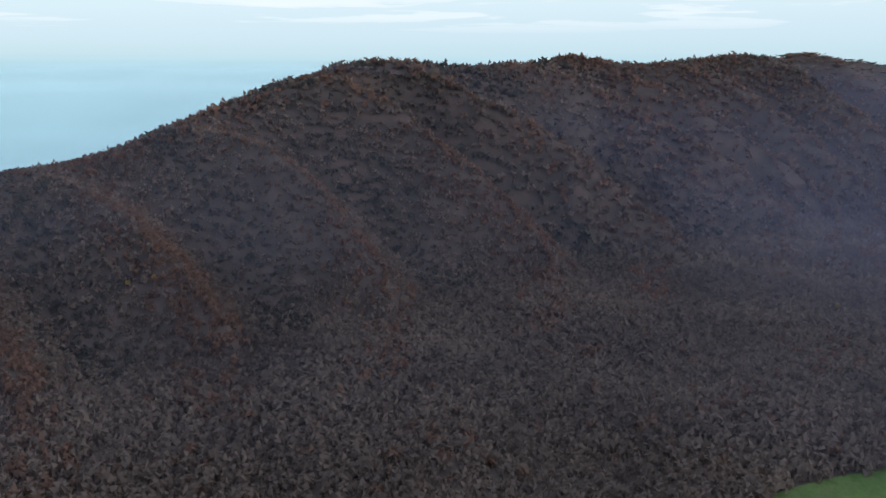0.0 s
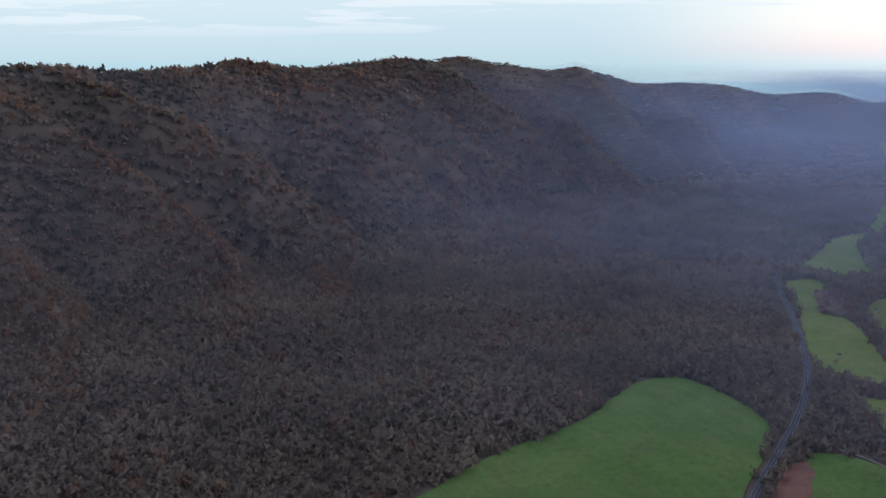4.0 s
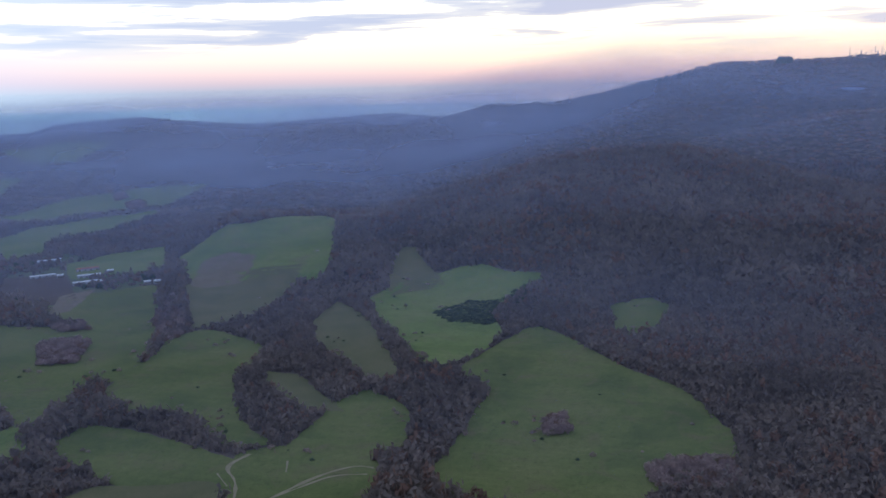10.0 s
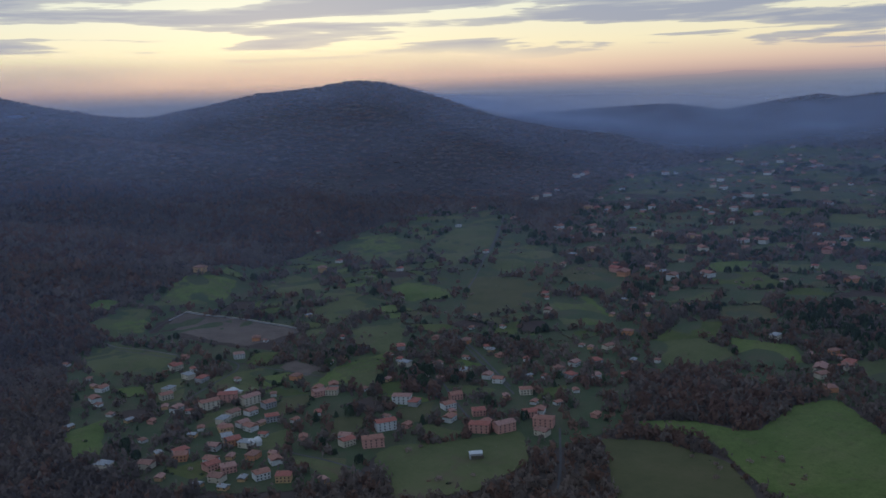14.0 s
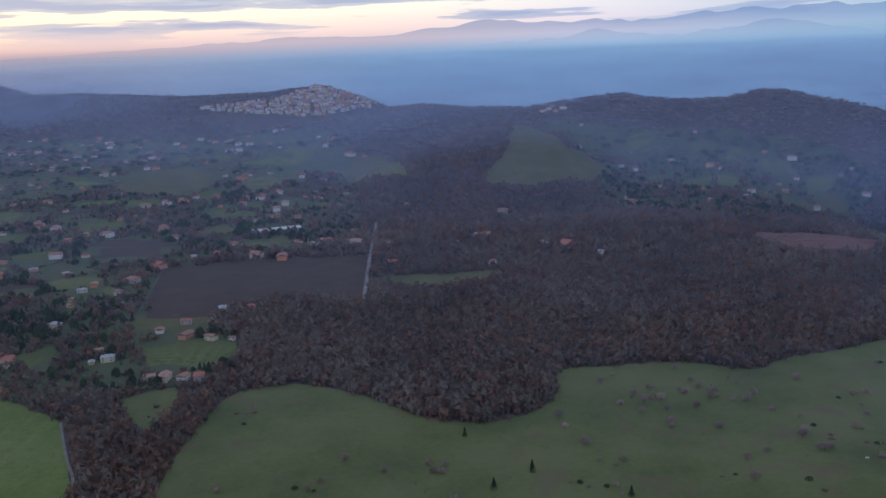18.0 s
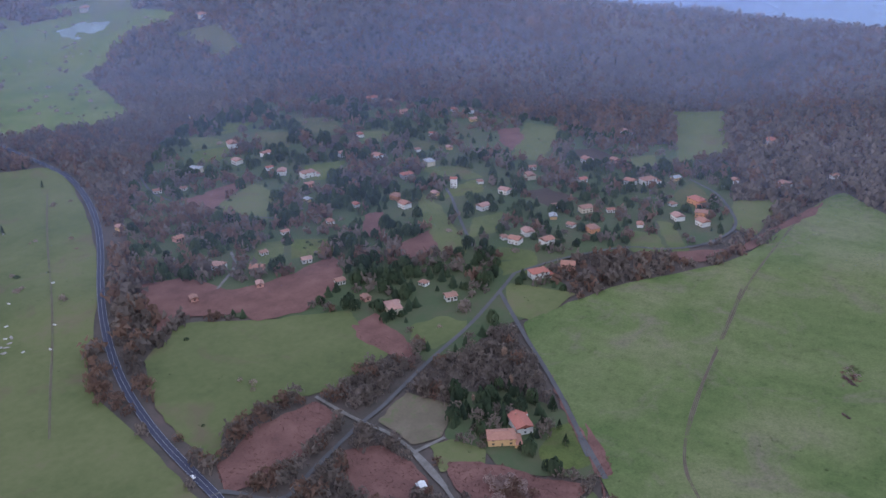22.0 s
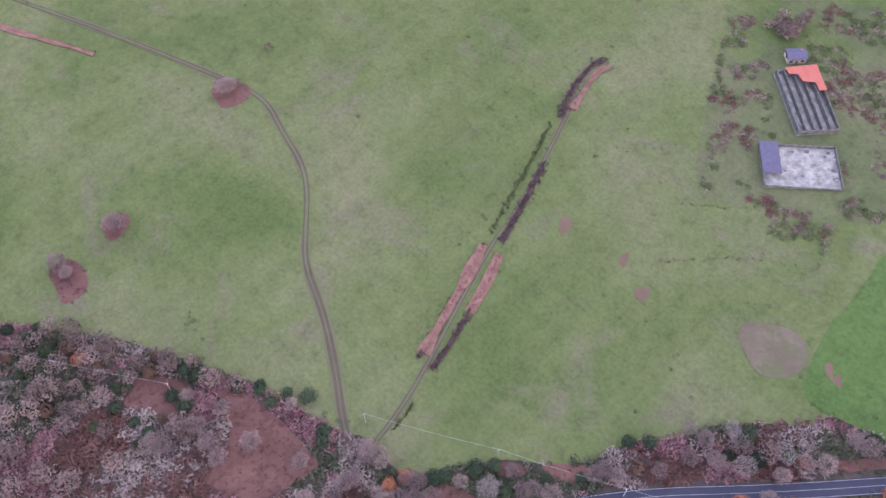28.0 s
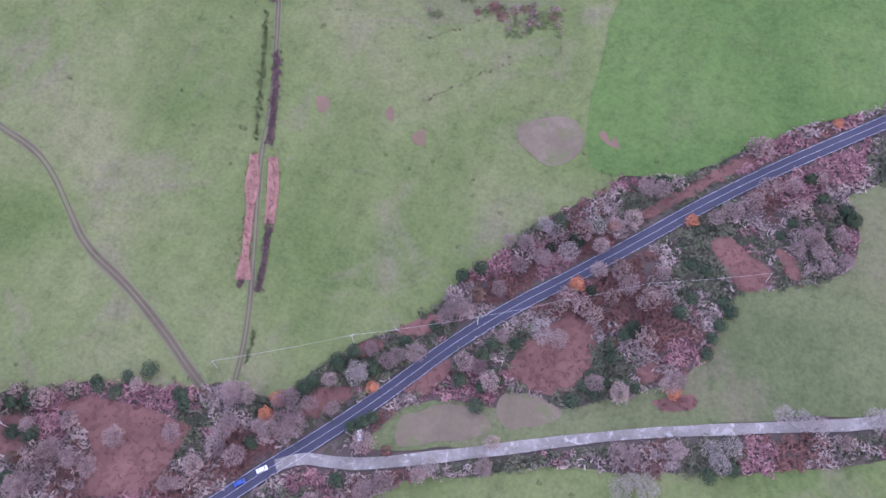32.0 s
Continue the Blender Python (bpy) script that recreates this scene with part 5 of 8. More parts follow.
def strip(name, pts, width, mat, label, category, extra=0.3, parent=None, shift=0.0, sway=0.0, kind="structure"):
    """A band of the given width along a line on the ground."""
    p = resample(smooth_line(pts, 3), 6.0, False)
    t = np.gradient(p, axis=0)
    t /= np.hypot(t[:, 0], t[:, 1])[:, None] + 1e-9
    n = np.stack([-t[:, 1], t[:, 0]], -1)
    half = width / 2 * (1 + sway * vnoise(p[:, 0] / 14, p[:, 1] / 14, 9))
    mid = p + n * shift
    a, b = mid - n * half[:, None], mid + n * half[:, None]
    z = lift(p[:, 0], p[:, 1], extra)
    verts = np.concatenate([np.column_stack([a, z]), np.column_stack([b, z])])
    k = len(p)
    i = np.arange(k - 1)
    ob = mesh_ob(name, verts, np.stack([i, i + 1, i + 1 + k, i + k], -1)[:, ::-1], mat, True)
    if parent:
        ob.parent = parent
        return ob
    return tagged(ob, label, category, kind=kind)


PLOTS = []


def patchwork():
    """Small plots between hedges over the settled land."""
    rng = random.Random(71)
    taken = [(np.array(poly, float).mean(0), outline(poly)) for kind, poly in FIELDS]
    lines = [np.array(line, float) for name, width, line in ROADS]
    for place, poly in GARDEN:
        if place not in ("terraces", "plain", "core", "knoll", "west"):
            continue
        cell, share, most = {"terraces": (46, 0.95, 190), "plain": (95, 0.5, 130), "core": (42, 0.35, 50), "knoll": (80, 0.4, 40), "west": (46, 0.14, 30)}[place]
        p = np.array(poly, float)
        mid = p.mean(0)
        turn = math.atan2(mid[1], mid[0]) + 0.25
        ex, ey = np.array((math.cos(turn), math.sin(turn))), np.array((-math.sin(turn), math.cos(turn)))
        n = int(np.hypot(*(p.max(0) - p.min(0))) / cell / 2) + 2
        node = {(i, j): mid + cell * ((1.15 * i + rng.uniform(-0.26, 0.26)) * ex + (0.95 * j + rng.uniform(-0.22, 0.22) + 0.4 * (i % 2)) * ey) for i in range(-n, n + 1) for j in range(-n, n + 1)}
        made = 0
        for i in range(-n, n):
            for j in range(-n, n):
                quad = np.array([node[i, j], node[i + 1, j], node[i + 1, j + 1], node[i, j + 1]])
                c = quad.mean(0)
                if rng.random() > share or made >= most or not inside(quad[:, 0], quad[:, 1], poly).all():
                    continue
                quad = c + (quad - c) * rng.uniform(0.82, 0.94)
                if any(np.hypot(*(c - q)) < 500 and (inside(quad[:, 0], quad[:, 1], e).any() or inside(c[:1], c[1:], e).any() or inside(e[:, 0], e[:, 1], quad).any()) for q, e in taken):
                    continue
                if any(near_segment(c, q, cell * 0.45) for q in lines):
                    continue
                FIELDS.append((rng.choices(("grass", "dull", "bright", "pasture", "soil"), (3, 2, 2, 5, 1.0) if place == "terraces" else (4, 3, 1, 3, 1.2))[0], [(round(a), round(b)) for a, b in quad.tolist()]))
                made += 1
                if place in ("terraces", "plain", "core"):
                    PLOTS.append((c + (quad - c) * 1.1).tolist())


def near_segment(c, line, reach):
    a, b = line[:-1], line[1:]
    ab = b - a
    t = np.clip(((c - a) * ab).sum(1) / ((ab * ab).sum(1) + 1e-9), 0, 1)
    return bool((np.hypot(*(a + ab * t[:, None] - c).T) < reach).any())


build_ground()
patchwork()
FIELD_WORDS = {"meadow": "wide green grazed meadow with worn paths", "vivid": "vivid green sown grass field", "grass": "green pasture among bare woods",
               "dull": "dry olive grass field", "fern": "patch of dead red-brown bracken", "tan": "mown pale straw plot", "soil": "dark tilled soil field", "bright": "bright yellow-green pasture", "rough": "mottled weedy ground round a ruined farmstead", "wet": "shallow pale flooded patch of grass", "pasture": "green valley pasture between bare woods", "bracken": "bright patch of dead red bracken", "fallow": "fallow brown earth inside pale walls"}
for place, poly in GARDEN:
    draped("garden_land", poly, M_GARDEN, "dark grassy garden land between houses and trees", "gardens", extra=-0.1)
for kind, poly in FIELDS:
    if kind == "grass" and poly[0][0] > 0 and poly[0][1] > -200:
        kind = "pasture"
    draped({"wet": "flooded_patch", "fern": "bracken", "bracken": "bracken", "fallow": "fallow_field", "soil": "tilled_field", "tan": "straw_field"}.get(kind, "meadow"), poly, COVER[kind], FIELD_WORDS[kind], "field", extra={"bracken": 0.15, "fallow": 0.16, "fern": 0.15, "tan": 0.15, "dull": 0.08, "vivid": 0.14, "soil": 0.1, "wet": 0.2, "rough": 0.04}.get(kind, 0.0))
for name, width, line in ROADS:
    if name == "white_road":
        strip("white_road", line, width * 0.8, M_GRAVEL if width > 4.2 else M_PALE_LANE, "pale worn concrete and gravel lane", "lane", sway=0.15)
    elif name == "lane":
        strip("lane", line, width * 0.75, M_LANE, "narrow grey asphalt lane", "lane", sway=0.1)
    else:
        road = strip("road", line, width, M_ASPHALT, "blue-grey asphalt country road with white lines", "road")
        for side in (-2.9, 2.9):
            strip("edge_line", line, 0.15, M_PAINT, "", "", 0.36, road, side)
        strip("centre_line", line, 0.13, M_PAINT, "", "", 0.36, road, 0.0)
for width, line in TRACK:
    strip("dirt_track", line, width * 1.15, M_VERGE, "flattened pale grass beside a dirt track", "track", 0.1, sway=0.5)
    for side in (-0.28, 0.28):
        strip("wheel_rut", line, width * 0.29, M_RUT, "bare brown wheel rut of a farm track", "track", 0.2, shift=side * width, sway=0.6)
for width, line in TRAIL:
    strip("sandy_trail", line, width, M_SAND, "pale sandy path trodden across a rough pasture", "path", 0.2, sway=0.7)


# ---- the distance: a hazy plain and pale far mountains beyond the hills, haze painted in as glow ----
def glow(name, build):
    m = bpy.data.materials.new(name)
    m.use_nodes = True
    tree = m.node_tree
    tree.nodes.clear()
    node = link_maker(tree)
    out = node("ShaderNodeOutputMaterial")
    shader = build(tree, node)
    tree.links.new(shader, out.inputs[0])
    return m


def toward_sun(tree, node):
    pos = node("ShaderNodeNewGeometry").outputs["Position"]
    flat = node("ShaderNodeVectorMath", {0: pos, 1: (1, 1, 0)}, op="MULTIPLY")
    flat = node("ShaderNodeVectorMath", {0: flat.outputs[0]}, op="NORMALIZE")
    s = (math.sin(radians(SUN_AZ)), math.cos(radians(SUN_AZ)), 0)
    dot = node("ShaderNodeVectorMath", {0: flat.outputs[0], 1: s}, op="DOT_PRODUCT").outputs["Value"]
    return pos, dot


# Haze painted as glowing colour, varied by height and bearing.
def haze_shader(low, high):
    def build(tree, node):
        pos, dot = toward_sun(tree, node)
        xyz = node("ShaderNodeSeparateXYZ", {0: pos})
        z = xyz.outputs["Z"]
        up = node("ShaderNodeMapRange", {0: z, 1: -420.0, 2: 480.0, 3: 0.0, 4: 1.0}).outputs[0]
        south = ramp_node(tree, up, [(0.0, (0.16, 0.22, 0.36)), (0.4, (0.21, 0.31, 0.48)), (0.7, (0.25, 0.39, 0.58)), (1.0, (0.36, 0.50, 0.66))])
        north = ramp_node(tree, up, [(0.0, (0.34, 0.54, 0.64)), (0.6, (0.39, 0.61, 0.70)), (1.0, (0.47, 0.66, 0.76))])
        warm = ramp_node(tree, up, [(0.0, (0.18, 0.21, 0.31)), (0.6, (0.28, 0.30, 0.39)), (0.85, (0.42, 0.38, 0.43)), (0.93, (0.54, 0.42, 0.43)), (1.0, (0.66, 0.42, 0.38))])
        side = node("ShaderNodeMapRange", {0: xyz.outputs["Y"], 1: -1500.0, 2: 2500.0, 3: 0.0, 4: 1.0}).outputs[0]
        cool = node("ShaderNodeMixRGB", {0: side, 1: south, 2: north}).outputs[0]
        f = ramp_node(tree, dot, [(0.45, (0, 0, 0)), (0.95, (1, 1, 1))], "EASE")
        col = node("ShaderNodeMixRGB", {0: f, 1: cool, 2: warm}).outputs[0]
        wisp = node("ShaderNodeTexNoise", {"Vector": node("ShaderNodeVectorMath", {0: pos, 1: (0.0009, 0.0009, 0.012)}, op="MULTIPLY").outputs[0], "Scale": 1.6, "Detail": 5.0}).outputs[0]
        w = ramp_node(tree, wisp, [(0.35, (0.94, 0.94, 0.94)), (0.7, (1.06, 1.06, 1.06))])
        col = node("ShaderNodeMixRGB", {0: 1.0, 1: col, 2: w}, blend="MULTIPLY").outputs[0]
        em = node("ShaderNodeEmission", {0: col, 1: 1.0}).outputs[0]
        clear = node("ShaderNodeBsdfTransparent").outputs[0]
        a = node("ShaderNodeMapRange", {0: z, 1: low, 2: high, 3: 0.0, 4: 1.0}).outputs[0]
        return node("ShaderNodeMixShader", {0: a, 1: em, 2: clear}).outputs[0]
    return build


# Haze blue put into the mountains as glow, clearer towards the foot.
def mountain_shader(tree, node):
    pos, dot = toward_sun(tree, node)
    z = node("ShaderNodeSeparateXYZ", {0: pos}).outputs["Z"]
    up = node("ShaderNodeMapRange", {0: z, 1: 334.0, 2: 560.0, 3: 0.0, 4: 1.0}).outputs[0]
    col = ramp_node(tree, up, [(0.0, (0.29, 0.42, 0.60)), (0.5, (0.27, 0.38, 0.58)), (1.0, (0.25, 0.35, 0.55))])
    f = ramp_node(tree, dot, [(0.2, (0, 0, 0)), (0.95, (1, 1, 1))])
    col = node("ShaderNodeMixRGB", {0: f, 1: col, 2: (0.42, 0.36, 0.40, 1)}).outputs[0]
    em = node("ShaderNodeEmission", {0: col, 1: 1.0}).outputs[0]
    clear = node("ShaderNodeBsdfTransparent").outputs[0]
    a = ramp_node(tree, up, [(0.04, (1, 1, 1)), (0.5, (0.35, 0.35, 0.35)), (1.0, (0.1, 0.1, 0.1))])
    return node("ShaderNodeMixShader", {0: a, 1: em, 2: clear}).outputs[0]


def build_distance():
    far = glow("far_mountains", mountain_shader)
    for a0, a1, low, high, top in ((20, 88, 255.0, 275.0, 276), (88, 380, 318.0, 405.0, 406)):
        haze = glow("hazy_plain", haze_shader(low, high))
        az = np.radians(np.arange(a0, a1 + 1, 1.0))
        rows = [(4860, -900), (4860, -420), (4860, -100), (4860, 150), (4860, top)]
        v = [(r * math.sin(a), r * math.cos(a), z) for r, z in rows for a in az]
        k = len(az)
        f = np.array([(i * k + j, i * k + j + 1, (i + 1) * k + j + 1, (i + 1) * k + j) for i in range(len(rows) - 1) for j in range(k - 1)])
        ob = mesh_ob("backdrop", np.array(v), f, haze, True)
        tagged(ob, "glowing backdrop of blue evening haze painted over a distant plain and sea", "distance", kind="structure")
    # flat mountain cut-outs with haze painted in: bearing from, bearing to, height over the eye's level at the highest
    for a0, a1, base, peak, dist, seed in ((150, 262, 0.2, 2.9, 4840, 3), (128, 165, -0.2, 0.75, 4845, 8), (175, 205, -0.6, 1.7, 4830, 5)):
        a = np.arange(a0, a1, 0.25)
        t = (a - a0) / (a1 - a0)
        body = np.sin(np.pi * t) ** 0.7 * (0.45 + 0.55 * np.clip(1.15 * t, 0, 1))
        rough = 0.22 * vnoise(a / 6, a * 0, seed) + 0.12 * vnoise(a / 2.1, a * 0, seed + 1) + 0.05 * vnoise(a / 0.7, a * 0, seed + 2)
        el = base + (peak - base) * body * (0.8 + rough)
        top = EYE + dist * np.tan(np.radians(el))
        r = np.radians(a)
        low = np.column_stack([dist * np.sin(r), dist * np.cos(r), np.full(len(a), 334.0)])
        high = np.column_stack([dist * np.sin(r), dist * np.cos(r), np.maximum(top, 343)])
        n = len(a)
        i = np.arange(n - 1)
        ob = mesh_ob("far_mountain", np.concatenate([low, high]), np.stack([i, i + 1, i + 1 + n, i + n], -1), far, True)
        tagged(ob, "glowing cut-out mountain chain with pale blue haze painted in", "mountains", kind="structure")



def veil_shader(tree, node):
    """Sheet that paints aerial haze: mostly clear, tinted blue, strength from a vertex attribute."""
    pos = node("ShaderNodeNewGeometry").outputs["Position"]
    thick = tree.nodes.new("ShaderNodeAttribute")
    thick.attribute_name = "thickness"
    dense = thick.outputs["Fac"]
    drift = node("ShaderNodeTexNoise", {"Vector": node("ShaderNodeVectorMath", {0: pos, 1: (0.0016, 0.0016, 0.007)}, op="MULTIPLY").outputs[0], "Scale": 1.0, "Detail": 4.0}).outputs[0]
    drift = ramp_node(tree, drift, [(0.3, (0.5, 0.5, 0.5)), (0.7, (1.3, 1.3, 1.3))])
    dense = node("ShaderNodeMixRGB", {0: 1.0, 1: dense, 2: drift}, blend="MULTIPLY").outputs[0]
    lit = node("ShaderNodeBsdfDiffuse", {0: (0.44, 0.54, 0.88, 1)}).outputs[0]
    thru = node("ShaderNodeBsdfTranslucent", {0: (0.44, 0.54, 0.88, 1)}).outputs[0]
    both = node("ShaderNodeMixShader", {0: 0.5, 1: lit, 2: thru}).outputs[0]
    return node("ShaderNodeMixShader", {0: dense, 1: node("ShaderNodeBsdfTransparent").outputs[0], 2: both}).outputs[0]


def build_haze_veils():
    """Rings of blue sheet round the camera that stand in for mist and distance haze."""
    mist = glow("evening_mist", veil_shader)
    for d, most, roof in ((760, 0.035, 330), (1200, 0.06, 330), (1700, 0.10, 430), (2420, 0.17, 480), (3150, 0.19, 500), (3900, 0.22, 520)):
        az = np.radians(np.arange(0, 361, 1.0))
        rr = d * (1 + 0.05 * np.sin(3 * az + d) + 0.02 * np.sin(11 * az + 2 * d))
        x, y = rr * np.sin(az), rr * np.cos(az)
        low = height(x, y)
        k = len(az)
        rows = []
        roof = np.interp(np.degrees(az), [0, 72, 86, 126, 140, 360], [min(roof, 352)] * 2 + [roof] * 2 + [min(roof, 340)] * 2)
        # haze strength painted in by bearing from the camera
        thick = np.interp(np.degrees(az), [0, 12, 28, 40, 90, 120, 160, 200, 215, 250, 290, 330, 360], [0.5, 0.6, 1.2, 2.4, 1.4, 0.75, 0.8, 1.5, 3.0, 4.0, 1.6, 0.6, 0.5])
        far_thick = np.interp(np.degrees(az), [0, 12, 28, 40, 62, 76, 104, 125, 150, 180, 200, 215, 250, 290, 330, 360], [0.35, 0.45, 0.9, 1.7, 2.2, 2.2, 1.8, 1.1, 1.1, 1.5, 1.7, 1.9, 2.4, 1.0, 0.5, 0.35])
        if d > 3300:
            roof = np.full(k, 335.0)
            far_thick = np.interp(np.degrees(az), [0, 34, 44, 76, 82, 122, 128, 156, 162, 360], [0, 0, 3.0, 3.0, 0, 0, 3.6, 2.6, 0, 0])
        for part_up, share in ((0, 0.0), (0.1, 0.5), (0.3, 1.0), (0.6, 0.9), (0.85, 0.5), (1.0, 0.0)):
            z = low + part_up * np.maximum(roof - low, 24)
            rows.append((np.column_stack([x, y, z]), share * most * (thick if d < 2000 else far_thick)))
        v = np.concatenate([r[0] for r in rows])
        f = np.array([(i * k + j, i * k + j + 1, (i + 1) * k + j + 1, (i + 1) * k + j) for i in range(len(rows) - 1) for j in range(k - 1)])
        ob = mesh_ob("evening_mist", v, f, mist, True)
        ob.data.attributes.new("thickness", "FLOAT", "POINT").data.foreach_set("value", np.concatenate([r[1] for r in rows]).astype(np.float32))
        tagged(ob, "thin blue sheet round the camera standing in for evening mist and distance haze", "mist", kind="stuff")



build_distance()
build_haze_veils()


# ---- houses ----
def part(name, bm, mat, parent, label=""):
    me = bpy.data.meshes.new(name)
    bmesh.ops.recalc_face_normals(bm, faces=bm.faces)
    bm.to_mesh(me)
    bm.free()
    me.materials.append(mat)
    ob = new(name, me)
    ob.parent = parent
    return tagged(ob, label)


def thing(name, label, category, group=""):
    return tagged(new(name), label, category, group)


def box(bm, x0, y0, z0, x1, y1, z1):
    r = bmesh.ops.create_cube(bm, size=1.0)["verts"]
    bmesh.ops.scale(bm, vec=(x1 - x0, y1 - y0, z1 - z0), verts=r)
    bmesh.ops.translate(bm, vec=((x0 + x1) / 2, (y0 + y1) / 2, (z0 + z1) / 2), verts=r)
    return r


def boxed(*dims):
    bm = bmesh.new()
    box(bm, *dims)
    return bm


def gable_roof(w, d, z, rise, over=0.6, thick=0.25, hip=0.0):
    """A pitched roof with eaves and thickness; hip draws in the ends of the ridge."""
    bm = bmesh.new()
    a, b = w / 2 + over, d / 2 + over
    r = a - hip
    outline = [(-a, -b, z), (a, -b, z), (a, b, z), (-a, b, z), (-r, 0, z + rise), (r, 0, z + rise)]
    up = [bm.verts.new((x, y, h + thick)) for x, y, h in outline]
    lo = [bm.verts.new((x, y, h)) for x, y, h in outline]
    for f in ((0, 1, 5, 4), (2, 3, 4, 5), (1, 2, 5), (3, 0, 4)):
        bm.faces.new([up[i] for i in f])
        bm.faces.new([lo[i] for i in reversed(f)])
    for i, j in ((0, 1), (1, 2), (2, 3), (3, 0)):
        bm.faces.new((up[i], lo[i], lo[j], up[j]))
    return bm


M_WALLS = [material("house_wall_%s" % n, [tuple(c * 0.8 for c in col), col], 0.4, fine=3.0, rough=0.9) for n, col in
           (("white", (0.72, 0.71, 0.70)), ("cream", (0.66, 0.58, 0.46)), ("pink", (0.62, 0.33, 0.27)), ("ochre", (0.64, 0.42, 0.22)), ("grey", (0.42, 0.41, 0.42)), ("orange", (0.62, 0.30, 0.16)))]
M_ROOFS = [material("roof_%s" % n, [tuple(c * 0.7 for c in col), col], 0.5, fine=3.5, rough=0.85, stretch=(1, 1, 1)) for n, col in
           (("terracotta", (0.40, 0.205, 0.155)), ("old_tile", (0.34, 0.19, 0.15)), ("red_tile", (0.42, 0.165, 0.13)), ("pink_tile", (0.44, 0.26, 0.22)), ("grey_sheet", (0.40, 0.41, 0.43)), ("white_sheet", (0.72, 0.73, 0.74)))]
M_GLASS = material("window_glass", [(0.03, 0.035, 0.045), (0.05, 0.055, 0.07)], 0.5, rough=0.15, bump=0)
M_SHUTTER = material("shutter_paint", [(0.10, 0.12, 0.08), (0.16, 0.10, 0.07)], 1.0, rough=0.7)
M_BRICK = material("chimney_brick", [(0.25, 0.15, 0.12), (0.36, 0.24, 0.19)], 2.0)
WALL_WORDS = ["white", "cream", "pink", "ochre", "grey", "orange"]
ROOF_WORDS = ["terracotta tiled", "old tiled", "red tiled", "pale tiled", "grey sheet", "white sheet"]


def make_house(w, d, h, wall, roof, hip, detail, wing=False):
    """A plastered house: walls, tiled roof, chimney, door, windows."""
    storeys = "two-storey" if h > 4.3 else "single-storey"
    ob = thing("house", "%s %s house with a %s roof among gardens" % (storeys, WALL_WORDS[wall], ROOF_WORDS[roof]), "house", "houses of the valley")
    bm = boxed(-w / 2, -d / 2, -1.2, w / 2, d / 2, h + 0.05)
    if wing:
        box(bm, w / 2 - 1, -d / 2 - 3, -1.2, w / 2 + 3.5, d / 4, h * 0.55)
    rise = d * 0.2
    if not hip:
        for s in (-1, 1):
            x = s * (w / 2 - 0.05)
            vs = [bm.verts.new(p) for p in ((x, -d / 2, h), (x, d / 2, h), (x, 0, h + rise))]
            bm.faces.new(vs)
    body = part("wall", bm, M_WALLS[wall], ob)
    rf = part("roof", gable_roof(w, d, h, rise, hip=d * 0.45 if hip else 0), M_ROOFS[roof], ob, ROOF_WORDS[roof] + " roof")
    if wing:
        bm = boxed(w / 2 - 0.4, -d / 2 - 3.4, h * 0.55, w / 2 + 3.9, d / 4 + 0.4, h * 0.55 + 0.25)
        part("porch_roof", bm, M_ROOFS[roof], ob)
    if detail:
        part("chimney", boxed(w * 0.22, d * 0.1, h + rise * 0.3, w * 0.22 + 0.8, d * 0.1 + 0.7, h + rise + 0.9), M_BRICK, rf)
        part("door", boxed(-0.55, -d / 2 - 0.08, 0, 0.55, -d / 2 + 0.05, 2.2), M_SHUTTER, ob, "dark wooden door")
        floors = 2 if h > 4.3 else 1
        for level in range(floors):
            for x in (-w * 0.32, w * 0.32):
                for s in (-1, 1):
                    y = s * d / 2
                    win = part("window", boxed(x - 0.8, min(y, y + s * 0.07), 1.0 + 2.9 * level, x + 0.8, max(y, y + s * 0.07), 2.4 + 2.9 * level), M_SHUTTER, ob)
                    if detail > 1:
                        part("pane", boxed(x - 0.6, min(y, y + s * 0.1), 1.12 + 2.9 * level, x + 0.6, max(y, y + s * 0.1), 2.28 + 2.9 * level), M_GLASS, win)
            if detail > 1:
                for s in (-1, 1):
                    x = s * w / 2
                    part("window", boxed(min(x, x + s * 0.07), -0.7, 1.0 + 2.9 * level, max(x, x + s * 0.07), 0.7, 2.4 + 2.9 * level), M_GLASS, ob)
    return ob


HOUSE_SPOTS = []


def joined(name, placed, label, category):
    """Many far houses in one mesh: placed holds templates and poses."""
    vs, fs, ms, mats, off = [], [], [], [], 0
    pieces = {ob: ob.children_recursive for ob in {ob for ob, m in placed}}
    for ob, m in placed:
        for piece in pieces[ob]:
            me = piece.data
            mat = me.materials[0]
            if mat not in mats:
                mats.append(mat)
            k = mats.index(mat)
            vs += [m @ v.co for v in me.vertices]
            for f in me.polygons:
                fs.append([off + i for i in f.vertices])
                ms.append(k)
            off += len(me.vertices)
    me = bpy.data.meshes.new(name)
    me.from_pydata(vs, [], fs)
    for mat in mats:
        me.materials.append(mat)
    me.polygons.foreach_set("material_index", ms)
    return tagged(new(name, me), label, category, kind="stuff")


def discard(stock):
    for ob in stock:
        for o in (*ob.children_recursive, ob):
            bpy.data.objects.remove(o)

SIZES = {"S": (7.5, 6.0, 3.0), "M": (12.0, 9.5, 5.0), "L": (17.0, 11.0, 5.2), "T": (7.0, 7.0, 11.0)}


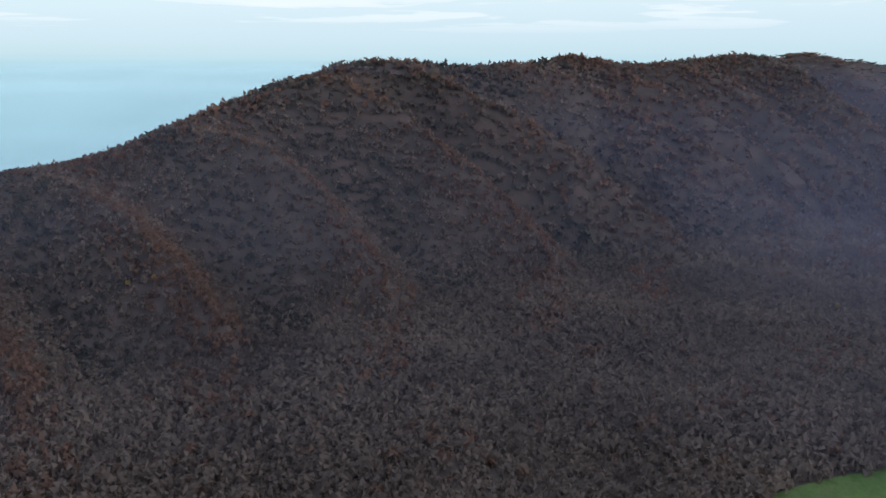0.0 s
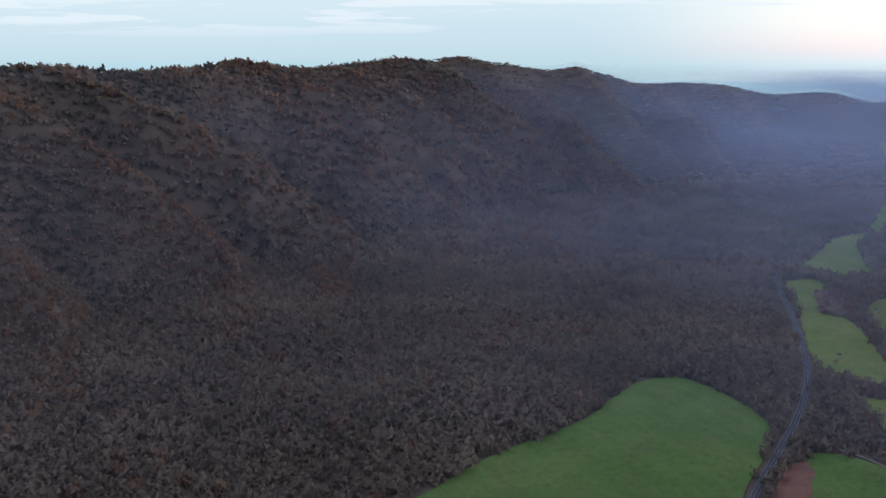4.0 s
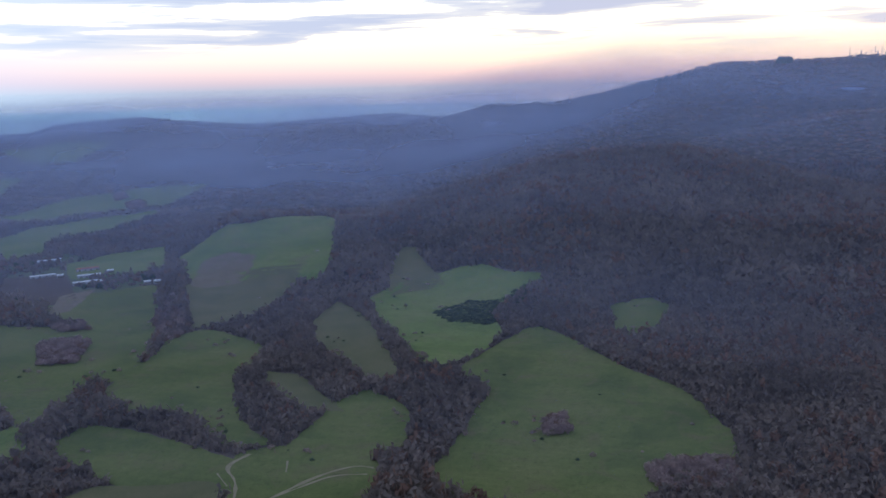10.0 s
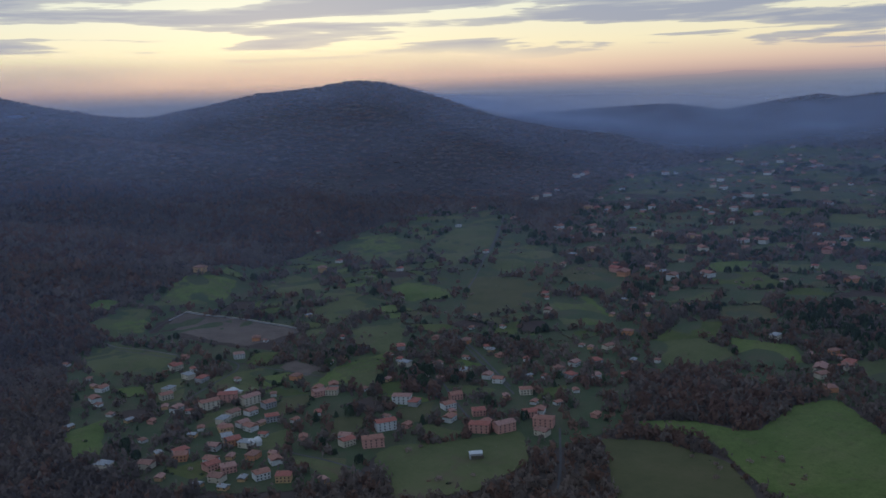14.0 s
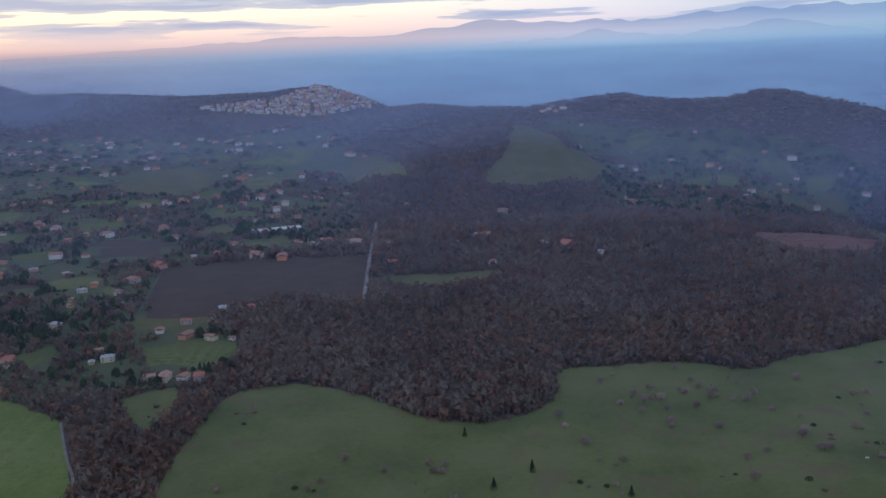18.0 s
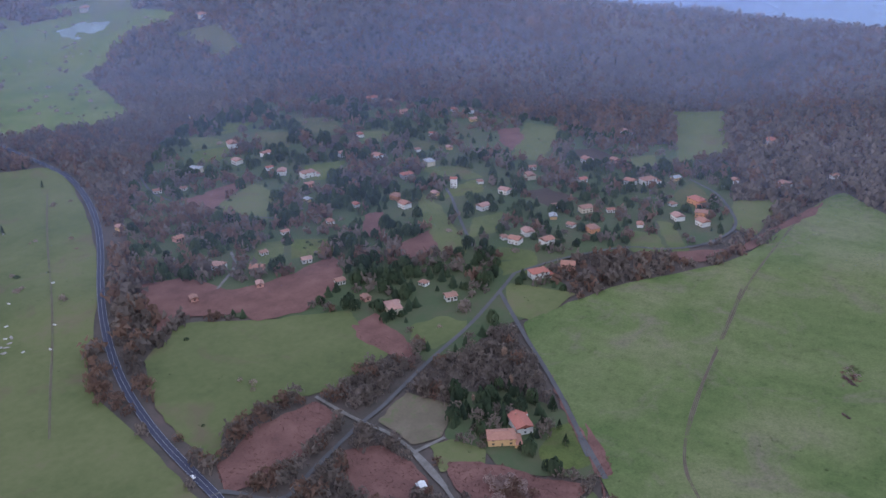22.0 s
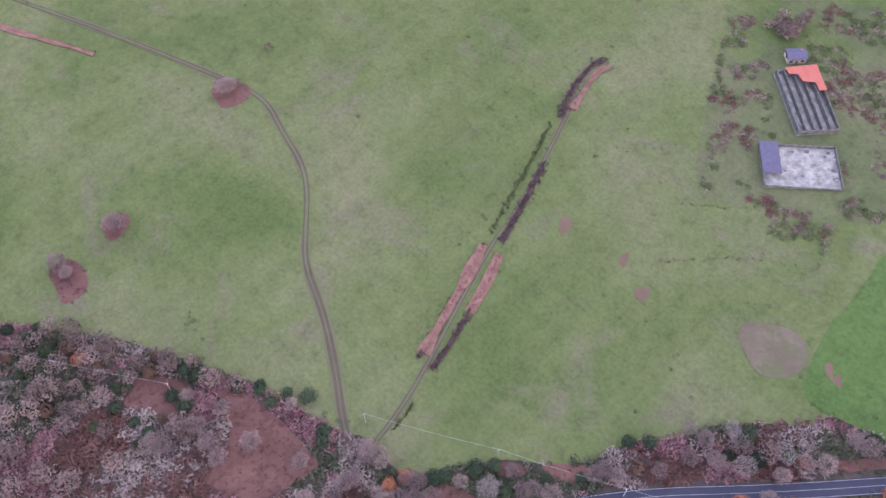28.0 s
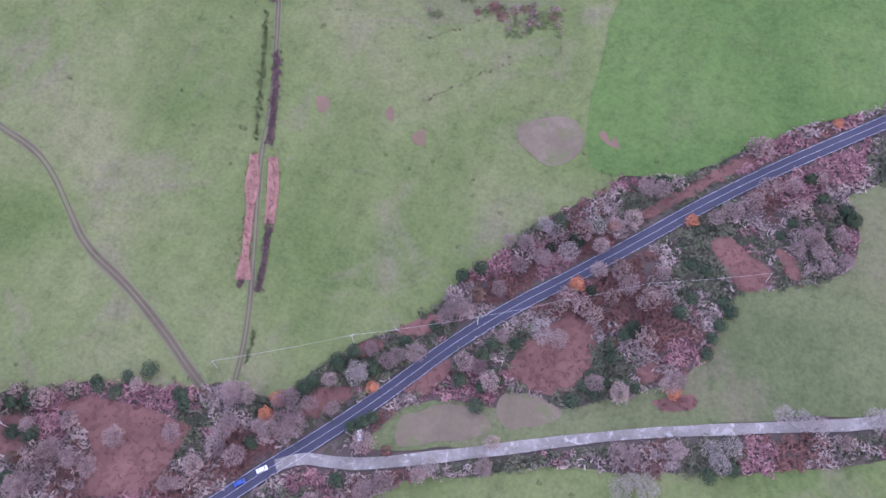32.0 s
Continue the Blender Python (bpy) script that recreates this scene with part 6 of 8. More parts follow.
def place_houses():
    rng = random.Random(17)
    stock = {}

    def template(size, band, k):
        key = (size, band, k)
        if key not in stock:
            w, d, h = SIZES[size]
            r = random.Random(hash((ord(size), band, k)) % 9999)
            wall = r.choices(range(6), (7, 4, 3, 1, 1, 1))[0]
            roof = r.choices(range(6), (5, 3, 3, 3, 0.6, 0.6))[0] if size != "S" else r.choices(range(6), (4, 2, 2, 2, 2, 2))[0]
            stock[key] = make_house(w * r.uniform(0.9, 1.1), d, h * r.uniform(0.9, 1.05), wall, roof, r.random() < 0.45, band, wing=(size == "L" and band > 0))
            return stock[key], True
        return stock[key], False

    spots = [(x, y, s, 1.12 if group.startswith(("t13", "t16", "t18")) else 1.0) for group, row in HOUSE for x, y, s in row]
    # small houses and sheds strewn through the settled land
    gen = np.random.default_rng(3)
    for place, poly in GARDEN:
        if place in ("yard", "barn", "villa"):
            continue
        p = np.array(poly, float)
        area = 0.5 * abs(np.sum(p[:, 0] * np.roll(p[:, 1], -1) - p[:, 1] * np.roll(p[:, 0], -1)))
        n = int(min(260, area / {"core": 4200, "terraces": 90000, "plain": 3800, "west": 15000, "knoll": 22000}[place]))
        c = gen.uniform(p.min(0), p.max(0), (n * 4, 2))
        c = c[inside(c[:, 0], c[:, 1], poly)]
        c = c[~np.any([inside(c[:, 0], c[:, 1], q) for _, q in FIELDS], 0)][:n]
        spots += [(x, y, gen.choice(["S", "S", "M"]), 1.15) for x, y in c]
    used, far = [(x, y) for x, y, wall, sort in APARTMENTS], []
    for x, y, s, grow in spots:
        if any(abs(x - a) < 13 and abs(y - b) < 13 for a, b in used):
            continue
        used.append((x, y))
        dist = math.hypot(x, y)
        band = 2 if dist < 780 else 1 if dist < 1500 else 0
        ob, fresh = template(s, band, rng.randrange(6 if band else 8))
        turn = rng.choice((0, 90, 0, 90, 180, 35, 60, -20)) + rng.uniform(-12, 12) + math.degrees(math.atan2(-x, y)) * 0.5
        m = pose(x, y, float(height(x, y)) + 0.3 + dist * 0.0006, 0, 0, turn) @ Matrix.Scale(grow, 4)
        HOUSE_SPOTS.append((x, y))
        if not band:
            # far houses made half as large again to show from the camera
            far.append((ob, m @ Matrix.Scale(1.5, 4)))
        elif fresh:
            ob.matrix_basis = m
        else:
            copy_thing(ob, m)
    joined("scattered_houses", far, "far houses with tiled roofs strewn among trees, enlarged to show from the camera", "houses")
    discard([ob for key, ob in stock.items() if key[1] == 0])


def place_apartments():
    """Larger blocks of the village: two or three storeys, balconies along the front."""
    for k, (x, y, wall, sort) in enumerate(APARTMENTS):
        w, d, h = (21.0, 12.0, 9.2) if sort == "A" else (14.0, 11.5, 6.6)
        roof = (0, 2, 3, 0, 2)[k % 5]
        ob = thing("apartment_house", "%s plastered village block with a %s roof and balconies" % (WALL_WORDS[wall], ROOF_WORDS[roof]), "house", "houses of the valley")
        part("wall", boxed(-w / 2, -d / 2, -1.5, w / 2, d / 2, h), M_WALLS[wall], ob)
        rf = part("roof", gable_roof(w, d, h, d * 0.18, hip=d * 0.45 if k % 2 else 0), M_ROOFS[roof], ob, ROOF_WORDS[roof] + " roof")
        part("chimney", boxed(w * 0.2, 1, h + 0.6, w * 0.2 + 0.9, 1.8, h + 3.2), M_BRICK, rf)
        for level in range(int(h / 3)):
            z = 0.9 + 3.0 * level
            for c in range(4):
                wx = -w / 2 + w * (c + 0.5) / 4
                for side in (-1, 1):
                    yy = side * d / 2
                    win = part("window", boxed(wx - 0.75, min(yy, yy + side * 0.06), z, wx + 0.75, max(yy, yy + side * 0.06), z + 1.5), M_SHUTTER, ob)
                    part("pane", boxed(wx - 0.55, min(yy, yy + side * 0.1), z + 0.12, wx + 0.55, max(yy, yy + side * 0.1), z + 1.38), M_GLASS, win)
            if level:
                part("balcony", boxed(-w * 0.42, -d / 2 - 1.4, z - 0.95, w * 0.42, -d / 2, z + 0.05), M_WALLS[0], ob)
        away = math.hypot(x, y)
        ob.matrix_basis = pose(x, y, float(height(x, y)) + 0.3 + away * 0.0006, 0, 0, math.degrees(math.atan2(-x, y)) + (18, -12, 30, 8)[k % 4] + 180)
        HOUSE_SPOTS.append((x, y))
        # a spot nearer the camera keeps the view of the block clear
        HOUSE_SPOTS.append((x * 0.975, y * 0.975))


def hill_town():
    """Close-set houses up a far hill."""
    rng = random.Random(23)
    stock = [make_house(15, 12, rng.uniform(9, 14), k % 4, k % 4, k % 2, 0) for k in range(6)]
    spots = []
    for az, d in ((rng.gauss(168.4, 2.9), rng.uniform(3380, 3995)) for _ in range(1500)):
        a = radians(az)
        x, y = d * math.sin(a), d * math.cos(a)
        el = math.degrees(math.atan2(float(height(x, y)) - EYE, d))
        if 161.5 < az < 173.6 and el > -3.75 + 0.10 * abs(az - 169.5) and all((x - p) ** 2 + (y - q) ** 2 > 15 ** 2 for p, q in spots):
            spots.append((x, y))
    HOUSE_SPOTS.extend(spots[:420])
    joined("hill_town", [(rng.choice(stock), pose(x, y, float(height(x, y)) + 1.5, 0, 0, rng.uniform(0, 180))) for x, y in spots[:420]],
           "crowded hill town of plastered houses and tiled roofs", "town")
    discard(stock)


def make_shed(x, y, kind):
    w, d, h, roof, word = {"R": (42, 9, 4.5, 2, ""), "L": (46, 8, 4, 4, ""), "X": (95, 26, 6, 5, ""), "S": (12, 8, 5, 5, "")}[kind[0]] 
    roof = {"r": 2, "w": 5}.get(kind[1:], roof)
    ob = thing("farm_shed", "long low farm shed with a %s roof" % ROOF_WORDS[roof], "shed", "farm sheds")
    part("wall", boxed(-w / 2, -d / 2, -1, w / 2, d / 2, h), M_WALLS[4], ob)
    part("roof", gable_roof(w, d, h, 1.6, 0.4, 0.15), M_ROOFS[roof], ob)
    for k in range(4):
        part("door", boxed(-w * 0.4 + k * w * 0.25, -d / 2 - 0.1, 0, -w * 0.4 + k * w * 0.25 + 3, -d / 2 + 0.05, 3), M_SHUTTER, ob)
    a = math.degrees(math.atan2(-x, y))
    ob.matrix_basis = pose(x, y, float(height(x, y)) + 0.5 + math.hypot(x, y) * 0.0006, 0, 0, a + 8)
    HOUSE_SPOTS.append((x, y))


place_apartments()
place_houses()
hill_town()
for group, row in SHED:
    for x, y, kind in row:
        make_shed(x, y, kind)


# ---- woods ----
def crown_shape(rng, blades, wide):
    """A bare crown: a fan of twig sprays from the middle out to a ragged dome."""
    v, f = [], []
    for k in range(blades):
        a = 2.399963 * k + rng.uniform(-0.3, 0.3)
        u = 1 - (k + 0.5) / blades * 0.95
        r = math.sqrt(max(0, 1 - u * u)) * rng.uniform(0.75, 1.15)
        tip = Vector((r * math.cos(a), r * math.sin(a), 0.35 + 0.62 * u * rng.uniform(0.8, 1.12)))
        root = Vector((0.12 * math.cos(a + 1), 0.12 * math.sin(a + 1), 0.12 + 0.2 * u))
        side = Vector((-math.sin(a), math.cos(a), rng.uniform(-0.35, 0.35))).normalized() * wide * rng.uniform(0.7, 1.3)
        n = len(v)
        mid = root.lerp(tip, 0.8)
        v += [tuple(root), tuple(mid + side), tuple(tip), tuple(mid - side)]
        f += [(n, n + 1, n + 2), (n, n + 2, n + 3)]
    return np.array(v), np.array(f)


def twig_ball(rng, twigs, size, wide=1.0):
    """A fuzzy bare crown: short twigs at all angles through a ragged dome."""
    v, f = [], []
    sway = [rng.uniform(0, 6.28) for _ in range(2)]
    for k in range(twigs):
        a, u = 2.399963 * k + rng.uniform(-0.3, 0.3), 1 - (k + 0.5) / twigs * 1.2
        swell = 1 + 0.12 * math.sin(2 * a + sway[0]) + 0.1 * math.sin(5 * a + sway[1])
        deep = 0.45 + 0.55 * rng.random() ** 0.4
        r = math.sqrt(max(0.03, 1 - u * u)) * swell * deep
        tip = Vector((r * math.cos(a), r * math.sin(a), 0.36 + (0.2 + 0.44 * u * swell) * deep))
        out = Vector((math.cos(a), math.sin(a), u + 0.25)).normalized()
        stray = Vector((rng.gauss(0, 1), rng.gauss(0, 1), rng.gauss(0, 0.6))) * 0.75
        along = (out * 0.5 + stray).normalized()
        if along.dot(out) < 0 or along.z < -0.2:
            along = -along if along.dot(out) < 0 else Vector((along.x, along.y, 0.1)).normalized()
        lie = out * 1.2 + Vector((rng.uniform(-1, 1), rng.uniform(-1, 1), rng.uniform(-1, 1)))
        side = along.cross(lie).normalized() * size * wide * rng.uniform(0.16, 0.3)
        root = tip - along * size * rng.uniform(0.8, 1.5)
        n = len(v)
        v += [tuple(root - side), tuple(root + side), tuple(tip)]
        f.append((n, n + 1, n + 2))
    return np.array(v), np.array(f)


def conifer_shape(rng, tiers=5, sides=6):
    """Drooping tiers of needles round a leader."""
    v, f = [], []
    for t in range(tiers):
        z0, rad = 0.12 + 0.78 * t / tiers, 1.0 - 0.82 * t / tiers
        top = len(v)
        v.append((rng.uniform(-0.05, 0.05), rng.uniform(-0.05, 0.05), min(1.0, z0 + 0.42)))
        for s in range(sides):
            a = 2 * math.pi * (s + 0.5 * (t % 2)) / sides + rng.uniform(-0.2, 0.2)
            r = rad * rng.uniform(0.7, 1.1)
            v.append((r * math.cos(a), r * math.sin(a), z0 + rng.uniform(-0.06, 0.05)))
        f += [(top, top + 1 + s, top + 1 + (s + 1) % sides) for s in range(sides)]
    return np.array(v), np.array(f)


def bush_shape(rng, leaves=26):
    """A rounded mass of leaf clumps."""
    v, f = [], []
    for k in range(leaves):
        a, u = 2.399963 * k, 1 - (k + 0.5) / leaves * 1.15
        r = math.sqrt(max(0.02, 1 - u * u)) * rng.uniform(0.7, 1.05)
        c = Vector((r * math.cos(a), r * math.sin(a), 0.45 + 0.5 * u * rng.uniform(0.85, 1.1)))
        out = Vector((math.cos(a), math.sin(a), u + 0.3)).normalized()
        s = out.orthogonal().normalized() * rng.uniform(0.24, 0.42)
        t = out.cross(s).normalized() * rng.uniform(0.24, 0.42)
        n = len(v)
        v += [tuple(c + s), tuple(c + t * 0.9 - s * 0.5), tuple(c - t * 0.9 - s * 0.5), tuple(c + out * 0.22)]
        f += [(n, n + 1, n + 3), (n + 1, n + 2, n + 3), (n + 2, n, n + 3)]
    return np.array(v), np.array(f)


def scatter_mesh(name, shapes, x, y, z, sx, sz, turn, mat, label, category):
    """Many copies of a few shapes joined into one mesh."""
    vs, fs, ts, off = [], [], [], 0
    pick = np.arange(len(x)) % len(shapes)
    hue = np.random.default_rng(len(x)).uniform(0, 1, len(x))
    for k, (v, f) in enumerate(shapes):
        m = pick == k
        n = int(m.sum())
        if not n:
            continue
        c, s = np.cos(turn[m])[:, None], np.sin(turn[m])[:, None]
        px = (v[None, :, 0] * c - v[None, :, 1] * s) * sx[m][:, None] + x[m][:, None]
        py = (v[None, :, 0] * s + v[None, :, 1] * c) * sx[m][:, None] + y[m][:, None]
        pz = v[None, :, 2] * sz[m][:, None] + z[m][:, None]
        vs.append(np.stack([px, py, pz], -1).reshape(-1, 3))
        ts.append(np.repeat(hue[m], len(v)))
        fs.append((f[None] + (np.arange(n) * len(v))[:, None, None]).reshape(-1, 3) + off)
        off += n * len(v)
    if not vs:
        return None
    ob = mesh_ob(name, np.concatenate(vs), np.concatenate(fs), mat)
    ob.data.attributes.new("tone", "FLOAT", "POINT").data.foreach_set("value", np.concatenate(ts).astype(np.float32))
    return tagged(ob, label, category, kind="stuff")


def crest_of(az):
    """Woods stop at this distance, where the slopes turn away out of the camera's sight."""
    return np.interp(az, [-145, -120, -70, -25, 0, 20, 32, 45, 165, 176, 200, 215], [2500, 2050, 1650, 1600, 2100, 3000, 3700, 4700, 4700, 4000, 3500, 2700])


def field_mask(x, y):
    hit = np.zeros(x.shape, bool)
    for kind, poly in FIELDS:
        hit |= inside(x, y, outline(poly))
    return hit


def near_line(x, y, pts, reach):
    hit = np.zeros(x.shape, bool)
    p = np.array(pts, float)
    for a, b in zip(p[:-1], p[1:]):
        ab = b - a
        box = (x > min(a[0], b[0]) - reach) & (x < max(a[0], b[0]) + reach) & (y > min(a[1], b[1]) - reach) & (y < max(a[1], b[1]) + reach)
        if box.any():
            t = np.clip(((x[box] - a[0]) * ab[0] + (y[box] - a[1]) * ab[1]) / (ab @ ab + 1e-9), 0, 1)
            hit[box] |= np.hypot(x[box] - a[0] - t * ab[0], y[box] - a[1] - t * ab[1]) < reach
    return hit


CLEARING = []


def clear_round_houses():
    """A map of the open ground about each house and before it towards the camera, three metres a cell."""
    cells = np.zeros((3200, 3200), bool)
    for px, py in HOUSE_SPOTS:
        away = math.hypot(px, py)
        # the second disc, towards the camera, stops trees hiding the house
        for qx, qy, reach in ((px, py, 8.5 + away * 0.003), (px * (1 - 14 / 345), py * (1 - 14 / 345), 7 + away * 0.003)):
            i, j, k = int((qx + 4800) / 3), int((qy + 4800) / 3), int(reach / 3) + 1
            a, b = np.mgrid[i - k:i + k + 1, j - k:j + k + 1]
            cells[i - k:i + k + 1, j - k:j + k + 1] |= np.hypot(a * 3 + 1.5 - 4800 - qx, b * 3 + 1.5 - 4800 - qy) < reach
    return cells


def road_mask(x, y):
    hit = np.zeros(x.shape, bool)
    for name, width, line in ROADS:
        hit |= near_line(x, y, smooth_line(line, 2), width / 2 + (4.0 if name.endswith("_road") and width > 6 else 3.6))
    if not CLEARING:
        CLEARING.append(clear_round_houses())
    i, j = (np.clip((v + 4800) / 3, 0, 3199).astype(int) for v in (x, y))
    return hit | CLEARING[0][i, j]


def garden_mask(x, y):
    hit = np.zeros(x.shape, bool)
    for place, poly in GARDEN:
        hit |= inside(x, y, outline(poly))
    return hit


NEAR_WOOD = 320.0
TERRACES = next(poly for place, poly in GARDEN if place == "terraces")
VILLA = next(poly for place, poly in GARDEN if place == "villa")


def grow_woods():
    rng = random.Random(5)
    gen = np.random.default_rng(7)
    close = [twig_ball(rng, 42, 0.44, 1.2) for _ in range(9)]
    near = [twig_ball(rng, 16, 0.66, 1.6) for _ in range(9)]
    mid = [twig_ball(rng, 8, 0.95, 2.0) for _ in range(8)]
    far = [crown_shape(rng, 3, 0.6) for _ in range(5)]
    firs = [conifer_shape(rng) for _ in range(5)] + [bush_shape(rng) for _ in range(5)]
    for r0, r1, cell, shapes, wide, tall in ((NEAR_WOOD, 640, 6.8, close, 5.2, 10.0), (640, 1500, 8.6, near, 6.0, 10.5), (1500, 2600, 11.5, mid, 7.4, 11), (2600, 4700, 22, far, 14.5, 11)):
        n = int(2 * r1 / cell)
        gx, gy = np.meshgrid(np.arange(n) * cell - r1, np.arange(n) * cell - r1)
        x = (gx + gen.uniform(-0.48, 0.48, gx.shape) * cell).ravel()
        y = (gy + gen.uniform(-0.48, 0.48, gy.shape) * cell).ravel()
        d = np.hypot(x, y)
        az = (np.degrees(np.arctan2(x, y)) + 145) % 360 - 145
        keep = (d >= r0) & (d < r1) & (d < crest_of(az))
        x, y = x[keep], y[keep]
        keep = ~(field_mask(x, y) | road_mask(x, y))
        x, y = x[keep], y[keep]
        lot = garden_mask(x, y)
        clump = vnoise(x / 55, y / 55, 41) + 0.5 * vnoise(x / 21, y / 21, 42)
        luck = gen.uniform(0, 1, len(x))
        keep = (~lot | (luck < np.clip(np.where(inside(x, y, TERRACES), 0.3, np.where((x > 500) & (y > -900), 0.52, 0.62)) + 0.45 * clump, 0.1, 0.97)))
        x, y, lot, clump = x[keep], y[keep], lot[keep], clump[keep]
        z = height(x, y) - 1.3
        size = gen.uniform(0.65, 1.35, len(x)) * (1 + 0.22 * vnoise(x / 120, y / 120, 21))
        turn = gen.uniform(0, 6.28, len(x))
        luck = gen.uniform(0, 1, len(x))
        grove = vnoise(x / 38, y / 38, 51)
        # Rusty crowns favour the ribs, darker ones the gullies: relief shading put into colour.
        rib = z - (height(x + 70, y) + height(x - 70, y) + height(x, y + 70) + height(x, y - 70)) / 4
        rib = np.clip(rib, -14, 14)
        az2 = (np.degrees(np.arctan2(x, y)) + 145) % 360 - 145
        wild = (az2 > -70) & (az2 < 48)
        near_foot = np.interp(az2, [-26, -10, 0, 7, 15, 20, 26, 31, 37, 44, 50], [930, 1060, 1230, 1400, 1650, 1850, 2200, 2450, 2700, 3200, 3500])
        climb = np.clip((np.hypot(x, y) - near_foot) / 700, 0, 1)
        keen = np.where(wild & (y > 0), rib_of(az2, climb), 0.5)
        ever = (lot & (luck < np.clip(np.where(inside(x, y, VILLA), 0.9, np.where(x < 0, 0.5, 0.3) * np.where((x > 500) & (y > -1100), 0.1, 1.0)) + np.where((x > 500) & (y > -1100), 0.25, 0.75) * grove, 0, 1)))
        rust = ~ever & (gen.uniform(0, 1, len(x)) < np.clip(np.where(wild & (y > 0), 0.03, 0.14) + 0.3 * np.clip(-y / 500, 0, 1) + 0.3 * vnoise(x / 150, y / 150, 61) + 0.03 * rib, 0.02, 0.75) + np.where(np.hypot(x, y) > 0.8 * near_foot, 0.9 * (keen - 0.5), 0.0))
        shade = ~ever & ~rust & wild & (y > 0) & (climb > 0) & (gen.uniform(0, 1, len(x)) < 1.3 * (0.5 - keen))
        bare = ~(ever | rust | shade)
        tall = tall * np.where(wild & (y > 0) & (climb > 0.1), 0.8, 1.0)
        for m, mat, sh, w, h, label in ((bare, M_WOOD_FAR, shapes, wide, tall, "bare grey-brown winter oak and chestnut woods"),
                                        (rust, M_WOOD_RUST, shapes, wide, tall, "rust-brown oaks that keep their dead leaves, thickest on the ribs to bring out relief"),
                                        (shade, M_GULLY_SHADE, shapes, wide, tall, "dark grey-green crowns in the gullies, their tone also standing in for shade"),
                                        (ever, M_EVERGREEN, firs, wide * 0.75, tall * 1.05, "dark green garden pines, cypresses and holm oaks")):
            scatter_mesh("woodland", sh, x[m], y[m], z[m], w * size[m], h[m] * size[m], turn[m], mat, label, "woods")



def fill_groves():
    """Thickets that stand in the open fields."""
    rng = random.Random(61)
    gen = np.random.default_rng(67)
    bare = [twig_ball(rng, 130, 0.3) for _ in range(6)]
    low = [bush_shape(rng, 24) for _ in range(6)]
    fuzz = [twig_ball(rng, 40, 0.5) for _ in range(6)]
    for sort, poly in GROVE:
        p = np.array(poly, float)
        far = float(np.hypot(*p.mean(0)))
        cell = {"bare": 4.6, "dark": 4.2, "scrub": 2.6, "hedge": 1.1}[sort] + far * 0.0012
        gx, gy = np.meshgrid(np.arange(p[:, 0].min(), p[:, 0].max(), cell), np.arange(p[:, 1].min(), p[:, 1].max(), cell))
        x = (gx + gen.uniform(-0.45, 0.45, gx.shape) * cell).ravel()
        y = (gy + gen.uniform(-0.45, 0.45, gy.shape) * cell).ravel()
        keep = inside(x, y, outline(poly)) & ~road_mask(x, y)
        if sort == "scrub":
            keep &= vnoise(x / 13, y / 13, 95) + 0.5 * vnoise(x / 5, y / 5, 96) > 0.05
            for name, row in YARD:
                keep &= ~inside(x, y, row)
        x, y = x[keep], y[keep]
        size = gen.uniform(0.7, 1.3, len(x))
        turn = gen.uniform(0, 6.28, len(x))
        luck = gen.uniform(0, 1, len(x)) + 0.5 * vnoise(x / 14, y / 14, 97)
        z = height(x, y)
        if sort == "bare":
            rust = luck > 0.75
            scatter_mesh("thicket", bare, x[~rust], y[~rust], z[~rust], cell * 0.85 * size[~rust], 7.5 * size[~rust], turn[~rust], TWIG_GREY, "dense thicket of bare grey-brown trees in a meadow", "thicket")
            scatter_mesh("thicket", bare, x[rust], y[rust], z[rust], cell * 0.8 * size[rust], 6 * size[rust], turn[rust], M_WOOD_RUST, "reddish bare shrubs of a meadow thicket", "thicket")
        elif sort == "hedge":
            scatter_mesh("hedge", fuzz, x, y, z - 0.2, 0.75 * size, 0.9 * size, turn, M_HEDGE, "thin dark hedge line at the edge of a plot", "hedge")
        elif sort == "dark":
            scatter_mesh("thicket", low, x, y, z - 0.3, cell * 0.6 * size, 3.0 * size, turn, M_EVERGREEN, "dark green juniper and broom scrub in a pasture", "thicket")
        else:
            for m, mat, label in ((luck > 0.8, M_FERN, "red-brown bracken clumps round a farmstead"), ((luck <= 0.8) & (luck > 0.35), TWIG_GREY, "leafless grey shrubs round a farmstead"), (luck <= 0.35, M_TUFT, "rank green weeds and low shrubs round a farmstead")):
                scatter_mesh("scrub", fuzz, x[m], y[m], z[m] - 0.3, 2.2 * size[m], 1.7 * size[m], turn[m], mat, label, "shrubs")


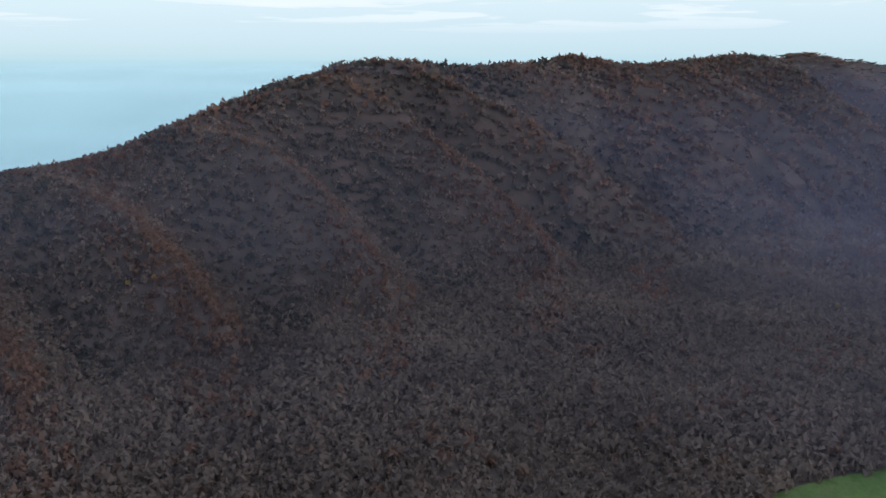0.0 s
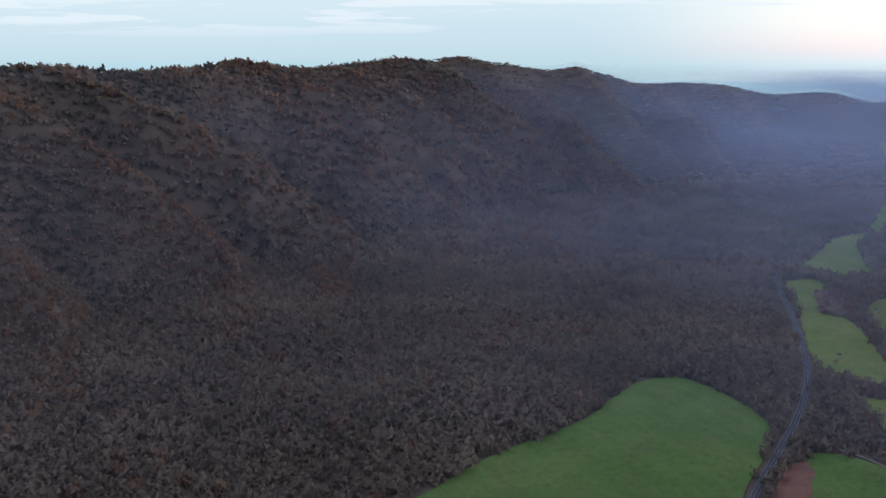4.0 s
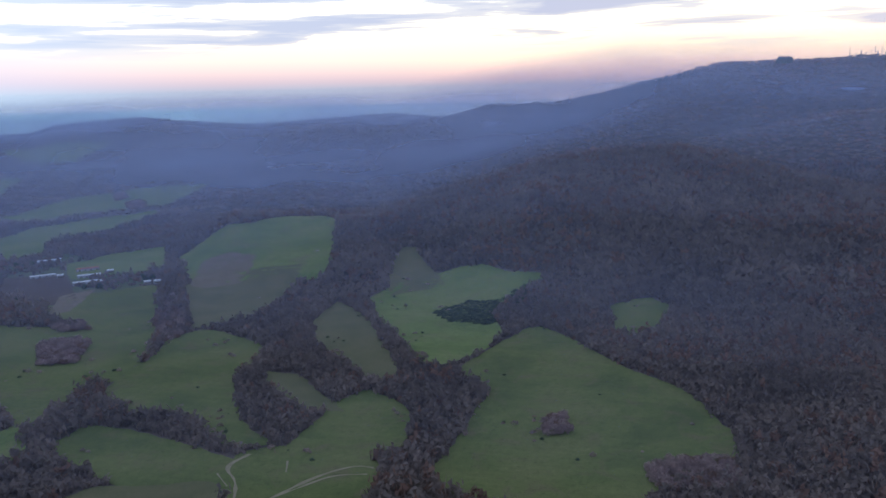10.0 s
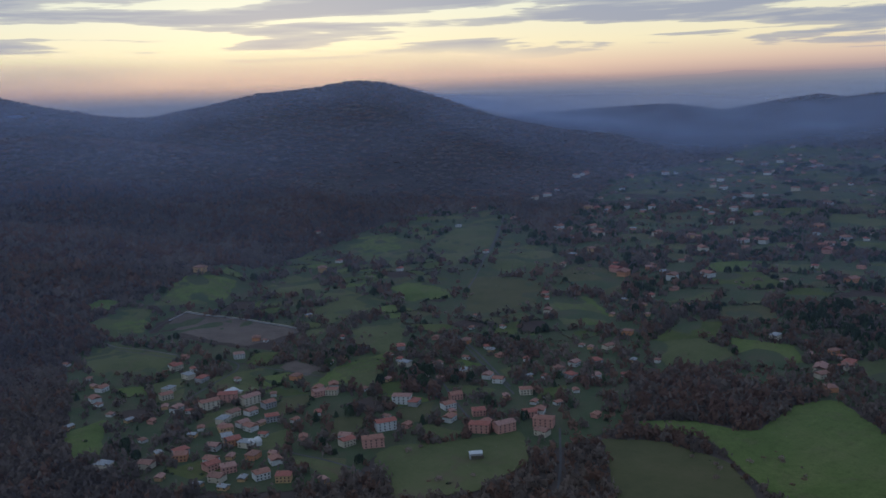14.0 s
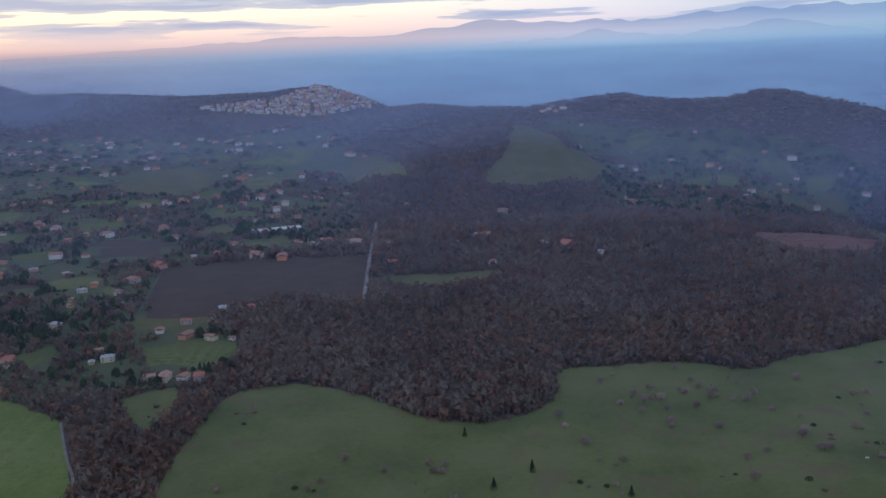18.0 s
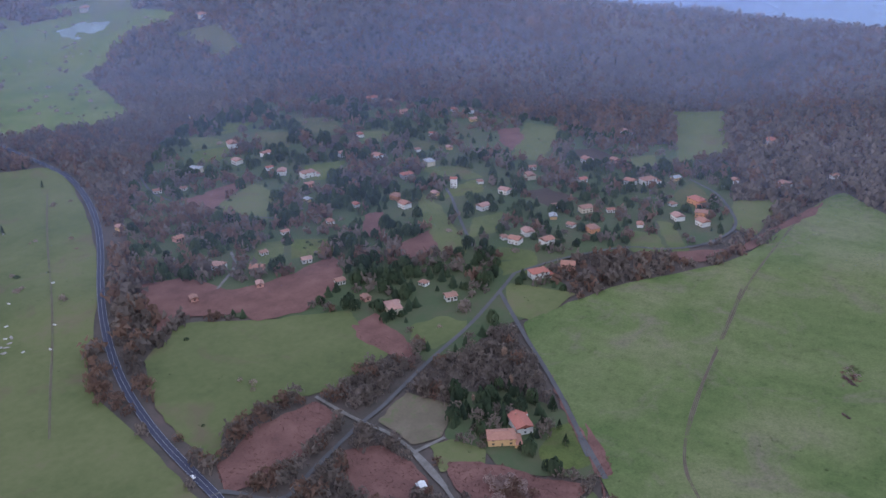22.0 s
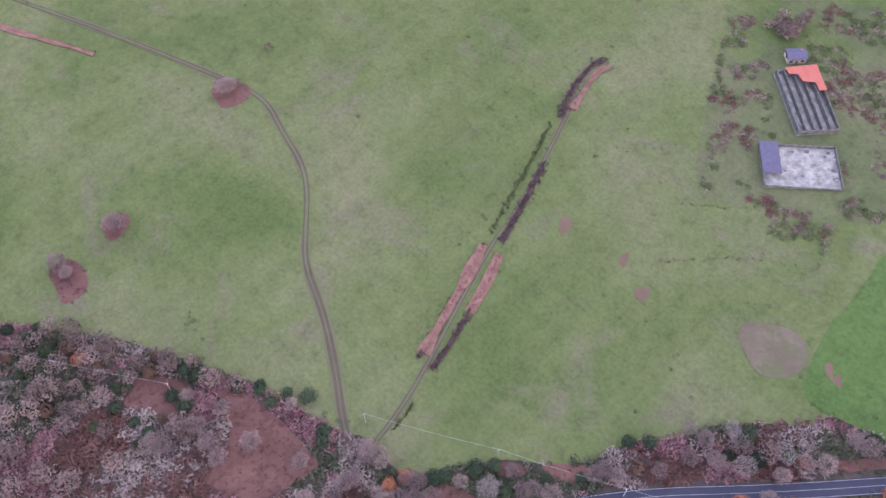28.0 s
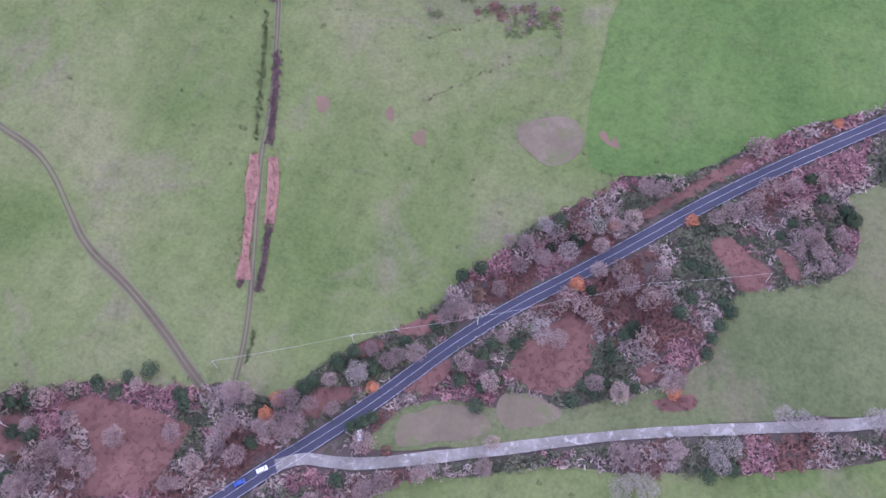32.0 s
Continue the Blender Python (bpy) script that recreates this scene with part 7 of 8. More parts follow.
def hedgerows():
    """Bare hedges and small trees along the borders of the valley plots."""
    rng = random.Random(81)
    gen = np.random.default_rng(83)
    shapes = [twig_ball(rng, 9, 0.9, 1.8) for _ in range(6)]
    dots = []
    for quad in PLOTS:
        for k in range(4):
            if rng.random() < 0.3:
                continue
            a, b = np.array(quad[k]), np.array(quad[(k + 1) % 4])
            if np.hypot(*a) > 2000:
                continue
            t = np.arange(0, 1, 3.6 / (np.hypot(*(b - a)) + 0.1))[:, None]
            dots.append(a + (b - a) * t + gen.normal(0, 0.9, (len(t), 2)))
    p = np.concatenate(dots)
    x, y = p[:, 0], p[:, 1]
    keep = ~road_mask(x, y) & (vnoise(x / 24, y / 24, 85) > -0.45)
    x, y = x[keep], y[keep]
    size = gen.uniform(0.6, 1.3, len(x)) * np.where(gen.uniform(0, 1, len(x)) < 0.12, 1.9, 1.0)
    green = gen.uniform(0, 1, len(x)) + 0.5 * vnoise(x / 30, y / 30, 86) < 0.3
    turn = gen.uniform(0, 6.28, len(x))
    z = height(x, y) - 0.5
    for m, mat, label in ((green, M_EVERGREEN, "dark evergreen hedge bushes between valley plots"), (~green, M_HEDGE, "bare brown hedgerows between valley plots")):
        scatter_mesh("hedgerow", shapes, x[m], y[m], z[m], 2.6 * size[m], 3.4 * size[m], turn[m], mat, label, "hedge")


M_HEDGE = material("hedge_twigs", [(0.10, 0.085, 0.06), (0.16, 0.135, 0.095)], 0.2, per_piece=0.4, island=True, bump=0)
M_TUFT = material("rank_weeds", [(0.075, 0.10, 0.042), (0.12, 0.145, 0.065)], 0.2, per_piece=0.4, island=True, bump=0)
TWIG_GREY = material("thicket_twigs", [(0.20, 0.145, 0.14), (0.30, 0.22, 0.205), (0.40, 0.305, 0.28)], 0.1, fine=0.8, per_piece=0.4, island=True, bump=0, thin=0.4)
grow_woods()
fill_groves()
hedgerows()


# ---- single trees and shrubs near the eye ----
M_BARK = material("bark", [(0.12, 0.10, 0.09), (0.22, 0.19, 0.17)], 1.5, fine=9.0)
TWIGS = {"grey": material("grey_twigs", [(0.24, 0.175, 0.18), (0.34, 0.255, 0.25), (0.46, 0.355, 0.33)], 0.3, per_piece=0.5, bump=0, thin=0.4),
         "white": material("pale_twigs", [(0.32, 0.28, 0.275), (0.45, 0.40, 0.385)], 0.3, per_piece=0.2, bump=0, thin=0.4),
         "yellow": M_YELLOW,
         "orange": material("orange_oak_leaf", [(0.30, 0.12, 0.07), (0.45, 0.18, 0.10)], 0.8, per_piece=0.25, bump=0),
         "evergreen": material("dark_shrub_leaf", [(0.03, 0.05, 0.03), (0.06, 0.09, 0.05)], 0.8, per_piece=0.3, bump=0),
         "conifer": material("conifer_needle", [(0.02, 0.035, 0.022), (0.04, 0.06, 0.035)], 0.8, per_piece=0.3, bump=0),
         "poplar": material("poplar_twigs", [(0.26, 0.17, 0.13), (0.36, 0.25, 0.19)], 0.5, per_piece=0.2, bump=0)}


def limb(bm, a, b, r0, r1, sides=5):
    """A tapered round limb."""
    axis = (b - a).normalized()
    u = axis.orthogonal().normalized()
    w = axis.cross(u)
    rings = []
    for p, r in ((a, r0), (b, r1)):
        rings.append([bm.verts.new(p + (u * math.cos(2 * math.pi * k / sides) + w * math.sin(2 * math.pi * k / sides)) * r) for k in range(sides)])
    for k in range(sides):
        bm.faces.new((rings[0][k], rings[0][(k + 1) % sides], rings[1][(k + 1) % sides], rings[1][k]))
    bm.faces.new(rings[1])


def twig(bm, a, b, wide, rng):
    side = (b - a).cross(Vector((rng.uniform(-1, 1), rng.uniform(-1, 1), rng.uniform(-1, 1)))).normalized() * wide
    bm.faces.new([bm.verts.new(p) for p in (a - side, a + side, b)])


def bare_tree(rng, kind, r=3.6, h=8.0):
    """Trunk, spreading limbs and a haze of twigs."""
    words = {"grey": "bare winter tree with a haze of grey-brown twigs", "white": "bare pale-barked tree with whitish branches", "poplar": "tall slim bare poplar with upright twigs"}
    ob = thing("bare_tree", words[kind], "tree", "trees along the road and in the meadows")
    slim = kind == "poplar"
    trunk, crown = bmesh.new(), bmesh.new()
    top = Vector((rng.uniform(-0.3, 0.3), rng.uniform(-0.3, 0.3), h * 0.42))
    limb(trunk, Vector((0, 0, -0.4)), top, 0.26, 0.15, 6)
    for k in range(12):
        a = 2.4 * k + rng.uniform(-0.4, 0.4)
        u = rng.uniform(0.3, 0.95)
        reach = r * (0.25 if slim else math.sqrt(1 - u * u * 0.8)) * rng.uniform(0.7, 0.95)
        start = Vector((0, 0, h * rng.uniform(0.2, 0.42)))
        end = Vector((reach * math.cos(a), reach * math.sin(a), h * (0.42 + 0.5 * u)))
        limb(trunk, start, end, 0.085, 0.025, 4)
    twigs = 780
    lobes = [rng.uniform(0, 6.28) for _ in range(3)]
    for k in range(twigs):
        a, u = 2.399963 * k + rng.uniform(-0.2, 0.2), 1 - (k + 0.5) / twigs * 1.2
        swell = 1 + 0.10 * math.sin(2 * a + lobes[0]) + 0.08 * math.sin(5 * a + lobes[1]) + 0.06 * math.sin(9 * u + 3 * a + lobes[2])
        depth = rng.uniform(0.0, 1.0) ** 0.4
        rad = (1.0 if slim else r) * swell * math.sqrt(max(0.03, 1 - u * u))
        outer = Vector((rad * math.cos(a), rad * math.sin(a), h * (0.58 + 0.42 * u * swell)))
        core = Vector((0, 0, h * 0.36))
        tip = core.lerp(outer, 0.4 + 0.6 * depth)
        out = (outer - core).normalized()
        stray = Vector((rng.gauss(0, 1), rng.gauss(0, 1), rng.gauss(0, 0.6))) * 0.75
        root = tip - (out + stray).normalized() * rng.uniform(0.55, 1.3)
        twig(crown, root, tip, rng.uniform(0.06, 0.13) * (0.8 if kind == "white" else 1.1), rng)
    part("trunk", trunk, TWIGS["white"] if kind == "white" else M_BARK, ob)
    part("crown", crown, TWIGS[kind], ob)
    return ob


def leafy_tree(rng, kind, r=3.0, h=5.0):
    words = {"yellow": "small tree with bright yellow autumn leaves", "orange": "small oak with orange-brown dead leaves", "evergreen": "dark evergreen shrub with dense leaves", "conifer": "dark conifer standing in grass"}
    ob = thing("conifer" if kind == "conifer" else "leafy_tree", words[kind], "tree", "trees along the road and in the meadows")
    trunk, crown = bmesh.new(), bmesh.new()
    limb(trunk, Vector((0, 0, -0.4)), Vector((0, 0, h * 0.6)), 0.2, 0.07, 6)
    for k in range(5):
        a = 2.4 * k
        limb(trunk, Vector((0, 0, h * 0.3)), Vector((r * 0.6 * math.cos(a), r * 0.6 * math.sin(a), h * 0.6)), 0.08, 0.03, 4)
    n = 230
    for k in range(n):
        a, u = 2.399963 * k, 1 - (k + 0.5) / n * 1.5
        if kind == "conifer":
            t = (k + 0.5) / n
            rad = r * (1 - t) * rng.uniform(0.55, 1.1)
            c = Vector((rad * math.cos(a), rad * math.sin(a), h * (0.1 + 0.88 * t)))
            out = Vector((math.cos(a), math.sin(a), -0.35)).normalized()
        else:
            rad = r * math.sqrt(max(0.03, 1 - u * u)) * rng.uniform(0.6, 1.08) * (1 + 0.2 * math.sin(3 * a + u * 4))
            c = Vector((rad * math.cos(a), rad * math.sin(a), h * (0.55 + 0.43 * u * rng.uniform(0.75, 1.1))))
            out = Vector((math.cos(a), math.sin(a), u + 0.4)).normalized()
        s = out.orthogonal().normalized()
        w = out.cross(s)
        g = rng.uniform(0.28, 0.55)
        spin = rng.uniform(0, 6.28)
        s, w = s * math.cos(spin) + w * math.sin(spin), w * math.cos(spin) - s * math.sin(spin)
        crown.faces.new([crown.verts.new(p) for p in (c + s * g, c + w * g * 0.8 + out * 0.15, c - s * g, c - w * g * 0.8 + out * 0.15)])
    part("trunk", trunk, M_BARK, ob)
    part("crown", crown, TWIGS[kind], ob)
    return ob


def plant_trees():
    rng = random.Random(31)
    stock = {}
    for kind in ("grey", "white", "poplar"):
        stock[kind] = [bare_tree(rng, kind, *((1.5, 11.0) if kind == "poplar" else (rng.uniform(4.0, 5.2), rng.uniform(7.0, 9.0)))) for _ in range(4)]
    for kind, r, h in (("orange", 2.6, 5.0), ("evergreen", 2.8, 4.0), ("conifer", 3.0, 9.0), ("yellow", 3.6, 10.5)):
        stock[kind] = [leafy_tree(rng, kind, r * rng.uniform(0.85, 1.15), h * rng.uniform(0.85, 1.15)) for _ in range(3)]
    fresh = {k: list(v) for k, v in stock.items()}
    spots = [(x, y, kind) for kind, row in NATURE for x, y in row]
    gen = np.random.default_rng(13)
    # the belts along the road and the wood west of it
    gx, gy = np.meshgrid(np.arange(-330, 331, 6.4), np.arange(-330, 331, 6.4))
    x = (gx + gen.uniform(-3, 3, gx.shape)).ravel()
    y = (gy + gen.uniform(-3, 3, gy.shape)).ravel()
    d = np.hypot(x, y)
    keep = (d < NEAR_WOOD) & (d > 50) & ~field_mask(x, y) & ~road_mask(x, y) & ~garden_mask(x, y) & ((y > -40) | (x < -60))
    x, y = x[keep], y[keep]
    thick = vnoise(x / 30, y / 30, 71)
    keep = gen.uniform(0, 1, len(x)) < np.clip(0.2 + 0.5 * thick, 0.03, 0.6) + np.where(x < -190, 0.25, 0.0)
    x, y = x[keep], y[keep]
    kinds = gen.choice(["grey", "white", "orange", "evergreen"], len(x), p=[0.66, 0.05, 0.07, 0.22])
    spots += list(zip(x.tolist(), y.tolist(), kinds.tolist()))
    fixed = sum(len(row) for kind, row in NATURE)
    rest = sorted(spots[fixed:], key=lambda q: math.hypot(q[0], q[1]))
    spots = spots[:fixed] + rest
    massed = []
    for k, (px, py, kind) in enumerate(spots):
        m = pose(px, py, float(height(px, py)) + 0.1, 0, 0, rng.uniform(0, 360)) @ Matrix.Scale(rng.uniform(0.75, 1.2), 4)
        if fresh[kind]:
            fresh[kind].pop().matrix_basis = m
        elif k < 400:
            made = copy_thing(rng.choice(stock[kind]), m)
            made.matrix_basis = m
        else:
            massed.append((px, py, kind))
    bare = [twig_ball(rng, 190, 0.25) for _ in range(8)]
    leafy = [bush_shape(rng, 40) for _ in range(6)]
    for sorts, shapes, mat, wide, tall, label in ((("grey", "white", "poplar"), bare, TWIG_GREY, 4.6, 8.5, "bare trees massed along the road"), (("orange",), leafy, M_WOOD_RUST, 2.7, 5.0, "rusty oaks massed along the road"),
                                                  (("evergreen", "conifer", "yellow"), leafy, M_EVERGREEN, 2.7, 4.5, "dark evergreen shrubs massed along the road")):
        row = np.array([(px, py) for px, py, kind in massed if kind in sorts] or [(0, 300)])
        x, y = row[:, 0], row[:, 1]
        size = gen.uniform(0.75, 1.25, len(x))
        scatter_mesh("roadside_trees", shapes, x, y, height(x, y), wide * size, tall * size, gen.uniform(0, 6.28, len(x)), mat, label, "trees")


def lay_bramble():
    """Low tangled shrubs between the trees."""
    rng = random.Random(9)
    gen = np.random.default_rng(19)
    shapes = [twig_ball(rng, 15, 0.7) for _ in range(8)]
    gx, gy = np.meshgrid(np.arange(-330, 331, 1.9), np.arange(-330, 331, 1.9))
    x = (gx + gen.uniform(-1.1, 1.1, gx.shape)).ravel()
    y = (gy + gen.uniform(-1.2, 1.2, gy.shape)).ravel()
    d = np.hypot(x, y)
    keep = (d < NEAR_WOOD) & (d > 40) & ~field_mask(x, y) & ~garden_mask(x, y) & ((y > -40) | (x < -60))
    for name, width, line in ROADS:
        keep &= ~near_line(x, y, smooth_line(line, 2), width / 2 + 1.2)
    x, y = x[keep], y[keep]
    keep = vnoise(x / 16, y / 16, 77) + gen.uniform(-0.6, 0.6, len(x)) > -0.95
    x, y = x[keep], y[keep]
    tone = vnoise(x / 24, y / 24, 81) + gen.uniform(-0.25, 0.25, len(x))
    # heath along the meadow track and in the bracken plots
    gx, gy = np.meshgrid(np.arange(-480, 331, 1.9), np.arange(-480, 331, 1.9))
    hx = (gx + gen.uniform(-0.8, 0.8, gx.shape)).ravel()
    hy = (gy + gen.uniform(-0.8, 0.8, gy.shape)).ravel()
    hit = np.zeros(hx.shape, bool)
    for kind, poly in FIELDS:
        if kind == "fern":
            hit |= inside(hx, hy, outline(poly))
    hx, hy = hx[hit], hy[hit]
    x, y = np.concatenate([x, hx]), np.concatenate([y, hy])
    tone = np.concatenate([tone, 0.62 + 0.3 * vnoise(hx / 13, hy / 13, 83)])
    z = height(x, y) - 0.2
    size = gen.uniform(0.8, 1.5, len(x))
    size[len(x) - len(hx):] *= 0.6
    heath = np.arange(len(x)) >= len(x) - len(hx)
    mauve = ~heath & (vnoise(x / 17, y / 17, 85) > 0.3) & (tone > -0.25)
    for m, mat, label in (((tone > 0.3) & ~mauve, M_FERN, "red-brown dead bracken and bramble tangle"), ((tone <= 0.3) & (tone > -0.25) & ~mauve, M_BRAMBLE, "grey-brown leafless bramble thicket"),
                          (mauve, M_MAUVE, "mauve-red bramble stems with withered leaves"), (tone <= -0.25, M_IVY, "low dark green ivy and bramble")):
        scatter_mesh("bramble", shapes, x[m], y[m], z[m], 1.9 * size[m], 1.6 * size[m], gen.uniform(0, 6.28, int(m.sum())), mat, label, "shrubs")


def heath_banks():
    """Low banks of heather, bracken and weeds along the meadow track."""
    rng = random.Random(29)
    gen = np.random.default_rng(37)
    shapes = [twig_ball(rng, 26, 0.5) for _ in range(6)]
    for sort, width, line in BANK:
        mat, label = {"red": (M_BRACKEN, "bank of dead red bracken beside a track"), "heath": (M_HEATH, "bank of dark purple heather beside a track"), "weed": (M_TUFT, "row of rank green weeds beside a track")}[sort]
        p = resample(smooth_line(line, 3), 0.35, False)
        p = np.repeat(p, max(2, int(width * 0.9)), 0)
        swell = 1 + 0.45 * vnoise(p[:, 0] / 6, p[:, 1] / 6, 88)
        p = p + gen.normal(0, 1, p.shape) * (width * 0.24 * swell)[:, None]
        if sort == "weed":
            p = p[gen.uniform(0, 1, len(p)) < 0.45 / max(1.0, width * 0.5)]
        if sort == "red":
            strip("bracken_bed", line, width * 1.05, M_FERN_BED, "bed of fallen red bracken beside a track", "shrubs", 0.3, sway=0.7)
            p = p[::2]
        size = gen.uniform(0.7, 1.3, len(p)) * (0.75 if sort == "red" else 1.0)
        scatter_mesh("heath_bank", shapes, p[:, 0], p[:, 1], lift(p[:, 0], p[:, 1]) - 0.3, 0.8 * size, 1.0 * size, gen.uniform(0, 6.28, len(p)), mat, label, "shrubs")


M_FERN_BED = material("fallen_bracken", [(0.15, 0.085, 0.066), (0.23, 0.12, 0.10), (0.30, 0.17, 0.145)], 0.25, fine=2.0)
M_HEATH = material("dark_heather", [(0.10, 0.062, 0.072), (0.15, 0.095, 0.105), (0.20, 0.13, 0.135)], 0.08, fine=0.8, per_piece=0.6, island=True, bump=0)
M_MAUVE = material("mauve_bramble", [(0.18, 0.09, 0.10), (0.26, 0.135, 0.145), (0.34, 0.19, 0.195)], 0.08, fine=0.8, per_piece=0.6, island=True, bump=0)
M_IVY = material("ivy_and_bramble", [(0.055, 0.065, 0.042), (0.095, 0.105, 0.065), (0.14, 0.14, 0.095)], 0.08, fine=0.8, per_piece=0.6, island=True, bump=0)
M_BRAMBLE = material("bramble_stems", [(0.19, 0.145, 0.14), (0.27, 0.21, 0.195), (0.36, 0.285, 0.26)], 0.08, fine=0.8, per_piece=0.6, island=True, bump=0)
plant_trees()
lay_bramble()
heath_banks()


# ---- the power line, cars ----
M_POLE = material("pole_concrete", [(0.40, 0.39, 0.38), (0.52, 0.51, 0.50)], 1.0)
M_WIRE = material("wire", [(0.35, 0.35, 0.36), (0.45, 0.45, 0.46)], 1.0, bump=0)
M_CAR_WHITE = material("white_car_paint", [(0.75, 0.76, 0.78), (0.8, 0.8, 0.82)], 1.0, rough=0.25, bump=0)
M_CAR_BLUE = material("blue_car_paint", [(0.03, 0.07, 0.28), (0.04, 0.09, 0.34)], 1.0, rough=0.25, bump=0)
M_TYRE = material("tyre_rubber", [(0.02, 0.02, 0.02), (0.035, 0.035, 0.035)], 3.0)


def power_line():
    tops = []
    for name, row in POLE:
        for x, y in row:
            ob = thing("power_pole", "slim pale concrete power pole with a cross arm", "pole", "power poles")
            bm = bmesh.new()
            limb(bm, Vector((0, 0, -0.5)), Vector((0, 0, 9.5)), 0.17, 0.1, 8)
            part("shaft", bm, M_POLE, ob)
            part("cross_arm", boxed(-0.8, -0.06, 9.1, 0.8, 0.06, 9.25), M_POLE, ob)
            for s in (-0.7, 0.0, 0.7):
                bm = bmesh.new()
                limb(bm, Vector((s, 0, 9.25)), Vector((s, 0, 9.5)), 0.06, 0.04, 6)
                part("insulator", bm, M_GLASS, ob)
            z = float(height(x, y))
            ob.matrix_basis = pose(x, y, z, 0, 0, 60)
            tops.append(Vector((x, y, z + 9.5)))
    for a, b in zip(tops[:-1], tops[1:]):
        if (b - a).length < 130:
            bm = bmesh.new()
            n = 10
            line = [a.lerp(b, k / n) - Vector((0, 0, 1.2 * 4 * (k / n) * (1 - k / n))) for k in range(n + 1)]
            for p, q in zip(line[:-1], line[1:]):
                limb(bm, p, q, 0.045, 0.045, 4)
            me = bpy.data.meshes.new("power_cable")
            bm.to_mesh(me)
            bm.free()
            me.materials.append(M_WIRE)
            tagged(new("power_cable", me), "thin sagging power cable between poles", "cable", "power cables")


def make_car(x, y, turn, paint, label):
    ob = thing("car", label, "car", "cars")
    bm = bmesh.new()
    prof = [(-2.1, 0.35), (-2.15, 0.75), (-1.9, 0.95), (-1.5, 1.0), (-0.9, 1.45), (0.7, 1.48), (1.5, 1.0), (2.0, 0.85), (2.1, 0.4)]
    left = [bm.verts.new((px, -0.85 if pz < 1.1 else -0.68, pz)) for px, pz in prof]
    right = [bm.verts.new((px, 0.85 if pz < 1.1 else 0.68, pz)) for px, pz in prof]
    for k in range(len(prof)):
        j = (k + 1) % len(prof)
        bm.faces.new((left[k], left[j], right[j], right[k]))
    bm.faces.new(left[::-1])
    bm.faces.new(right)
    part("body", bm, paint, ob)
    part("windscreen", boxed(1.0, -0.62, 1.05, 1.3, 0.62, 1.34), M_GLASS, ob)
    part("rear_window", boxed(-1.32, -0.6, 1.08, -1.12, 0.6, 1.36), M_GLASS, ob)
    for s in (-1, 1):
        part("side_window", boxed(-0.85, s * 0.74 - 0.05, 1.05, 0.8, s * 0.74 + 0.05, 1.38), M_GLASS, ob)
        part("headlight", boxed(1.98, s * 0.6 - 0.18, 0.68, 2.12, s * 0.6 + 0.18, 0.82), M_PAINT, ob)
        for px in (-1.3, 1.3):
            bm = bmesh.new()
            limb(bm, Vector((px, s * 0.68, 0.32)), Vector((px, s * 0.88, 0.32)), 0.32, 0.32, 12)
            part("wheel", bm, M_TYRE, ob)
    ob.matrix_basis = pose(x, y, float(lift(x, y, 0.3)), 0, 0, turn)


power_line()
for name, row in CAR:
    for k, (x, y) in enumerate(row):
        make_car(x, y, (115, 42, 42, 255)[k], (M_CAR_WHITE, M_CAR_WHITE, M_CAR_BLUE, M_CAR_WHITE)[k],
                 ("white car parked on bare ground beside the road", "white car on the asphalt road", "blue car on the asphalt road", "white car near the road junction")[k])


# ---- farmstead, camp, stones and other small things ----
M_SLAB = material("weathered_concrete", [(0.13, 0.125, 0.115), (0.30, 0.285, 0.28), (0.52, 0.50, 0.49)], 0.25, fine=1.6)
M_DARK_ROOF = material("slate_blue_roof", [(0.10, 0.09, 0.15), (0.15, 0.14, 0.21)], 0.5, fine=3.0)
M_RED_SHEET = material("red_sheet_roof", [(0.42, 0.12, 0.10), (0.55, 0.18, 0.14)], 0.4, fine=3.0)
M_RUIN = material("stained_ruin_wall", [(0.07, 0.068, 0.066), (0.15, 0.145, 0.14), (0.26, 0.25, 0.24)], 0.5, fine=3.0)
M_TARP = material("blue_tarpaulin", [(0.025, 0.04, 0.11), (0.04, 0.065, 0.17)], 0.6, fine=3.0, rough=0.5)
M_TEAL = material("teal_sheet", [(0.22, 0.48, 0.42), (0.32, 0.60, 0.52)], 0.6, fine=3.0, rough=0.6)
M_WATER = material("pool_water", [(0.05, 0.42, 0.55), (0.08, 0.5, 0.62)], 0.4, rough=0.08, bump=0)
M_STONE = material("pale_stone", [(0.22, 0.20, 0.19), (0.38, 0.35, 0.33)], 0.8, fine=4.0)


def frame_of(a, b, d):
    """A pose at corner a whose x runs to b; also the width to b and the depth to d."""
    a, b, d = Vector(a), Vector(b), Vector(d)
    turn = math.degrees(math.atan2(b.y - a.y, b.x - a.x))
    return pose(a.x, a.y, float(lift(a.x, a.y, 0.05)) + 0.45, 0, 0, turn), (b - a).length, (d - a).length


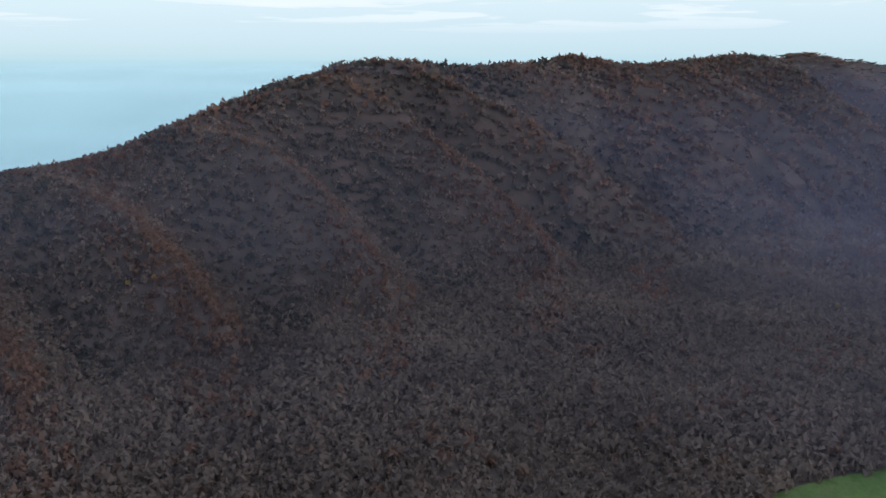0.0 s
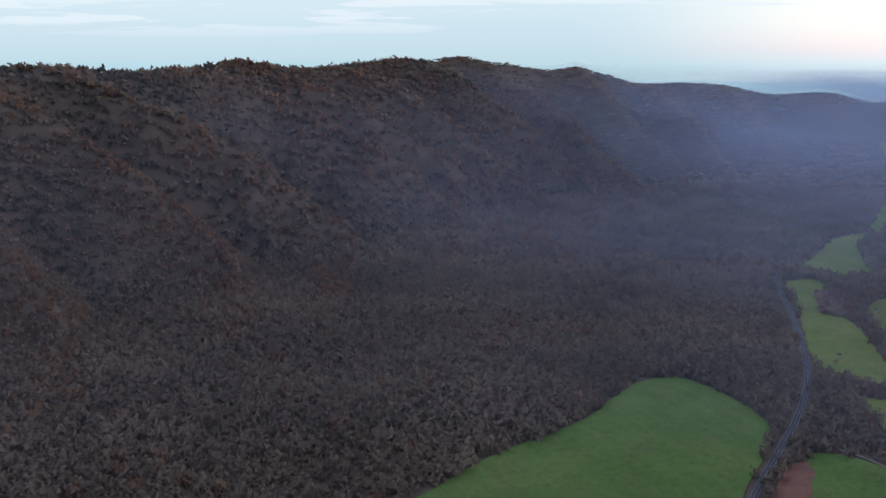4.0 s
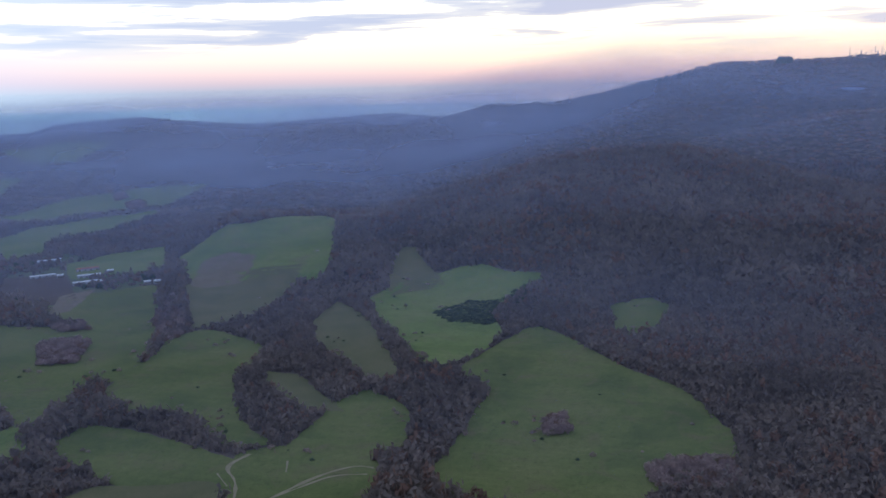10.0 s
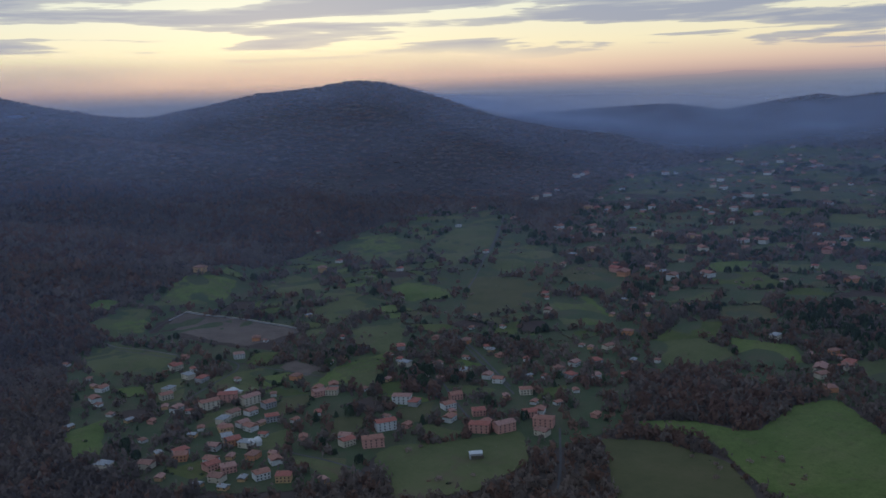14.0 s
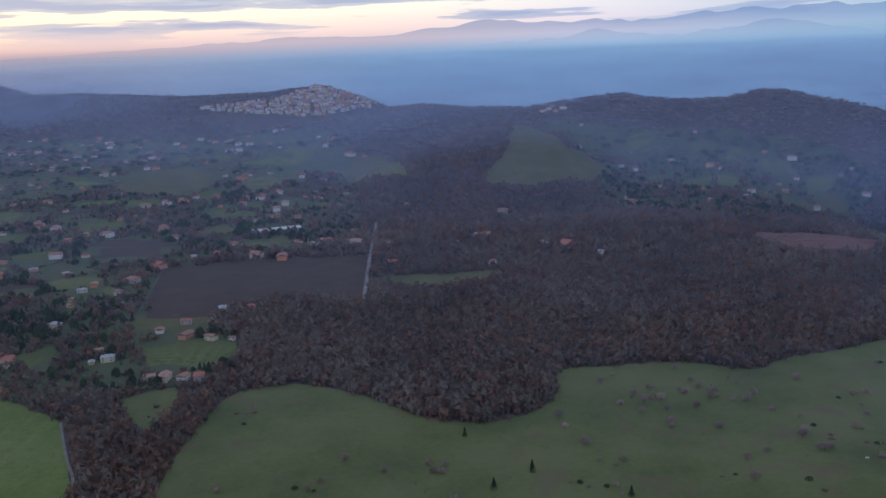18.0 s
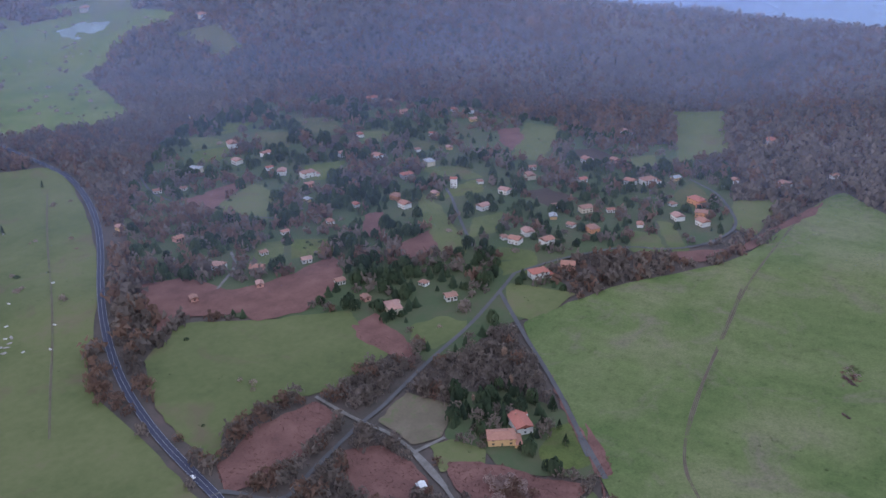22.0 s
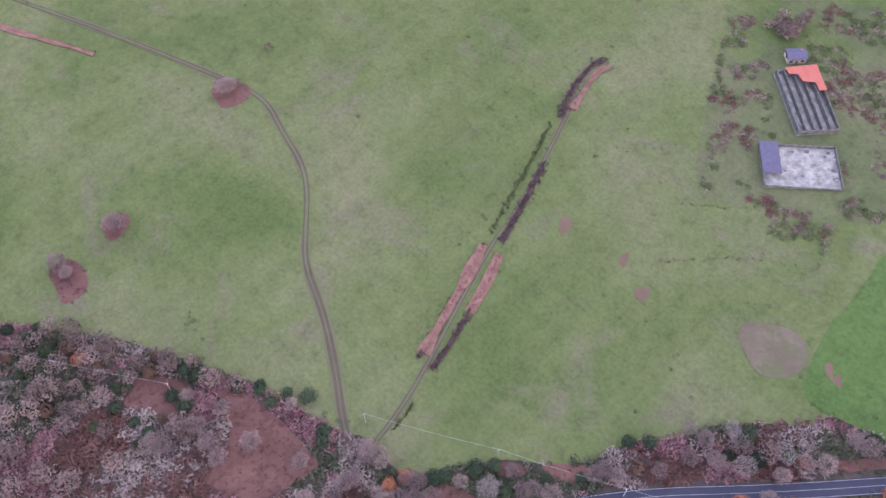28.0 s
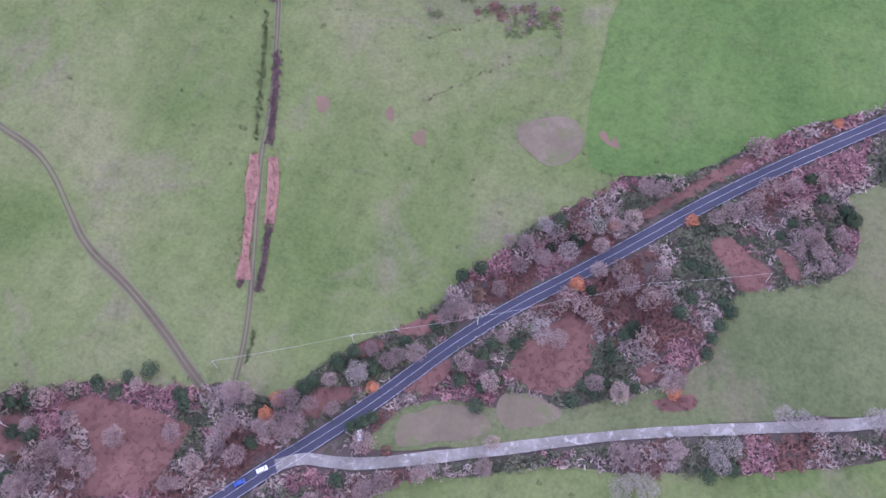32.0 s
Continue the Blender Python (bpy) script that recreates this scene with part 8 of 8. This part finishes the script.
def ruined_barn(a, b, d):
    ob = thing("ruined_barn", "long roofless barn with stained parallel walls and a torn red roof", "barn")
    m, w, l = frame_of(a, b, d)
    ob.matrix_basis = m
    l = -l
    part("floor_slab", boxed(-0.5, l - 0.5, -0.6, w + 0.5, 0.5, 0.12), M_SLAB, ob)
    for k in range(6):
        x = w * k / 5
        part("wall", boxed(x - 0.25, l, 0, x + 0.25, 0, 3.4 - 0.5 * (k % 2)), M_RUIN, ob)
    for y in (0.0, l):
        part("end_wall", boxed(0, y - 0.25, 0, w, y + 0.25, 2.6), M_RUIN, ob)
    bm = bmesh.new()
    pts = [(w * 0.2, 0.5), (w, 0.5), (w, l * 0.42), (w * 0.82, l * 0.42), (w * 0.8, l * 0.28), (w * 0.5, l * 0.24), (w * 0.46, l * 0.12), (w * 0.25, l * 0.1)]
    low = [bm.verts.new((x, y, 3.6 + 0.05 * x)) for x, y in pts]
    top = [bm.verts.new((x, y, 3.75 + 0.05 * x)) for x, y in pts]
    bm.faces.new(top)
    bm.faces.new(low[::-1])
    for i in range(len(pts)):
        j = (i + 1) % len(pts)
        bm.faces.new((low[i], low[j], top[j], top[i]))
    part("roof", bm, M_RED_SHEET, ob, "torn red sheet roof")
    rng = random.Random(2)
    for k in range(16):
        x, y = rng.uniform(1, w - 1), l * rng.uniform(0.4, 0.98)
        s = rng.uniform(0.5, 1.6)
        part("rubble", boxed(x, y, 0.1, x + s, y + s * 2, 0.1 + 0.4 * s), M_SLAB, ob)


def walled_yard(a, b, d):
    ob = thing("walled_yard", "broken concrete yard with low walls and a slate-blue lean-to", "yard")
    m, w, l = frame_of(a, b, d)
    ob.matrix_basis = m
    l = -l
    part("yard_slab", boxed(0, l, -0.6, w, 0, 0.1), M_SLAB, ob)
    for dims in ((0, -0.2, 0, w, 0.2, 1.8), (0, l - 0.2, 0, w, l + 0.2, 0.9), (w - 0.2, l, 0, w + 0.2, 0, 2.0), (-0.2, l, 0, 0.2, 0, 2.0)):
        part("yard_wall", boxed(*dims), M_RUIN, ob)
    for k in range(4):
        part("post", boxed(w * 0.22, l * (0.05 + 0.22 * k), 0, w * 0.22 + 0.3, l * (0.05 + 0.22 * k) + 0.3, 2.8), M_RUIN, ob)
    bm = bmesh.new()
    box(bm, -0.4, l * 0.75, 2.9, w * 0.22 + 0.4, 0.4, 3.1)
    part("lean_to_roof", bm, M_DARK_ROOF, ob, "slate-blue lean-to roof")
    rng = random.Random(4)
    for k in range(22):
        x, y, s = rng.uniform(w * 0.25, w - 1), l * rng.uniform(0.05, 0.95), rng.uniform(0.4, 1.5)
        part("rubble", boxed(x, y, 0.05, x + s * 1.6, y + s, 0.05 + 0.35 * s), M_STONE if k % 2 else M_RUIN, ob)


def tarpaulin(a, b, d):
    """A blue sheet tied over posts, sagging between them."""
    ob = thing("tarpaulin_shelter", "blue tarpaulin stretched over posts on grass", "tarpaulin", "tarpaulin shelters")
    m, w, l = frame_of(a, b, d)
    ob.matrix_basis = m
    bm = bmesh.new()
    n = 6
    grid = [[bm.verts.new((w * i / n, -l * j / n, 2.1 - 0.35 * math.sin(math.pi * i / n) * math.sin(math.pi * j / n))) for j in range(n + 1)] for i in range(n + 1)]
    for i in range(n):
        for j in range(n):
            bm.faces.new((grid[i][j], grid[i + 1][j], grid[i + 1][j + 1], grid[i][j + 1]))
    bmesh.ops.solidify(bm, geom=bm.faces[:], thickness=0.04)
    part("sheet", bm, M_TARP, ob)
    for x in (0, w):
        for y in (0, -l):
            bm = bmesh.new()
            limb(bm, Vector((x, y, -0.3)), Vector((x, y, 2.15)), 0.06, 0.05, 6)
            part("post", bm, M_POLE, ob)


def cabin(x, y, kind, rng):
    """A small plot cabin with a lean-to."""
    words = {"t": "small cabin with a teal sheet roof on a plot", "w": "small cabin with a pale sheet roof on a plot"}
    ob = thing("cabin", words[kind], "cabin", "plot cabins")
    w, d = rng.uniform(4.6, 5.8), rng.uniform(3.4, 4.2)
    part("wall", boxed(-w / 2, -d / 2, -0.5, w / 2, d / 2, 2.3), M_WALLS[0 if kind == "w" else 4], ob)
    roof = part("roof", gable_roof(w, d, 2.3, 0.7, 0.35, 0.1), M_TEAL if kind == "t" else M_ROOFS[5], ob)
    part("porch_roof", boxed(-w / 2, -d / 2 - 1.8, 2.05, w / 4, -d / 2, 2.15), M_ROOFS[4], ob)
    for s in (-w / 2 + 0.1, w / 4 - 0.1):
        bm = bmesh.new()
        limb(bm, Vector((s, -d / 2 - 1.7, -0.3)), Vector((s, -d / 2 - 1.7, 2.05)), 0.06, 0.06, 6)
        part("post", bm, M_SHUTTER, ob)
    part("door", boxed(-0.45, -d / 2 - 0.06, 0, 0.45, -d / 2 + 0.03, 2.0), M_SHUTTER, ob)
    part("window", boxed(w / 4, -d / 2 - 0.06, 0.9, w / 4 + 0.8, -d / 2 + 0.03, 1.7), M_GLASS, ob)
    ob.matrix_basis = pose(x, y, float(lift(x, y)) + 0.2, 0, 0, rng.choice((-45, 45)) + rng.uniform(-14, 14))


def garden_wall(line):
    """A pale rendered wall that follows the ground, with a coping."""
    p = resample(line, 9.0, False)
    ob = thing("garden_wall", "long pale rendered wall round a fallow field", "wall")
    for (ax, ay), (bx, by) in zip(p[:-1], p[1:]):
        run = math.hypot(bx - ax, by - ay)
        for name, wide, low, high in (("wall_panel", 0.5, -1.0, 2.2), ("coping", 0.9, 2.2, 2.45)):
            piece = part(name, boxed(0, -wide / 2, low, run, wide / 2, high), M_WALLS[4] if name == "wall_panel" else M_WALLS[1], ob)
            piece.matrix_basis = pose(ax, ay, float(lift(ax, ay)), 0, 0, math.degrees(math.atan2(by - ay, bx - ax)))


def stone_block(x, y, rng):
    ob = thing("concrete_block", "pale concrete trough block lying in the meadow", "block", "pale blocks in the meadow")
    bm = boxed(-1.4, -0.6, -0.2, 1.4, 0.6, 0.9)
    bmesh.ops.bevel(bm, geom=bm.edges[:], offset=0.1, segments=1, affect="EDGES")
    part("body", bm, M_WALLS[0], ob)
    part("basin", boxed(-1.15, -0.4, 0.85, 1.15, 0.4, 0.93), M_SLAB, ob)
    ob.matrix_basis = pose(x, y, float(lift(x, y)), 0, 0, rng.uniform(0, 180))


def boulder(x, y, rng):
    bm = bmesh.new()
    bmesh.ops.create_icosphere(bm, subdivisions=2, radius=1.0)
    for v in bm.verts:
        v.co *= 1 + 0.35 * noise.noise(v.co * 1.3 + Vector((x, y, 0)))
        v.co.z *= 0.6
    me = bpy.data.meshes.new("boulder")
    bm.to_mesh(me)
    bm.free()
    me.materials.append(M_STONE)
    ob = tagged(new("boulder", me), "weathered grey boulder half sunk in grass", "rock", "boulders of the outcrop")
    ob.matrix_basis = pose(x, y, float(lift(x, y)) + 0.2, 0, 0, rng.uniform(0, 360)) @ Matrix.Diagonal((rng.uniform(1.2, 3.2), rng.uniform(1, 1.8), rng.uniform(0.9, 1.4), 1))


def mast(az, d, tall):
    a = radians(az)
    x, y = d * math.sin(a), d * math.cos(a)
    ob = thing("antenna_mast", "slender radio mast on a wooded summit", "antenna", "summit masts")
    bm = bmesh.new()
    limb(bm, Vector((0, 0, -2)), Vector((0, 0, tall)), 1.3, 0.7, 6)
    part("lattice_shaft", bm, M_POLE, ob)
    for k in range(3):
        part("aerial", boxed(-2.2, -0.6, tall * (0.55 + 0.15 * k), 2.2, 0.6, tall * (0.55 + 0.15 * k) + 3), M_POLE, ob)
    ob.matrix_basis = pose(x, y, float(height(x, y)), 0, 0, rng_mast.uniform(0, 180))


rng_mast = random.Random(6)
for az, tall in ((98.02, 52), (98.35, 20), (98.6, 30), (98.85, 24), (99.1, 34), (99.3, 44), (99.45, 26), (99.65, 40), (99.85, 24)):
    mast(az, 3690, tall)


def summit_trees():
    """A dark clump and a thin row of trees on the skyline."""
    gen = np.random.default_rng(91)
    rng = random.Random(92)
    shapes = [bush_shape(rng, 40) for _ in range(4)]
    az = np.radians(np.concatenate([gen.uniform(94.15, 94.98, 46), gen.uniform(87.3, 89.8, 34)]))
    d = gen.uniform(3640, 3700, len(az))
    x, y = d * np.sin(az), d * np.cos(az)
    clump = np.arange(len(az)) < 46
    tall = np.where(clump, gen.uniform(14, 24, len(az)), gen.uniform(9, 18, len(az)))
    wide = np.where(clump, gen.uniform(5, 8, len(az)), gen.uniform(2, 4, len(az)))
    scatter_mesh("summit_trees", shapes, x, y, height(x, y) - 1.0, wide, tall, gen.uniform(0, 6.28, len(az)), M_EVERGREEN, "dark clump of trees on a far skyline", "trees")


summit_trees()
garden_wall(WALL_LINE)
ruined_barn((-108, 343), (-95, 358), (-83, 313))
walled_yard((-88, 299), (-61, 322), (-72, 281))
tarpaulin((-319.7, -147.3), (-311.9, -140.4), (-314.4, -153.9))
tarpaulin((-311.5, -168.2), (-299.1, -153.1), (-307.4, -171.6))
hut = make_house(9, 6.5, 3.4, 1, 1, False, 2)
for piece in hut.children:
    if piece.name.startswith("roof"):
        piece.data.materials[0] = M_DARK_ROOF
        tagged(piece, "slate-blue roof")
tagged(hut, "small cream farm building with a slate-blue roof", "house", "houses of the valley")
hut.matrix_basis = pose(-107, 359, float(lift(-107, 359)), 0, 0, 48)
small_rng = random.Random(12)
for name, row in CABIN:
    for x, y, kind in row:
        cabin(x, y, kind, small_rng)
for name, row in BLOCK:
    for x, y in row:
        stone_block(x, y, small_rng)
for name, row in STONES:
    for x, y in row:
        boulder(x, y, small_rng)
for name, row in POOL:
    for x, y in row:
        ob = thing("swimming_pool", "turquoise swimming pool in a pale paved terrace", "pool")
        part("terrace", boxed(-16, -8, -1.5, 16, 8, 0.1), M_WALLS[1], ob)
        part("basin_edge", boxed(-11, -4.6, 0.1, 11, 4.6, 0.35), M_WALLS[0], ob)
        part("water", boxed(-10.4, -4, 0.2, 10.4, 4, 0.4), M_WATER, ob)
        ob.matrix_basis = pose(x, y, float(lift(x, y)) + 0.3, 0, 0, -115)
for name, row in DOME:
    for x, y in row:
        bm = bmesh.new()
        bmesh.ops.create_uvsphere(bm, u_segments=20, v_segments=12, radius=5.0)
        bmesh.ops.translate(bm, vec=(0, 0, 4.5), verts=bm.verts)
        limb(bm, Vector((0, 0, -1)), Vector((0, 0, 3)), 4.6, 4.6, 20)
        ob = thing("white_dome", "white domed tank standing among houses", "dome", "white domes")
        part("shell", bm, M_WALLS[0], ob)
        ob.matrix_basis = pose(x, y, float(height(x, y)), 0, 0, 0)


def tussocks():
    """Tufts of coarse dark grass over the meadows."""
    rng = random.Random(41)
    gen = np.random.default_rng(43)
    x, y = gen.uniform(-950, 300, 16000), gen.uniform(-1000, 420, 16000)
    patch = vnoise(x / 26, y / 26, 91) + 0.6 * vnoise(x / 9, y / 9, 92)
    keep = (patch > 0.55) & (np.hypot(x, y) < 950)
    x, y = x[keep], y[keep]
    hit = np.zeros(x.shape, bool)
    for kind, poly in FIELDS:
        if kind in ("meadow", "grass"):
            hit |= inside(x, y, outline(poly))
    x, y = x[hit], y[hit]
    s = gen.uniform(0.5, 1.3, len(x))
    scatter_mesh("grass_tussocks", [bush_shape(rng, 9) for _ in range(4)], x, y, lift(x, y) - 0.25, 0.9 * s, 0.6 * s, gen.uniform(0, 6.28, len(x)), M_TUSSOCK,
                 "coarse dark tufts in grazed grass", "grass")


M_TUSSOCK = material("coarse_tuft", [(0.07, 0.092, 0.04), (0.105, 0.125, 0.056)], 0.2, per_piece=0.4, island=True, bump=0)
tussocks()


def field_bushes():
    """Lone shrubs and bush clumps strewn over the rough pastures."""
    rng = random.Random(47)
    gen = np.random.default_rng(53)
    x, y = gen.uniform(-1300, 1700, 60000), gen.uniform(-1700, 1900, 60000)
    d = np.hypot(x, y)
    patch = vnoise(x / 48, y / 48, 111) + 0.7 * vnoise(x / 17, y / 17, 112)
    keep = (patch > 0.72) & (d < 2100) & (d > 250)
    x, y = x[keep], y[keep]
    hit = np.zeros(x.shape, bool)
    for kind, poly in FIELDS:
        if kind in ("grass", "dull", "pasture", "bright"):
            hit |= inside(x, y, outline(poly))
        elif kind == "meadow":
            hit |= inside(x, y, outline(poly)) & (gen.uniform(0, 1, len(x)) < 0.012)
    hit &= ~road_mask(x, y)
    x, y = x[hit], y[hit]
    # juniper dots over the pasture behind the western houses
    u, v = gen.uniform(-1100, -620, 420), gen.uniform(-1830, -1120, 420)
    dotted = np.any([inside(u, v, outline(poly)) for kind, poly in FIELDS if kind in ("grass", "pasture", "bright", "meadow", "vivid")], 0) & ~road_mask(u, v)
    x, y = np.concatenate([x, u[dotted]]), np.concatenate([y, v[dotted]])
    s = gen.uniform(0.45, 1.3, len(x))
    turn = gen.uniform(0, 6.28, len(x))
    luck = gen.uniform(0, 1, len(x))
    bare = [twig_ball(rng, 90, 0.32) for _ in range(6)]
    low = [bush_shape(rng, 20) for _ in range(5)]
    for m, shapes, mat, w, h, label in ((luck < 0.55, bare, TWIG_GREY, 3.6, 5.0, "fuzzy leafless thorn bushes in rough pasture"), ((luck >= 0.55) & (luck < 0.8), low, M_EVERGREEN, 2.2, 2.6, "dark green shrubs dotted over pasture"),
                                        (luck >= 0.8, low, M_FERN, 2.4, 1.3, "rusty bracken clumps in pasture")):
        scatter_mesh("field_bushes", shapes, x[m], y[m], height(x[m], y[m]), w * s[m], h * s[m], turn[m], mat, label, "shrubs")


field_bushes()
